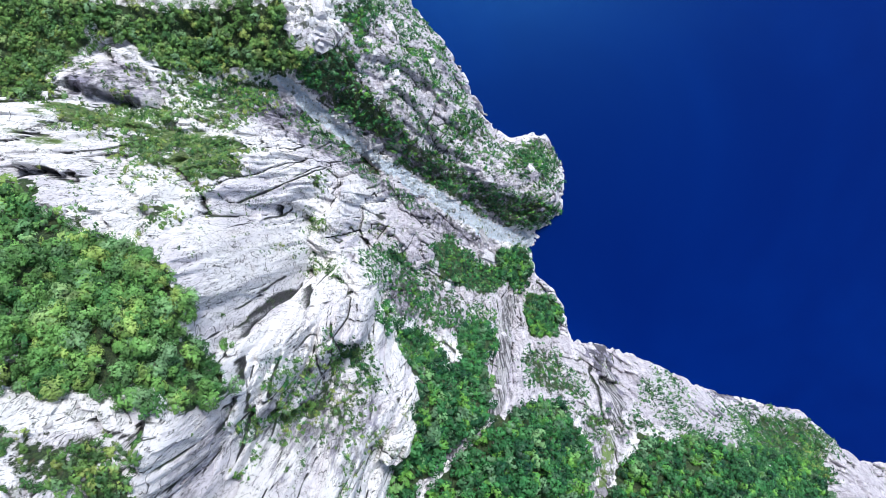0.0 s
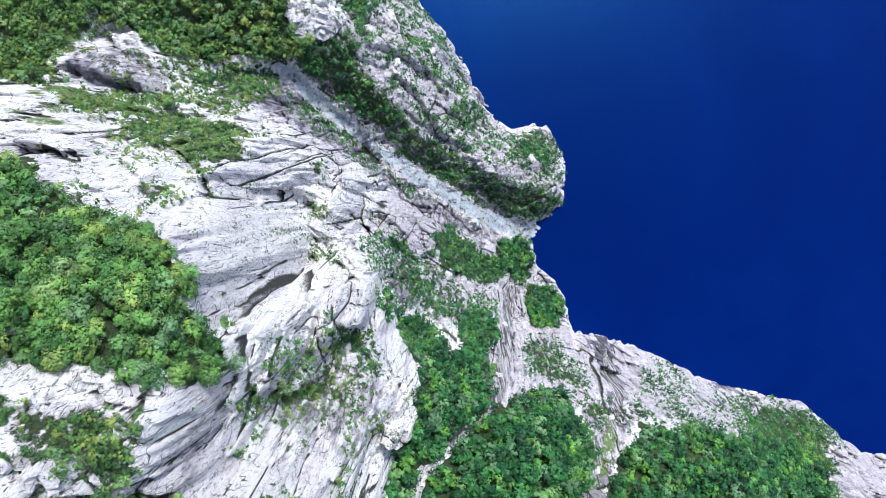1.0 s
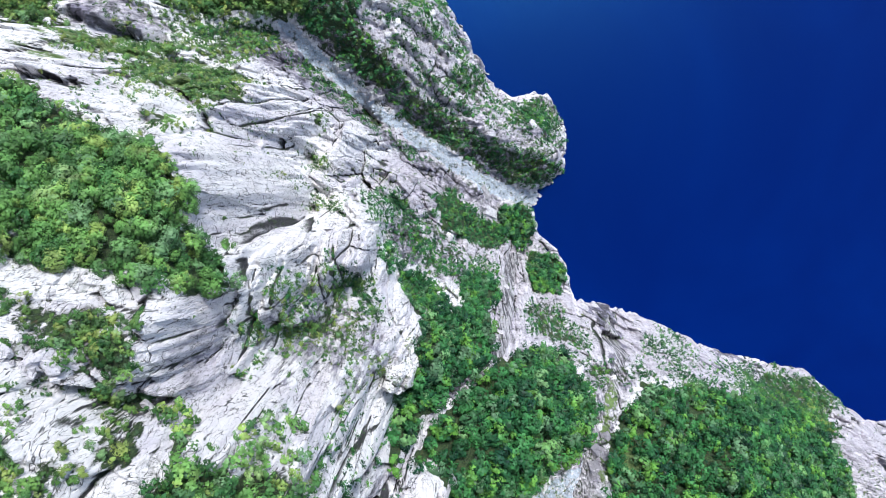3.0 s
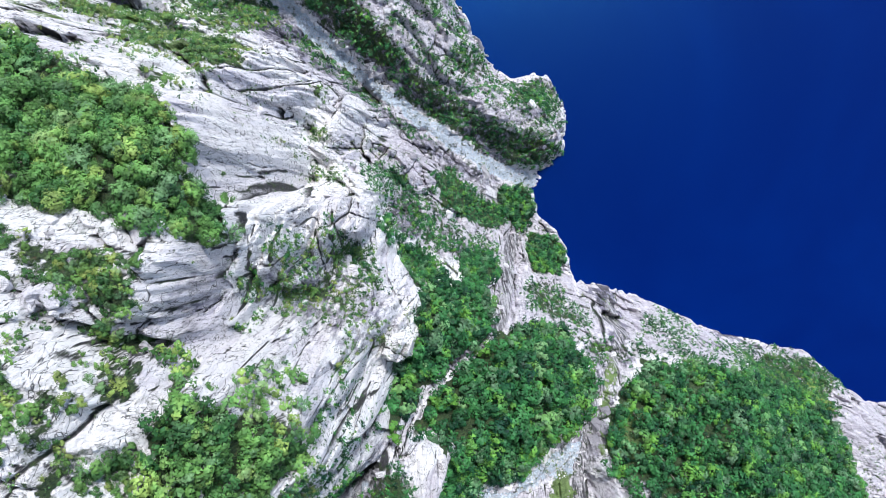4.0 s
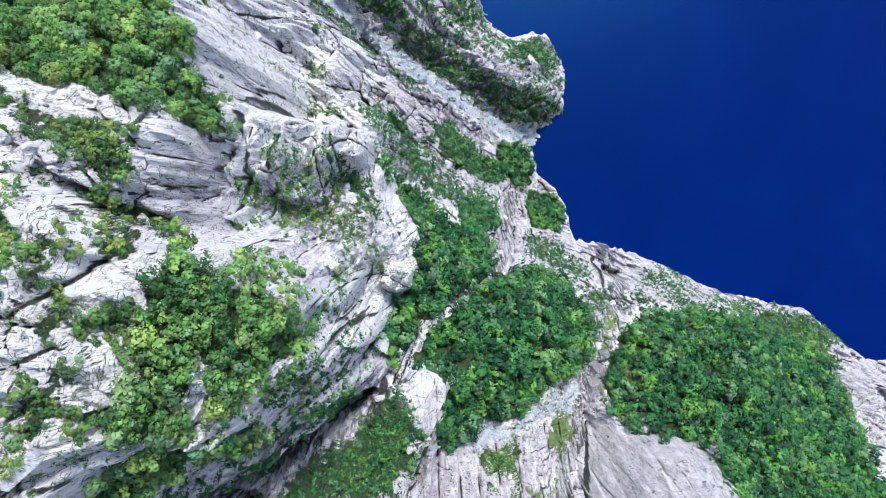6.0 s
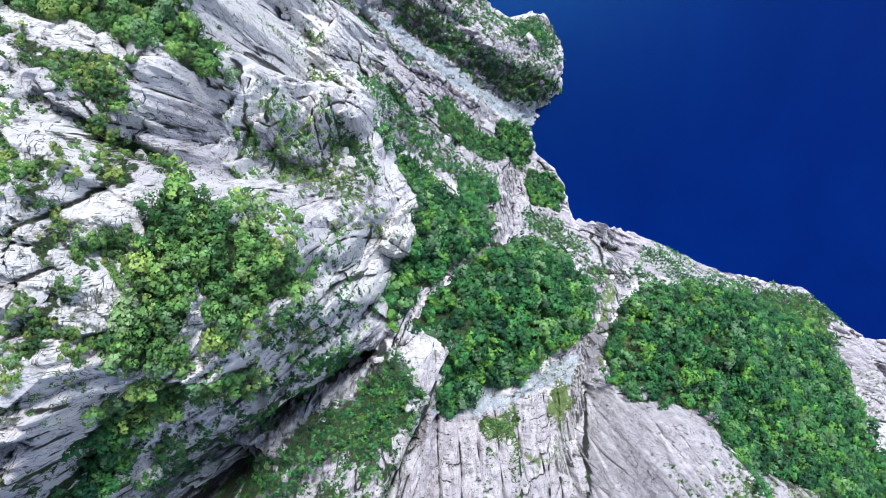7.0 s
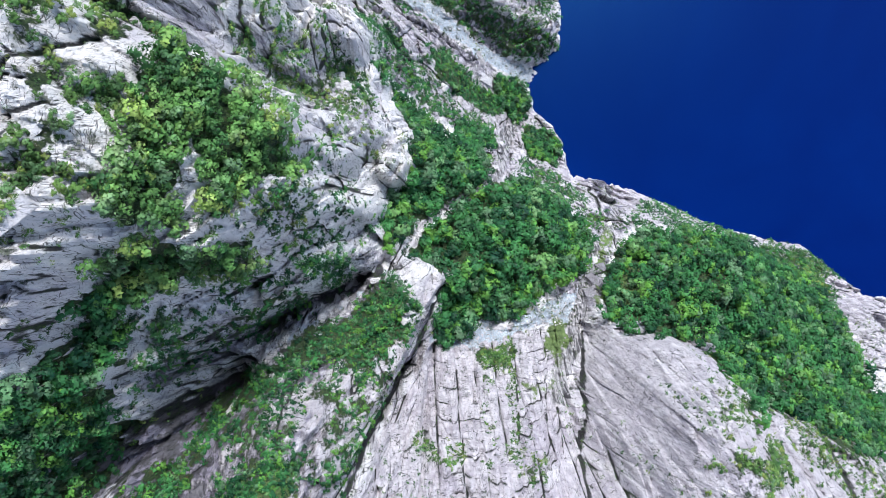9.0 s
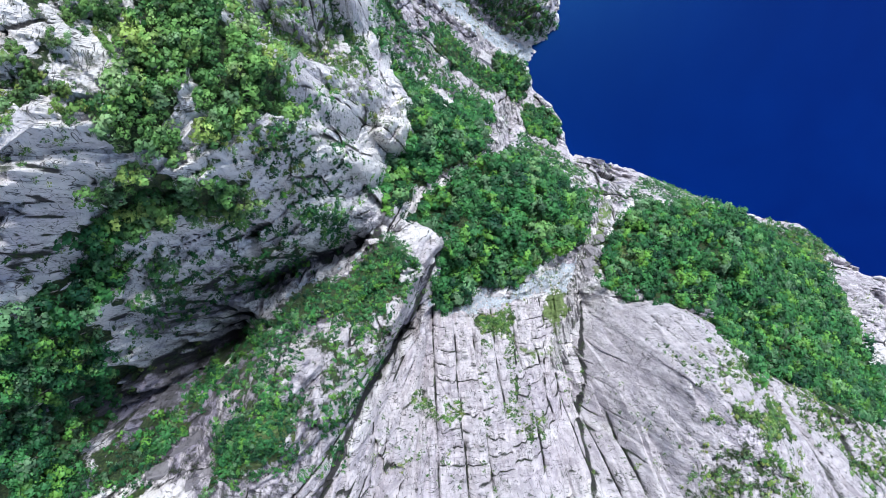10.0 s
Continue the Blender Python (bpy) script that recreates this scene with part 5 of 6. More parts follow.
def gneiss(name, covered):
    m, n, l, b = material(name, 0.85)
    plain = place_node(n, l, (1, 1, 1))
    big = noise_node(n, l, 0.06, 5, 0.6)
    mid = noise_node(n, l, 0.35, 7, 0.68)
    fine = noise_node(n, l, 2.2, 8, 0.75)
    grain = noise_node(n, l, 7.0, 4, 0.7)
    streak = noise_node(n, l, 1.0, 6, 0.65, place_node(n, l, (0.8, 0.65, 0.2)))
    band = noise_node(n, l, 1.0, 7, 0.7, place_node(n, l, (0.16, 0.9, 0.7), (20, 0, -34)), 0.8)
    rough = ramp(n, l, noise_node(n, l, 0.16, 5, 0.65), 0.42, 0.62)
    c = mix(n, l, ramp(n, l, big, 0.36, 0.56), (0.66, 0.62, 0.67), (0.82, 0.785, 0.785))
    c = mix(n, l, ramp(n, l, mid, 0.5, 0.72, 0, 0.8), c, (0.87, 0.855, 0.85))
    c = mix(n, l, ramp(n, l, streak, 0.53, 0.68, 0, 0.35), c, (0.36, 0.335, 0.38))
    c = mix(n, l, calc(n, l, "MULTIPLY", ramp(n, l, band, 0.54, 0.64, 0, 0.6), calc(n, l, "MULTIPLY_ADD", rough, 0.6, 0.4)), c, (0.33, 0.3, 0.33))
    c = mix(n, l, ramp(n, l, noise_node(n, l, 0.13, 6, 0.72), 0.53, 0.7, 0, 0.4), c, (0.64, 0.55, 0.47))
    c = mix(n, l, calc(n, l, "MULTIPLY", ramp(n, l, fine, 0.47, 0.35, 0.0, 0.85), calc(n, l, "MULTIPLY_ADD", rough, 0.75, 0.25)), c, (0.17, 0.165, 0.16))
    c = mix(n, l, ramp(n, l, grain, 0.44, 0.3, 0.0, 0.5), c, (0.25, 0.24, 0.25))
    speck = calc(n, l, "MULTIPLY", ramp(n, l, noise_node(n, l, 1.1, 9, 0.8), 0.56, 0.63, 0.0, 0.85), calc(n, l, "MULTIPLY_ADD", rough, 0.85, 0.15))
    c = mix(n, l, speck, c, mix(n, l, ramp(n, l, mid, 0.4, 0.6), (0.07, 0.075, 0.04), (0.17, 0.15, 0.12)))
    # hair joints that start and stop
    joint = 0.0
    for scale, turn, wide, deep in (((0.1, 0.75, 0.3), -38, 0.012, 0.8), ((0.7, 0.09, 0.3), 28, 0.01, 0.7), ((0.22, 1.6, 0.6), -18, 0.014, 0.6), ((1.5, 0.3, 0.5), 10, 0.014, 0.5)):
        lane = warped(n, l, place_node(n, l, scale, (0, 0, turn)), 2.0, 0.35)
        k = noise_node(n, l, 1.0, 2, 0.5, lane)
        k = calc(n, l, "ABSOLUTE", calc(n, l, "SUBTRACT", k, 0.5))
        some = ramp(n, l, noise_node(n, l, 0.32 + 0.2 * deep, 4, 0.65, place_node(n, l, (1, 1, 0.5), (0, 0, turn))), 0.47, 0.55, 0.0, deep)
        joint = calc(n, l, "MAXIMUM", joint, calc(n, l, "MULTIPLY", ramp(n, l, k, 0.0, wide, 1.0, 0.0), some))
    if covered:
        block_tone, gap = attribute_node(n, "tone"), attribute_node(n, "joint")
        own = calc(n, l, "ADD", block_tone, calc(n, l, "MULTIPLY", calc(n, l, "SUBTRACT", mid, 0.5), 0.6))
        c = mix(n, l, ramp(n, l, own, 0.5, 0.9, 0.0, 0.6), c, (0.84, 0.82, 0.81))
        # lavender on some blocks at random, imitating faces turned from the light
        c = mix(n, l, ramp(n, l, own, 0.45, 0.1, 0.0, 0.4), c, (0.51, 0.465, 0.54))
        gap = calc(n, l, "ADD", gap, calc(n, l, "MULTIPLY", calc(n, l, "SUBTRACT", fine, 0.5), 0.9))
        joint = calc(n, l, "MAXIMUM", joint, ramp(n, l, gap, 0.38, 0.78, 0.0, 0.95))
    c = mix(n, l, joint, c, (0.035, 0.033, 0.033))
    h = calc(n, l, "ADD", calc(n, l, "MULTIPLY", mid, 0.5), calc(n, l, "MULTIPLY", fine, 0.7))
    h = calc(n, l, "ADD", h, calc(n, l, "MULTIPLY", band, 0.22))
    h = calc(n, l, "ADD", h, calc(n, l, "MULTIPLY", grain, 0.06))
    h = calc(n, l, "SUBTRACT", h, calc(n, l, "MULTIPLY", joint, 0.5))
    if covered:
        scree, stream, wood, grass, seep_shade, lichen = (attribute_node(n, a) for a in ("scree", "stream", "wood", "grass", "seep_shade", "lichen"))
        aged = mix(n, l, ramp(n, l, calc(n, l, "MULTIPLY", calc(n, l, "ADD", streak, band), 0.5), 0.4, 0.57), (0.56, 0.505, 0.56), (0.25, 0.21, 0.27))
        aged = mix(n, l, ramp(n, l, mid, 0.55, 0.8), aged, (0.66, 0.63, 0.64))
        c = mix(n, l, calc(n, l, "MULTIPLY", ramp(n, l, calc(n, l, "ADD", lichen, calc(n, l, "MULTIPLY", calc(n, l, "SUBTRACT", big, 0.5), 1.2)), 0.3, 0.7), calc(n, l, "SUBTRACT", 0.62, calc(n, l, "MULTIPLY", joint, 0.62))), c, aged)
        # near-black for damp rock and for shade put into the colour
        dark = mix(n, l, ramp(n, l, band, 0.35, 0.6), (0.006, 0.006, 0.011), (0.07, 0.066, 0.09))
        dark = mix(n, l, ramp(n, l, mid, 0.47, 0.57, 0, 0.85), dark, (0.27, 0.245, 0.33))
        c = mix(n, l, ramp(n, l, calc(n, l, "ADD", seep_shade, calc(n, l, "MULTIPLY", calc(n, l, "SUBTRACT", streak, 0.5), 1.4)), 0.3, 0.75, 0, 0.92), c, dark)
        # black of joints and painted cleft shade, laid again over the dark zones
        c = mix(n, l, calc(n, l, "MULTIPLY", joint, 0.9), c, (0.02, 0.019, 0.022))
        stones = crack_node(n, l, 1.7, 0.16, plain)
        tone = mix(n, l, ramp(n, l, mid, 0.3, 0.7), (0.5, 0.58, 0.68), (0.76, 0.83, 0.9))
        tone = mix(n, l, calc(n, l, "MULTIPLY", stones, 0.35), tone, (0.2, 0.21, 0.24))
        c = mix(n, l, ramp(n, l, calc(n, l, "ADD", scree, calc(n, l, "MULTIPLY", mid, 0.5)), 0.5, 0.75), c, tone)
        wet = noise_node(n, l, 1.0, 5, 0.7, place_node(n, l, (1.3, 0.12, 0.12), (0, 0, 8)))
        tone = mix(n, l, ramp(n, l, wet, 0.42, 0.6), (0.07, 0.065, 0.075), (0.5, 0.48, 0.5))
        c = mix(n, l, ramp(n, l, calc(n, l, "ADD", stream, calc(n, l, "MULTIPLY", mid, 0.5)), 0.6, 0.85), c, tone)
        g = n.new("ShaderNodeNewGeometry")
        up = n.new("ShaderNodeSeparateXYZ")
        l.new(g.outputs["Normal"], up.inputs[0])
        moss = noise_node(n, l, 0.5, 8, 0.75)
        leafy = noise_node(n, l, 3.5, 5, 0.7)
        green = mix(n, l, ramp(n, l, leafy, 0.35, 0.65), (0.012, 0.035, 0.012), (0.06, 0.11, 0.028))
        green = mix(n, l, ramp(n, l, noise_node(n, l, 0.9, 4, 0.6), 0.56, 0.74, 0, 0.6), green, (0.13, 0.115, 0.04))
        green = mix(n, l, ramp(n, l, noise_node(n, l, 1.4, 4, 0.6), 0.62, 0.75, 0, 0.6), green, (0.12, 0.055, 0.03))
        shelf = calc(n, l, "MULTIPLY", ramp(n, l, up.outputs[2], 0.3, 0.7), ramp(n, l, moss, 0.53, 0.6))
        in_joint = calc(n, l, "MULTIPLY", ramp(n, l, moss, 0.5, 0.58, 0.0, 0.6), joint)
        zone = ramp(n, l, calc(n, l, "ADD", wood, calc(n, l, "MULTIPLY", calc(n, l, "SUBTRACT", moss, 0.5), 1.6)), 0.5, 0.62)
        cover = calc(n, l, "MAXIMUM", calc(n, l, "MULTIPLY", shelf, 0.8), calc(n, l, "MAXIMUM", zone, in_joint))
        c = mix(n, l, cover, c, green)
        turf = mix(n, l, ramp(n, l, leafy, 0.3, 0.7), (0.08, 0.15, 0.04), (0.2, 0.27, 0.09))
        c = mix(n, l, ramp(n, l, calc(n, l, "ADD", grass, calc(n, l, "MULTIPLY", calc(n, l, "SUBTRACT", moss, 0.5), 1.6)), 0.4, 0.7), c, turf)
        h = calc(n, l, "ADD", h, calc(n, l, "MULTIPLY", calc(n, l, "MULTIPLY", cover, leafy), 1.4))
        h = calc(n, l, "SUBTRACT", h, calc(n, l, "MULTIPLY", calc(n, l, "MULTIPLY", stones, scree), 0.7))
    if not covered:
        g = n.new("ShaderNodeNewGeometry")
        c = mix(n, l, ramp(n, l, g.outputs["Random Per Island"], 0.3, 1.0, 0.0, 0.5), c, (0.74, 0.725, 0.745))
        c = mix(n, l, ramp(n, l, g.outputs["Random Per Island"], 0.4, 0.0, 0.0, 0.5), c, (0.27, 0.25, 0.27))
        # tint: dirt on stream stones, stains and painted shade on broken blocks
        c = mix(n, l, attribute_node(n, "tint"), c, (0.1, 0.093, 0.115))
    l.new(c, b.inputs["Base Color"])
    bump(n, l, b, h, 1.0, 1.0)
    return m


def foliage(name, dark, light, gold):
    m, n, l, b = material(name, 0.55)
    info, geo = n.new("ShaderNodeObjectInfo"), n.new("ShaderNodeNewGeometry")
    own = calc(n, l, "FRACT", calc(n, l, "ADD", info.outputs["Random"], attribute_node(n, "tint")))
    stand = calc(n, l, "MULTIPLY", calc(n, l, "SUBTRACT", noise_node(n, l, 0.13, 4, 0.65), 0.5), 1.5)
    tint = calc(n, l, "MINIMUM", calc(n, l, "MAXIMUM", calc(n, l, "ADD", calc(n, l, "MULTIPLY", own, 1.05), calc(n, l, "ADD", stand, 0.0)), 0.0), 1.0)
    c = mix(n, l, tint, dark, light)
    c = mix(n, l, ramp(n, l, tint, 0.75, 1.0, 0, 0.6), c, gold)
    c = mix(n, l, calc(n, l, "MULTIPLY", geo.outputs["Random Per Island"], 0.16), c, light)
    c = mix(n, l, ramp(n, l, calc(n, l, "FRACT", calc(n, l, "MULTIPLY", own, 7.3)), 0.7, 1.0, 0, 0.6), c, (0.16, 0.27, 0.15))
    k = n.new("ShaderNodeHueSaturation")
    value(l, k.inputs["Value"], ramp(n, l, noise_node(n, l, 0.45, 4, 0.65), 0.3, 0.7, 0.5, 1.5))
    l.new(c, k.inputs["Color"])
    l.new(k.outputs[0], b.inputs["Base Color"])
    b.inputs["Specular IOR Level"].default_value = 0.25
    t = n.new("ShaderNodeBsdfTranslucent")
    l.new(k.outputs[0], t.inputs["Color"])
    s = n.new("ShaderNodeMixShader")
    s.inputs[0].default_value = 0.25
    l.new(b.outputs[0], s.inputs[1])
    l.new(t.outputs[0], s.inputs[2])
    l.new(s.outputs[0], n["Material Output"].inputs["Surface"])
    return m


def bark():
    m, n, l, b = material("birch_bark", 0.85)
    v = noise_node(n, l, 5.0, 6, 0.7, place_node(n, l, (1, 1, 0.3)))
    l.new(mix(n, l, ramp(n, l, v, 0.35, 0.65), (0.12, 0.1, 0.085), (0.42, 0.39, 0.36)), b.inputs["Base Color"])
    bump(n, l, b, v, 0.5, 0.05)
    return m


def fjord():
    m, n, l, b = material("fjord_water", 0.27)
    b.inputs["IOR"].default_value = 1.33
    b.inputs["Specular IOR Level"].default_value = 0.5
    b.inputs["Specular Tint"].default_value = (0.06, 0.45, 1.0, 1)
    drift = noise_node(n, l, 0.006, 4, 0.6, None, 0.6)
    l.new(mix(n, l, ramp(n, l, drift, 0.3, 0.7), (0.0, 0.004, 0.062), (0.0, 0.008, 0.085)), b.inputs["Base Color"])
    ripple = noise_node(n, l, 1.0, 5, 0.6, place_node(n, l, (0.9, 0.35, 1), (0, 0, 30)))
    swell = noise_node(n, l, 1.0, 3, 0.5, place_node(n, l, (0.12, 0.05, 1), (0, 0, 35)))
    bump(n, l, b, calc(n, l, "ADD", calc(n, l, "MULTIPLY", ripple, 0.25), swell), 0.12, 0.5)
    return m


ground_m = gneiss("gneiss_ground", True)
stone_m = gneiss("gneiss_stone", False)
birch_m = foliage("birch_leaves", (0.02, 0.085, 0.026), (0.155, 0.32, 0.08), (0.28, 0.33, 0.085))
rowan_m = foliage("valley_leaves", (0.004, 0.034, 0.02), (0.05, 0.205, 0.055), (0.15, 0.3, 0.035))
heath_m = foliage("heath_leaves", (0.016, 0.07, 0.022), (0.14, 0.26, 0.062), (0.25, 0.26, 0.075))
bark_m = bark()
water_m = fjord()


# ---- terrain ----
def stretch(lo, core_lo, core_hi, hi, steps):
    """Grid lines: even steps over the core (steps: (from, to, step)), widening outwards to lo and hi."""
    out = []
    for a, b, s in steps:
        out += list(np.arange(a, b, s))
    out.append(core_hi)
    d, v, left = steps[0][2], core_lo, []
    while v > lo:
        d *= 1.25
        v -= d
        left.append(v)
    d, v = steps[-1][2], core_hi
    while v < hi:
        d *= 1.25
        v += d
        out.append(v)
    return np.array(left[::-1] + out)


GX = stretch(-900, -100, 215, 900, [(-100, -76, 0.7), (-76, -45, 0.36), (-45, 2, 0.21), (2, 75, 0.4), (75, 215, 0.7)])
GY = stretch(-900, -150, 95, 800, [(-150, -128, 0.5), (-128, -97, 0.22), (-97, 25, 0.32), (25, 95, 0.5)])


def outline_distance(x, y, poly, closed=True):
    """Metres to a plan outline: inside is positive where closed."""
    best, inside = np.full(x.shape, 1e9), np.zeros(x.shape, bool)
    for a, b in zip(poly, poly[1:] + (poly[:1] if closed else [])):
        dx, dy = b[0] - a[0], b[1] - a[1]
        t = np.clip(((x - a[0]) * dx + (y - a[1]) * dy) / (dx * dx + dy * dy + 1e-9), 0, 1)
        best = np.minimum(best, np.hypot(x - a[0] - t * dx, y - a[1] - t * dy))
        if closed and a[1] != b[1]:
            inside ^= ((a[1] > y) != (b[1] > y)) & (x < (b[0] - a[0]) * (y - a[1]) / (b[1] - a[1]) + a[0])
    return np.where(inside, best, -best) if closed else best


def side_of_line(x, y, line):
    """Metres to a line, positive to its left, and metres from its nearer end along it."""
    best, side, at, run = np.full(x.shape, 1e9), np.ones(x.shape), np.zeros(x.shape), 0.0
    for a, b in zip(line[:-1], line[1:]):
        dx, dy = b[0] - a[0], b[1] - a[1]
        size = math.hypot(dx, dy) + 1e-6
        t = np.clip(((x - a[0]) * dx + (y - a[1]) * dy) / size ** 2, 0, 1)
        d = np.hypot(x - a[0] - t * dx, y - a[1] - t * dy)
        near = d < best
        side = np.where(near, np.where(dx * (y - a[1]) - dy * (x - a[0]) > 0, 1.0, -1.0), side)
        at, best = np.where(near, run + t * size, at), np.minimum(best, d)
        run += size
    return best * side, np.minimum(at, run - at)


def near_box(x, y, poly, margin):
    q = np.array(poly)
    return np.nonzero((x > q[:, 0].min() - margin) & (x < q[:, 0].max() + margin)
                      & (y > q[:, 1].min() - margin) & (y < q[:, 1].max() + margin))[0]


def zone_mask(x, y, zones, soft, wobble):
    out = np.zeros(x.shape)
    for _, density, _, poly in zones:
        i = near_box(x, y, poly, 4)
        d = outline_distance(x[i], y[i], poly) + wobble[i] - 0.35
        out[i] = np.maximum(out[i], np.clip(0.5 + d / soft, 0, 1) * (0.25 + 0.75 * density))
    return out


def smooth(v, lo, hi):
    t = np.clip((v - lo) / (hi - lo), 0, 1)
    return t * t * (3 - 2 * t)


def packed_blocks(u, v, seed, dome, tilt, spread):
    """Blocks packed side by side, in cell units: height of the foremost at each place, two numbers of its own, and the drop to the next."""
    iu, iv = np.floor(u).astype(np.int64), np.floor(v).astype(np.int64)
    best, second = np.full(len(u), -1e9), np.full(len(u), -1e9)
    own, other = np.zeros(len(u)), np.zeros(len(u))
    for du in (-1, 0, 1):
        for dv in (-1, 0, 1):
            r = [hash01(iu + du, iv + dv, iu * 0 + k, seed) - 0.5 for k in range(5)]
            x, y = u - (iu + du + 0.5 + 0.9 * r[0]), v - (iv + dv + 0.5 + 0.9 * r[1])
            h = spread * r[2] + tilt * (r[3] * x + r[4] * y) - dome * (x * x + y * y)
            first = h > best
            second = np.where(first, best, np.maximum(second, h))
            own, other = np.where(first, r[2], own), np.where(first, r[3], other)
            best = np.maximum(best, h)
    return best, own, other, best - second


def strike(x, y, bend, p):
    """The way the ledges run, in radians from east; it shifts at faults from north to south."""
    fault = y + 7 * value_noise(p / 20, 43)
    high = x + 4 * bend < -33
    a = np.where(fault > 9, -3.0, np.where(fault > -21, -38.0, np.where(fault > -43, np.where(high, -40.0, 72.0),
        np.where(fault > -63, np.where(high, -40.0, 44.0), np.where(high, 4.0, 33.0)))))
    a = np.where(x + 6 * bend > 52, -28.0, a)
    a = np.where((x + 3 * bend > -19) & (fault > 22), -34.0, a)
    return np.radians(a)


def rock_relief(p, sd, wood):
    """Metres by which the rock stands out from the even hillside, a tone for each block, and where joints, step feet
    and cleft floors are painted dark.
    """
    x, y = p[:, 0], p[:, 1]
    p = p * np.array([1, 1, 0.12])
    slab = smooth(x, 0, 6) * smooth(-x, -50, -46) * smooth(-y, 97, 103)
    prow = smooth(x, 46, 50) * smooth(-x, -100, -85) * smooth(-y, 97, 104)
    bend = fractal(p / 11, 41, 3)
    sway = fractal(p / 3.4, 45, 3)
    out = 1.1 * fractal(p / 15, 11, 3)
    a = strike(x, y, bend, p)
    a = np.where(prow > 0.5, np.radians(-52.0), np.where(slab > 0.5, np.radians(90.0), a))
    along = p[:, 0] * np.cos(a) + p[:, 1] * np.sin(a)
    across = p[:, 1] * np.cos(a) - p[:, 0] * np.sin(a) + 0.8 * p[:, 2] * (1 - slab)
    patch = smooth(value_noise(p / 18, 51), -0.5, 0.5)
    broken = smooth(fractal(p / 9, 53, 3), -0.35, 0.45)
    tone, joint = np.zeros(len(p)), np.zeros(len(p))
    # ledges: a short riser and a long tread, over and over
    for thick, high, seed in ((8.5, 2.0, 61), (3.4, 1.0, 65), (1.3, 0.42, 71)):
        u = across / thick + 0.35 * bend + 0.1 * sway + 0.12 * value_noise(p / thick, seed)
        f = u - np.floor(u)
        tread = np.where(f < 0.82, 0.5 - f / 0.82, (f - 0.82) / 0.18 - 0.5)
        out = out + tread * high * (0.3 + 0.7 * patch) * (1 - np.maximum(slab, 0.6 * prow))
    # blocks of three sizes, long along the strike
    for long, wide, tall, dome, tilt, spread, step, seed in ((12.0, 6.5, 3.6, 0.5, 1.0, 0.5, 1.6, 21), (4.6, 2.4, 1.5, 0.55, 1.1, 0.6, 0.8, 25), (1.7, 1.0, 0.5, 0.6, 1.1, 0.7, 0.25, 31)):
        u = along / long + 0.14 * bend + 0.05 * sway
        v = across / wide + 0.16 * bend + 0.08 * sway
        h, own, other, drop = packed_blocks(u, v, seed, dome, tilt, spread)
        part = 1.0 if wide > 6 else 0.4 + 0.6 * broken if wide > 2 else 0.25 + 0.75 * broken
        part = part * (1 - 0.7 * slab) * (1 - 0.35 * prow)
        out = out + (h * tall + own * step) * part
        tone = tone + own * (0.9 if wide > 6 else 0.6 if wide > 2 else 0.3) * (1 - 0.5 * slab)
        gap = np.exp(-drop * wide / 0.2) * smooth(other + 0.35 * value_noise(p / (1.2 * wide), seed + 3), -0.12, 0.2) * part
        out = out - gap * (0.9 if wide > 6 else 0.6 if wide > 2 else 0.15)
        joint = np.maximum(joint, gap * (1.0 if wide > 2 else 0.55))
    # slab: upright columns cut across by level joints
    u = x / 5.2 + 0.34 * value_noise(p / np.array([9, 40, 40]), 87) + 0.05 * sway
    col = np.floor(u).astype(np.int64)
    near = (0.5 - np.abs(u - col - 0.5)) * 5.2
    v = y / 2.3 + 9 * hash01(col, col * 0, col * 0, 89) + 0.3 * bend
    level = np.floor(v).astype(np.int64)
    rise = (0.5 - np.abs(v - level - 0.5)) * 2.3
    face = hash01(col, level, col * 0, 90)
    cut = np.exp(-near / 0.26) * smooth(value_noise(p / np.array([2, 7, 7]), 88), -0.45, 0.1)
    bed = 0.9 * np.exp(-rise / 0.22) * smooth(value_noise(p / np.array([5, 2, 2]), 86), -0.35, 0.2)
    out = out + slab * (1.1 * (hash01(col, col * 0, col * 0, 85) - 0.5) + 0.7 * (face - 0.5) - 1.3 * cut - 0.5 * bed
                        + 0.55 * value_noise(p / np.array([0.7, 4, 4]), 81) + 0.4 * value_noise(p / np.array([4, 1.6, 1.6]), 83))
    tone = tone + slab * 0.7 * (face - 0.5)
    joint = np.maximum(joint, slab * np.maximum(cut, bed))
    out = out * (1 - 0.6 * wood) + 0.3 * fractal(p / 1.5, 91, 3, 0.6)
    lines, steps = np.zeros(len(p)), np.zeros(len(p))
    for _, drop, reach, half, line in SCARPS:
        i = near_box(x, y, line, 4 * reach)
        d, ends = side_of_line(x[i], y[i], line)
        d = d + 0.5 * bend[i] + 0.35 * sway[i]
        away = np.maximum(np.abs(d) - half, 0)
        hold = smooth(ends, 0, 3.0)
        steps[i] += 0.5 * drop * np.clip(d / half, -1, 1) * np.exp(-away / reach) * hold
        # dark line painted along the foot of each step, as contact shade
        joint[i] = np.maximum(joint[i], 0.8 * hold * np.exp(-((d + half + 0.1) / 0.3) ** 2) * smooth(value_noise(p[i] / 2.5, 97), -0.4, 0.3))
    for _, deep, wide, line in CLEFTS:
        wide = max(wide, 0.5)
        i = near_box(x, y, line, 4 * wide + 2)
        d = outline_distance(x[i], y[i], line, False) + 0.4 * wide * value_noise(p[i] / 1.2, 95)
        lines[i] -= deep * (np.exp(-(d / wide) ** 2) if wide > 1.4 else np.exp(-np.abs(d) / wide))
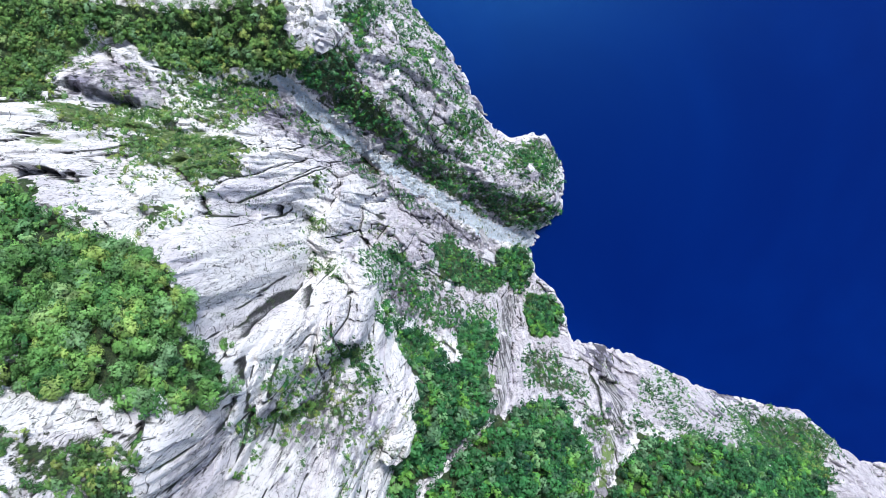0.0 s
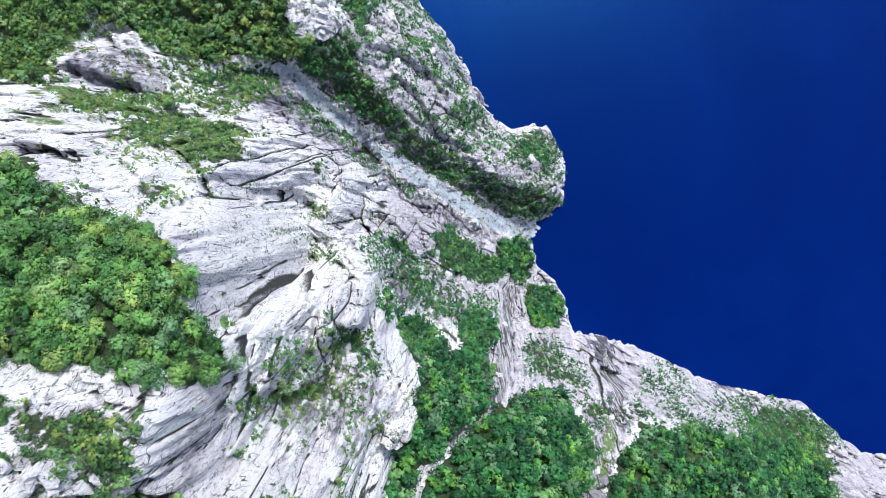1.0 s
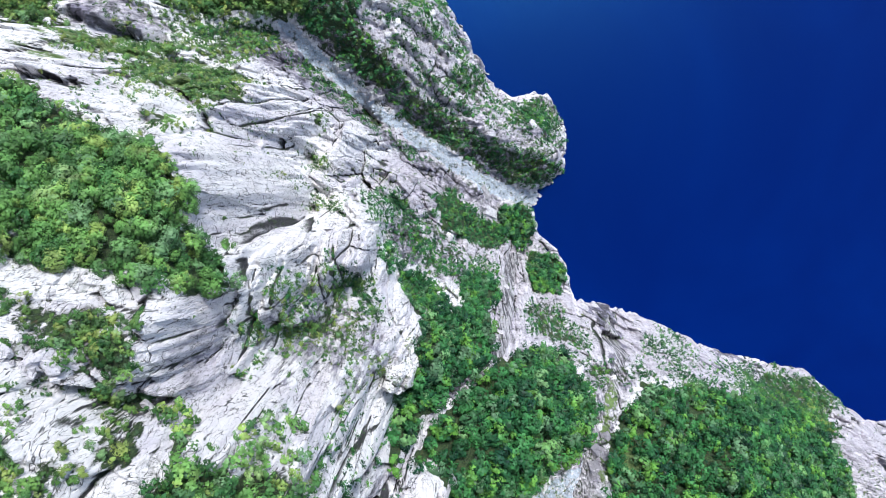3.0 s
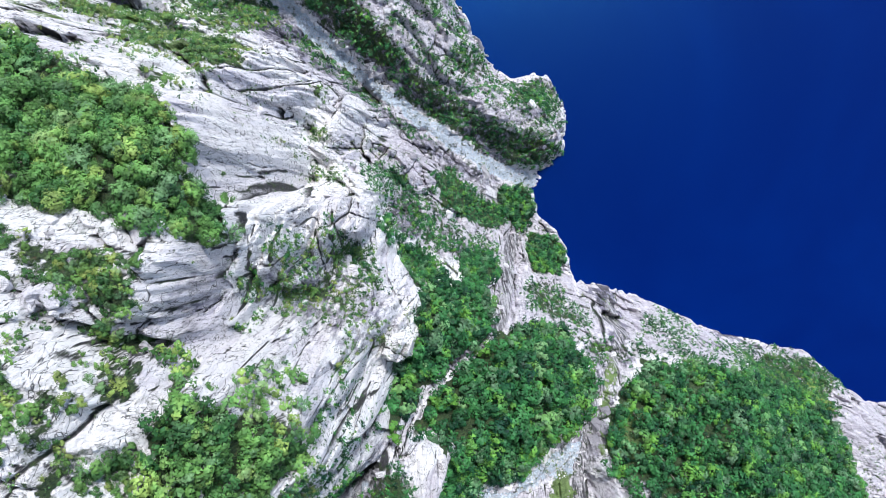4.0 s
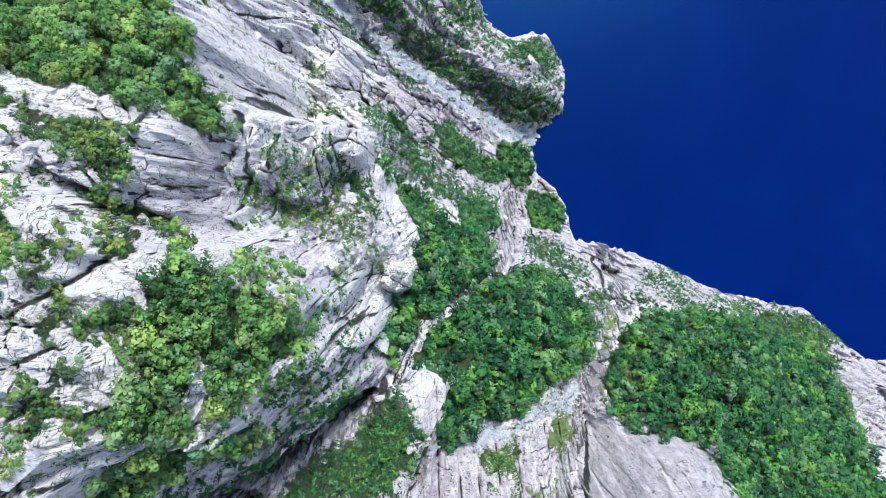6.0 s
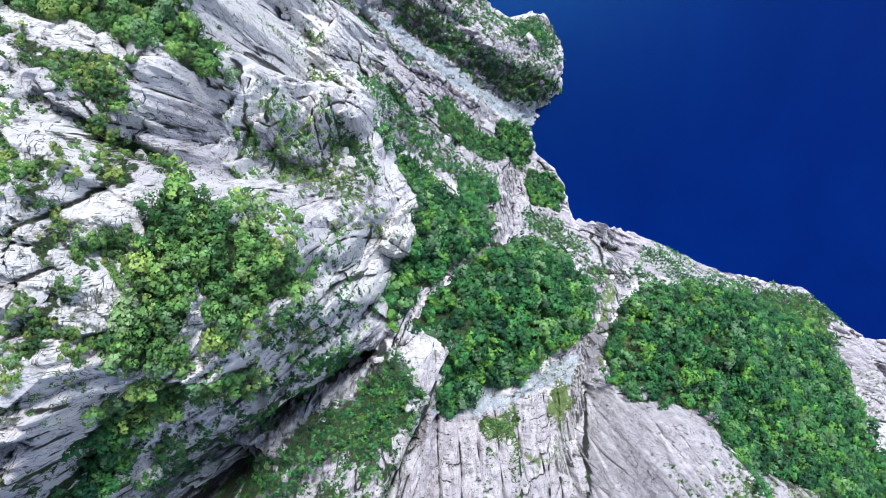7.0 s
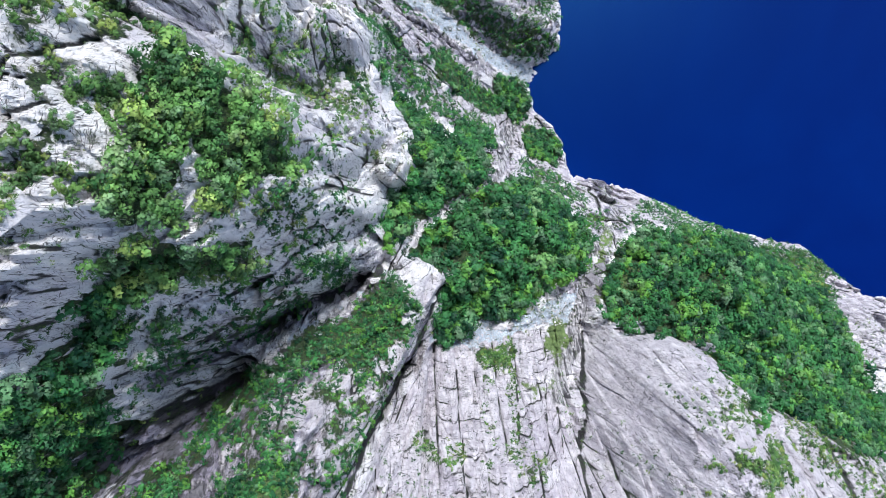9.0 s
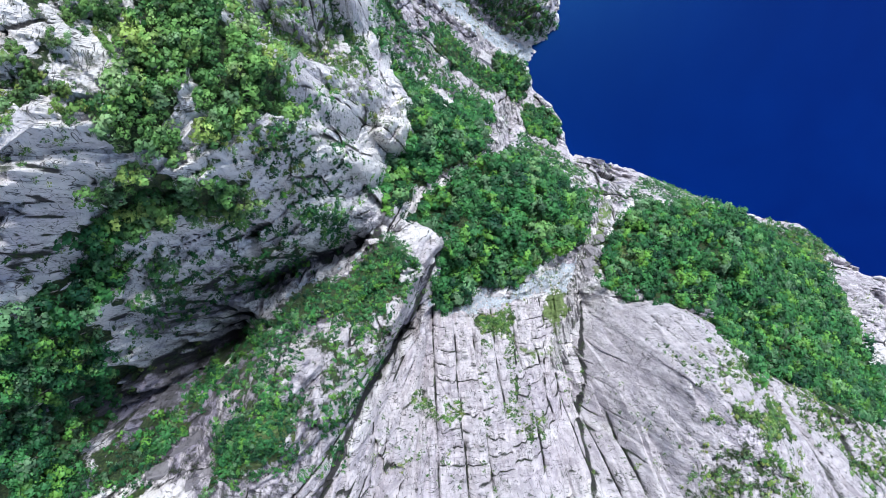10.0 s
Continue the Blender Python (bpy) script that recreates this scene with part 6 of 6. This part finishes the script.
        # black joint colour; on wide cleft floors it stands in for shade
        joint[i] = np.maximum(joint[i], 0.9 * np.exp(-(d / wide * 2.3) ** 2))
    return (out + 0.6 * steps) * smooth(sd, -0.5, 2.0), (lines + 0.4 * steps) * smooth(sd, -0.5, 2.0), 0.5 + 0.55 * tone, joint


def mesh_from_arrays(name, verts, faces, mats, tint=None):
    """A mesh from arrays of places and of faces with the same number of corners."""
    k = faces.shape[1]
    me = bpy.data.meshes.new(name)
    me.vertices.add(len(verts))
    me.vertices.foreach_set("co", verts.astype(np.float32).ravel())
    me.loops.add(faces.size)
    me.loops.foreach_set("vertex_index", faces.astype(np.int32).ravel())
    me.polygons.add(len(faces))
    me.polygons.foreach_set("loop_start", np.arange(0, faces.size, k, dtype=np.int32))
    me.update(calc_edges=True)
    me.shade_flat()
    for m in mats:
        me.materials.append(m)
    if tint is not None:
        me.attributes.new("tint", "FLOAT", "POINT").data.foreach_set("value", tint.astype(np.float32))
    return me


def build_terrain():
    x, y = np.meshgrid(GX, GY)
    shape = x.shape
    x, y = x.ravel(), y.ravel()
    h, sd = base_height(x, y)
    gy, gx = np.gradient(h.reshape(shape), GY, GX)
    nrm = np.stack([-gx.ravel(), -gy.ravel(), np.ones(x.size)], 1)
    nrm /= np.linalg.norm(nrm, axis=1)[:, None]
    p = np.stack([x, y, h], 1)
    wobble = 1.1 * fractal(p / 3.0, 3, 4, 0.65)
    masks = {"wood": np.maximum(zone_mask(x, y, WOODS, 1.0, wobble), 0.84 * zone_mask(x, y, SCRUBS, 4.0, wobble * 1.6)),
             "scree": zone_mask(x, y, SCREES, 1.5, wobble), "stream": zone_mask(x, y, STREAMS, 1.2, wobble * 0.6),
             "grass": zone_mask(x, y, GRASSES, 4.0, wobble * 1.6), "seep_shade": zone_mask(x, y, SEEPS_AND_SHADE, 1.8, wobble), "lichen": zone_mask(x, y, LICHENS, 8.0, wobble)}
    masks["wood"] = masks["wood"] * smooth(nrm[:, 2], 0.14, 0.34)
    relief, lines, masks["tone"], masks["joint"] = rock_relief(p, sd, np.clip(masks["wood"] + masks["scree"], 0, 1))
    relief = relief.reshape(shape)
    for axis in (0, 1):
        relief = 0.88 * relief + 0.06 * (np.roll(relief, 1, axis) + np.roll(relief, -1, axis))
    relief = relief.ravel()
    lines = lines.reshape(shape)
    for axis in (0, 1):
        lines = 0.5 * lines + 0.25 * (np.roll(lines, 1, axis) + np.roll(lines, -1, axis))
    p[:, 2] += relief * np.minimum(1 / nrm[:, 2], 3.0) + lines.ravel()
    idx = np.arange(x.size).reshape(shape)
    quads = np.stack([idx[:-1, :-1], idx[:-1, 1:], idx[1:, 1:], idx[1:, :-1]], -1).reshape(-1, 4)
    quads = quads[sd[quads].max(1) > -14]
    me = mesh_from_arrays("ground", p, quads, [ground_m])
    for key, v in masks.items():
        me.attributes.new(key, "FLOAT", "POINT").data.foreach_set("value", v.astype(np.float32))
    ob = new("ground", me)
    tagged(ob, "pale fractured gneiss mountainside falling steeply to the fjord", "cliff", kind="structure")
    return p.reshape(*shape, 3), masks["joint"].reshape(shape), nrm.reshape(*shape, 3), np.maximum(masks["wood"], masks["scree"]).reshape(shape), np.clip(0.9 * masks["seep_shade"] + 0.35 * masks["lichen"], 0, 0.9).reshape(shape)


TERRAIN, JOINTS, SLOPES, COVER, STAIN_SHADE = build_terrain()


def foot(x, y):
    """A place on the ground near x, y."""
    i, j = np.searchsorted(GX, x), np.searchsorted(GY, y)
    return Vector(TERRAIN[min(j, len(GY) - 1), min(i, len(GX) - 1)])


def build_water():
    bm = bmesh.new()
    bmesh.ops.create_grid(bm, x_segments=40, y_segments=40, size=2400)
    me = bpy.data.meshes.new("water")
    bm.to_mesh(me)
    bm.free()
    me.materials.append(water_m)
    tagged(new("water", me), "deep blue calm fjord water with faint ripples", "water", kind="structure")


build_water()


# ---- trees and shrubs ----
def leaf_crown(seed, radius, height, lumps, leaves, size, low):
    """Leaf sprays, gathered in lumps over an uneven dome. Returns places (n, 3) and triangles."""
    r = np.random.RandomState(seed)
    verts = []
    a = r.rand(lumps) * 2 * np.pi
    e = np.arcsin(np.clip(low + (1 - low) * r.rand(lumps), -1, 1))
    reach = 0.55 + 0.4 * r.rand(lumps)
    centres = np.stack([np.cos(a) * np.cos(e) * reach * radius, np.sin(a) * np.cos(e) * reach * radius, np.sin(e) * reach * height], 1)
    centres[0] = (0, 0, height * 0.75)
    for c in centres:
        lump = radius * (0.28 + 0.2 * r.rand())
        d = r.randn(leaves, 3)
        d[:, 2] += 0.5
        d /= np.linalg.norm(d, axis=1)[:, None]
        at = c + d * lump * (0.65 + 0.4 * r.rand(leaves, 1))
        n = 0.9 * d + 0.9 * (at / np.array([radius, radius, height])) + 0.22 * r.randn(leaves, 3)
        n /= np.linalg.norm(n, axis=1)[:, None]
        u = np.cross(n, r.randn(leaves, 3))
        u /= np.linalg.norm(u, axis=1)[:, None]
        v = np.cross(n, u)
        s = size * (0.6 + 0.8 * r.rand(leaves, 1))
        verts.append(np.stack([at - (u + 0.6 * v) * s, at + (u - 0.6 * v) * s, at + v * s - n * s * 0.2], 1))
    verts = np.concatenate(verts).reshape(-1, 3)
    return verts, np.arange(len(verts)).reshape(-1, 3)


def limb(a, b, ra, rb, sides):
    """A tapered limb from a to b."""
    a, b = np.array(a, float), np.array(b, float)
    d = (b - a) / np.linalg.norm(b - a)
    u = np.cross(d, (0.3, 0.9, 0.2))
    u /= np.linalg.norm(u)
    v = np.cross(d, u)
    t = np.arange(sides) * 2 * np.pi / sides
    ring = np.cos(t)[:, None] * u + np.sin(t)[:, None] * v
    verts = np.concatenate([a + ring * ra, b + ring * rb])
    k = np.arange(sides)
    up = (k + 1) % sides
    return verts, np.concatenate([np.stack([k, up, up + sides], 1), np.stack([k, up + sides, k + sides], 1)])


def woody(seed, height, reach, girth, limbs):
    r = np.random.RandomState(seed)
    bend = np.array([0.12 * r.randn(), 0.12 * r.randn(), height * 0.55])
    top = np.array([0.25 * r.randn(), 0.25 * r.randn(), height * 0.95])
    pieces = [limb((0, 0, -0.5), bend, girth, girth * 0.7, 6), limb(bend, top, girth * 0.7, girth * 0.25, 6)]
    for k in range(limbs):
        t = 2 * np.pi * (k + r.rand() * 0.6) / limbs
        base = bend * (0.5 + 0.5 * r.rand())
        tip = base + np.array([np.cos(t) * reach, np.sin(t) * reach, height * (0.25 + 0.25 * r.rand())])
        pieces.append(limb(base, tip, girth * 0.45, girth * 0.12, 4))
    verts, faces, at = [], [], 0
    for v, f in pieces:
        verts.append(v)
        faces.append(f + at)
        at += len(v)
    return np.concatenate(verts), np.concatenate(faces)


TREE_KINDS = 6
CROWNS = [leaf_crown(100 + k, 1.5 + 0.1 * (k % 3), 1.9 + 0.25 * (k % 2), 14 + k, 36, 0.15, -0.15) for k in range(TREE_KINDS)]
STEMS = [woody(200 + k, 3.2, 0.8, 0.09, 5) for k in range(TREE_KINDS)]
BUSHES = [leaf_crown(300 + k, 1.1, 0.9, 8 + k, 30, 0.13, 0.0) for k in range(TREE_KINDS)]
TWIGS = [woody(400 + k, 0.7, 0.4, 0.03, 4) for k in range(TREE_KINDS)]
FAR_CROWNS = [leaf_crown(500 + k, 1.5 + 0.1 * (k % 3), 1.9 + 0.25 * (k % 2), 9 + k % 2, 17, 0.22, -0.1) for k in range(TREE_KINDS)]
FAR_STEMS = [limb((0, 0, -0.5), (0.2 * (k % 3 - 1), 0.15, 3.0), 0.1, 0.04, 4) for k in range(TREE_KINDS)]
FAR_BUSHES = [leaf_crown(700 + k, 1.1, 0.9, 5 + k % 2, 12, 0.17, 0.0) for k in range(TREE_KINDS)]
FAR_TWIGS = [limb((0, 0, -0.3), (0.1, 0.05 * k, 0.6), 0.04, 0.02, 3) for k in range(TREE_KINDS)]
TUFTS = [leaf_crown(900 + k, 0.9, 0.5, 5, 9, 0.15, 0.0) for k in range(TREE_KINDS)]
CROWN_LIFT, BUSH_LIFT = 1.9, 0.3


def at_grid(values, x, y):
    """Values of the terrain grid at places in plan."""
    return values[np.clip(np.searchsorted(GY, y), 0, len(GY) - 1), np.clip(np.searchsorted(GX, x), 0, len(GX) - 1)]


def scattered(zones, step, seed, ragged=0.5):
    """Standing places over the zones: x, y, size, zone number."""
    r = np.random.RandomState(seed)
    out = []
    for k, (_, density, size, poly) in enumerate(zones):
        q = np.array(poly)
        s = 0.75 * step * size
        gx, gy = np.meshgrid(np.arange(q[:, 0].min() - 2, q[:, 0].max() + 2, s), np.arange(q[:, 1].min() - 2, q[:, 1].max() + 2, s))
        x = gx.ravel() + r.uniform(-0.45, 0.45, gx.size) * s
        y = gy.ravel() + r.uniform(-0.45, 0.45, gx.size) * s
        clump = value_noise(np.stack([x / 4, y / 4, 0 * x], 1), seed + 5)
        bare = np.zeros(x.shape, bool)
        for title, _, _, gap in SCREES + STREAMS + [z for z in SEEPS_AND_SHADE if z[0] == "wooded gully"]:
            i = near_box(x, y, gap, 1)
            bare[i] |= outline_distance(x[i], y[i], gap) > (0.6 if title == "wooded gully" else -0.4)
        edge = ragged * fractal(np.stack([x / 2.5, y / 2.5, 0 * x], 1), seed + 6, 3, 0.7)
        keep = ~bare & (outline_distance(x, y, poly) + edge > -0.1 * s) & (r.rand(x.size) < 0.56 * at_grid(1 / np.clip(SLOPES[..., 2], 0.55, 1), x, y) * np.clip(density - 0.45 * clump, 0, 1))
        out += [(x[i], y[i], size * (0.55 + 0.8 * r.rand() ** 1.3), k) for i in np.nonzero(keep)[0]]
    return out


def plant(name, label, category, group, woodpart, leafpart, lift, leaf_mat, spots, seed):
    """Single trees or shrubs: a stem and a crown under an Empty at the foot."""
    r = np.random.RandomState(seed)
    first = {}
    for x, y, size, _ in spots:
        k = r.randint(TREE_KINDS)
        at = foot(x, y)
        m = Matrix.LocRotScale(at, Euler((0.1 * r.randn(), 0.1 * r.randn(), r.uniform(0, 6.28))), Vector((size * r.uniform(0.85, 1.15), size * r.uniform(0.85, 1.15), size)))
        if k not in first:
            root = new(name)
            root.empty_display_size = 0.3
            tagged(root, label, category, group)
            wv, wf = woodpart[k]
            lv, lf = leafpart[k]
            stem = new("trunk" if lift > 1 else "stems", mesh_from_arrays("stem", wv, wf, [bark_m]))
            crown = new("crown", mesh_from_arrays("crown", lv + np.array([0, 0, lift]), lf, [leaf_mat], np.zeros(len(lv))))
            stem.parent = crown.parent = root
            root.matrix_basis = m
            first[k] = root
        else:
            made = copy_thing(first[k], Matrix.Identity(4))
            made.matrix_basis = m


def thicket(name, label, category, woodpart, leafpart, lift, leaf_mat, spots, seed):
    """Many trees or shrubs as one growth."""
    if not spots:
        return
    r = np.random.RandomState(seed)
    verts, faces, tint, mat, at = [], [], [], [], 0
    for x, y, size, _ in spots:
        k = r.randint(TREE_KINDS)
        t = r.uniform(0, 6.28)
        turn = np.array([[np.cos(t), -np.sin(t), 0], [np.sin(t), np.cos(t), 0], [0, 0, 1]]) * size
        shade = r.rand()
        for which, (v, f) in enumerate((woodpart[k], leafpart[k])):
            v = v + np.array([0, 0, lift * which])
            verts.append(v @ turn.T + np.array(foot(x, y)))
            faces.append(f + at)
            tint.append(np.full(len(v), shade))
            mat.append(np.full(len(f), which))
            at += len(v)
    me = mesh_from_arrays(name, np.concatenate(verts), np.concatenate(faces), [bark_m, leaf_mat], np.concatenate(tint))
    me.polygons.foreach_set("material_index", np.concatenate(mat).astype(np.int32))
    tagged(new(name, me), label, category, kind="stuff")


def grow():
    trees = scattered(WOODS, 1.5, 1)
    names = [z[0] for z in WOODS]
    near = ("bench wood", "hanging wood", "overhang wood")
    single = [s for s in trees if names[s[3]] in near][:300]
    plant("birch_tree", "bushy green mountain birch in a dense cliff wood", "tree", "birches of the upper woods", STEMS, CROWNS, CROWN_LIFT, birch_m, single, 2)
    chosen = set(id(s) for s in single)
    single = [s for s in trees if names[s[3]] == "valley wood"][:300]
    plant("rowan_tree", "round deep-green broadleaved tree of the valley wood", "tree", "trees of the valley wood", FAR_STEMS, FAR_CROWNS, CROWN_LIFT, rowan_m, single, 12)
    chosen |= set(id(s) for s in single)
    for wood in dict.fromkeys(names):
        spots = [s for s in trees if names[s[3]] == wood and id(s) not in chosen]
        mat = birch_m if wood in near else heath_m if wood == "upper slope wood" else rowan_m
        thicket("woodland", "dense green %s of small broadleaved trees" % wood, "trees", FAR_STEMS, FAR_CROWNS, CROWN_LIFT, mat, spots, 3)
    bushes = scattered(SCRUBS, 1.35, 4, 1.8)
    names = [z[0] for z in SCRUBS]
    single = [s for s in bushes if names[s[3]] in ("bench heath", "crest heath")][:300]
    plant("shrub", "low olive-green shrub in a rock hollow", "shrub", "shrubs of the crest", TWIGS, BUSHES, BUSH_LIFT, heath_m, single, 5)
    chosen = set(id(s) for s in single)
    for heath in dict.fromkeys(names):
        spots = [s for s in bushes if names[s[3]] == heath and id(s) not in chosen]
        thicket("scrub", "patchy green %s clinging to the rock" % heath, "shrubs", FAR_TWIGS, FAR_BUSHES, BUSH_LIFT, rowan_m if heath.split()[0] in ("north", "coast", "nose", "gully", "pinnacle", "ravine", "column") else heath_m, spots, 6)
    # tufts and seedlings on ledges and in joints
    r = np.random.RandomState(9)
    gx, gy = np.meshgrid(np.arange(-85, 205, 1.0), np.arange(-132, 78, 1.0))
    x = gx.ravel() + r.uniform(-0.6, 0.6, gx.size)
    y = gy.ravel() + r.uniform(-0.6, 0.6, gx.size)
    lush = fractal(np.stack([x / 8, y / 8, 0 * x], 1), 77, 4, 0.6) + 0.25 * smooth(x, 0, 40)
    rooted = at_grid(JOINTS, x, y)
    keep = (shore_distance(x, y) > 1.5) & (1.4 * lush + 0.95 * rooted > 0.88) & (r.rand(x.size) < 0.6)
    thicket("ledge_plants", "small green tufts and seedlings on rock ledges", "plants", FAR_TWIGS, TUFTS, 0.1, heath_m,
            [(x[i], y[i], 0.25 + 0.65 * r.rand() ** 2, 0) for i in np.nonzero(keep)[0]], 10)


grow()


# ---- loose rock ----
def stone_mesh(seed, squash):
    """A broken block of gneiss with flat faces and knocked edges."""
    r = np.random.RandomState(seed)
    bm = bmesh.new()
    bmesh.ops.create_cube(bm, size=2)
    for v in bm.verts:
        v.co = Vector((v.co.x * r.uniform(0.6, 1.1), v.co.y * r.uniform(0.55, 1.0), v.co.z * squash * r.uniform(0.6, 1.1))) + Vector(r.uniform(-0.22, 0.22, 3))
    bmesh.ops.bevel(bm, geom=bm.edges[:], offset=0.22, segments=1, affect="EDGES", profile=0.6)
    bmesh.ops.triangulate(bm, faces=bm.faces[:])
    me = bpy.data.meshes.new("boulder")
    bm.to_mesh(me)
    bm.free()
    me.shade_flat()
    me.materials.append(stone_m)
    return me


STONES = [stone_mesh(40 + k, 0.6 + 0.08 * (k % 3)) for k in range(6)]


def lay_boulders():
    """Boulders that can be told apart: x, y, half length."""
    r = np.random.RandomState(21)
    for x, y, size in BOULDERS:
        ob = new("boulder", STONES[r.randint(6)])
        ob.matrix_basis = Matrix.LocRotScale(foot(x, y) + Vector((0, 0, size * 0.2)), Euler((r.uniform(-0.3, 0.3), r.uniform(-0.3, 0.3), r.uniform(0, 6.28))), Vector((size, size * r.uniform(0.7, 1), size * r.uniform(0.6, 0.9))))
        tagged(ob, "pale angular gneiss boulder resting on the slope", "boulder", "boulders on the mountainside")


def lay_scree(name, label, zones, step, small, large, seed, dirt=0.0):
    """Stones past counting, joined."""
    r = np.random.RandomState(seed)
    verts, faces, at = [], [], 0
    shapes = []
    for me in STONES:
        v = np.zeros(len(me.vertices) * 3)
        me.vertices.foreach_get("co", v)
        shapes.append((v.reshape(-1, 3), np.array([p.vertices[:] for p in me.polygons])))
    for _, density, _, poly in zones:
        q = np.array(poly)
        gx, gy = np.meshgrid(np.arange(q[:, 0].min(), q[:, 0].max(), step), np.arange(q[:, 1].min(), q[:, 1].max(), step))
        x = gx.ravel() + r.uniform(-0.5, 0.5, gx.size) * step
        y = gy.ravel() + r.uniform(-0.5, 0.5, gx.size) * step
        for i in np.nonzero((outline_distance(x, y, poly) > 0) & (r.rand(x.size) < 0.7 * density))[0]:
            v, f = shapes[r.randint(6)]
            t, size = r.uniform(0, 6.28), small + (large - small) * r.rand() ** 3
            turn = np.array([[np.cos(t), -np.sin(t), 0], [np.sin(t), np.cos(t), 0], [0, 0, 1]]) * size
            verts.append(v @ turn.T + np.array(foot(x[i], y[i])) + np.array([0, 0, 0.1 * size]))
            faces.append(f + at)
            at += len(v)
    me = mesh_from_arrays(name, np.concatenate(verts), np.concatenate(faces), [stone_m], np.full(at, dirt))
    tagged(new(name, me), label, "stones", kind="stuff")


lay_boulders()
lay_scree("scree", "loose pale grey stones filling the gullies", SCREES, 0.7, 0.1, 0.38, 31)
lay_scree("stream_stones", "pale stones strewn along the dry stream bed", STREAMS, 1.2, 0.15, 0.6, 32, 0.4)


def break_rock():
    """Angular blocks and ledges of the rock face, along the strike and half sunk in the slope."""
    r = np.random.RandomState(51)
    box = np.array([(a, b, c) for a in (-1, 1) for b in (-1, 1) for c in (-1, 1)], float)
    sides = np.array([(0, 1, 3, 2), (4, 6, 7, 5), (0, 4, 5, 1), (2, 3, 7, 6), (0, 2, 6, 4), (1, 5, 7, 3)])
    verts, faces, stain_shade, at = [], [], [], 0
    for x0, x1, y0, y1, step, small, large in ((-78, 6, -130, 60, 1.15, 0.35, 1.9), (6, 200, -130, 80, 1.9, 0.5, 2.4)):
        gx, gy = np.meshgrid(np.arange(x0, x1, step), np.arange(y0, y1, step))
        x = gx.ravel() + r.uniform(-0.5, 0.5, gx.size) * step
        y = gy.ravel() + r.uniform(-0.5, 0.5, gx.size) * step
        broken = fractal(np.stack([x / 11, y / 11, 0 * x], 1), 55, 3)
        slab = (x > 0) & (x < 50) & (y < -98)
        keep = (shore_distance(x, y) > 1.0) & (at_grid(SLOPES, x, y)[:, 2] > 0.5) & (at_grid(COVER, x, y) < 0.4) & (r.rand(x.size) < np.where(slab, 0.02, np.clip(0.1 + 0.4 * broken, 0.0, 0.45)))
        for i in np.nonzero(keep)[0]:
            up = at_grid(SLOPES, x[i], y[i]) + 0.16 * r.randn(3)
            up /= np.linalg.norm(up)
            t = np.radians(85 + 45 * np.clip((20 + -y[i]) / 80, 0, 1) + (-100 if x[i] > 45 else 0)) + 0.22 * r.randn() - np.pi / 2
            lie = np.array([np.cos(t), np.sin(t), 0.0])
            lie -= up * (lie @ up)
            lie /= np.linalg.norm(lie)
            side = np.cross(up, lie)
            size = small + (large - small) * r.rand() ** 3
            v = box * np.array([size * r.uniform(0.9, 1.9), size * r.uniform(0.5, 1.0), size * r.uniform(0.35, 0.5)])
            v[1::2] *= np.array([r.uniform(0.7, 1.0), r.uniform(0.65, 1.0), 1.0])
            v += size * 0.2 * r.randn(8, 3)
            v[:, 2] -= 0.26 * size
            verts.append(v[:, :1] * lie + v[:, 1:2] * side + v[:, 2:] * up + np.array(foot(x[i], y[i])))
            faces.append(sides + at)
            stain_shade += [float(at_grid(STAIN_SHADE, x[i], y[i]))] * 8
            at += 8
    me = mesh_from_arrays("rock_blocks", np.concatenate(verts), np.concatenate(faces), [stone_m], np.array(stain_shade))
    tagged(new("rock_blocks", me), "angular pale gneiss blocks and ledges breaking the rock face", "rock", kind="stuff")


break_rock()
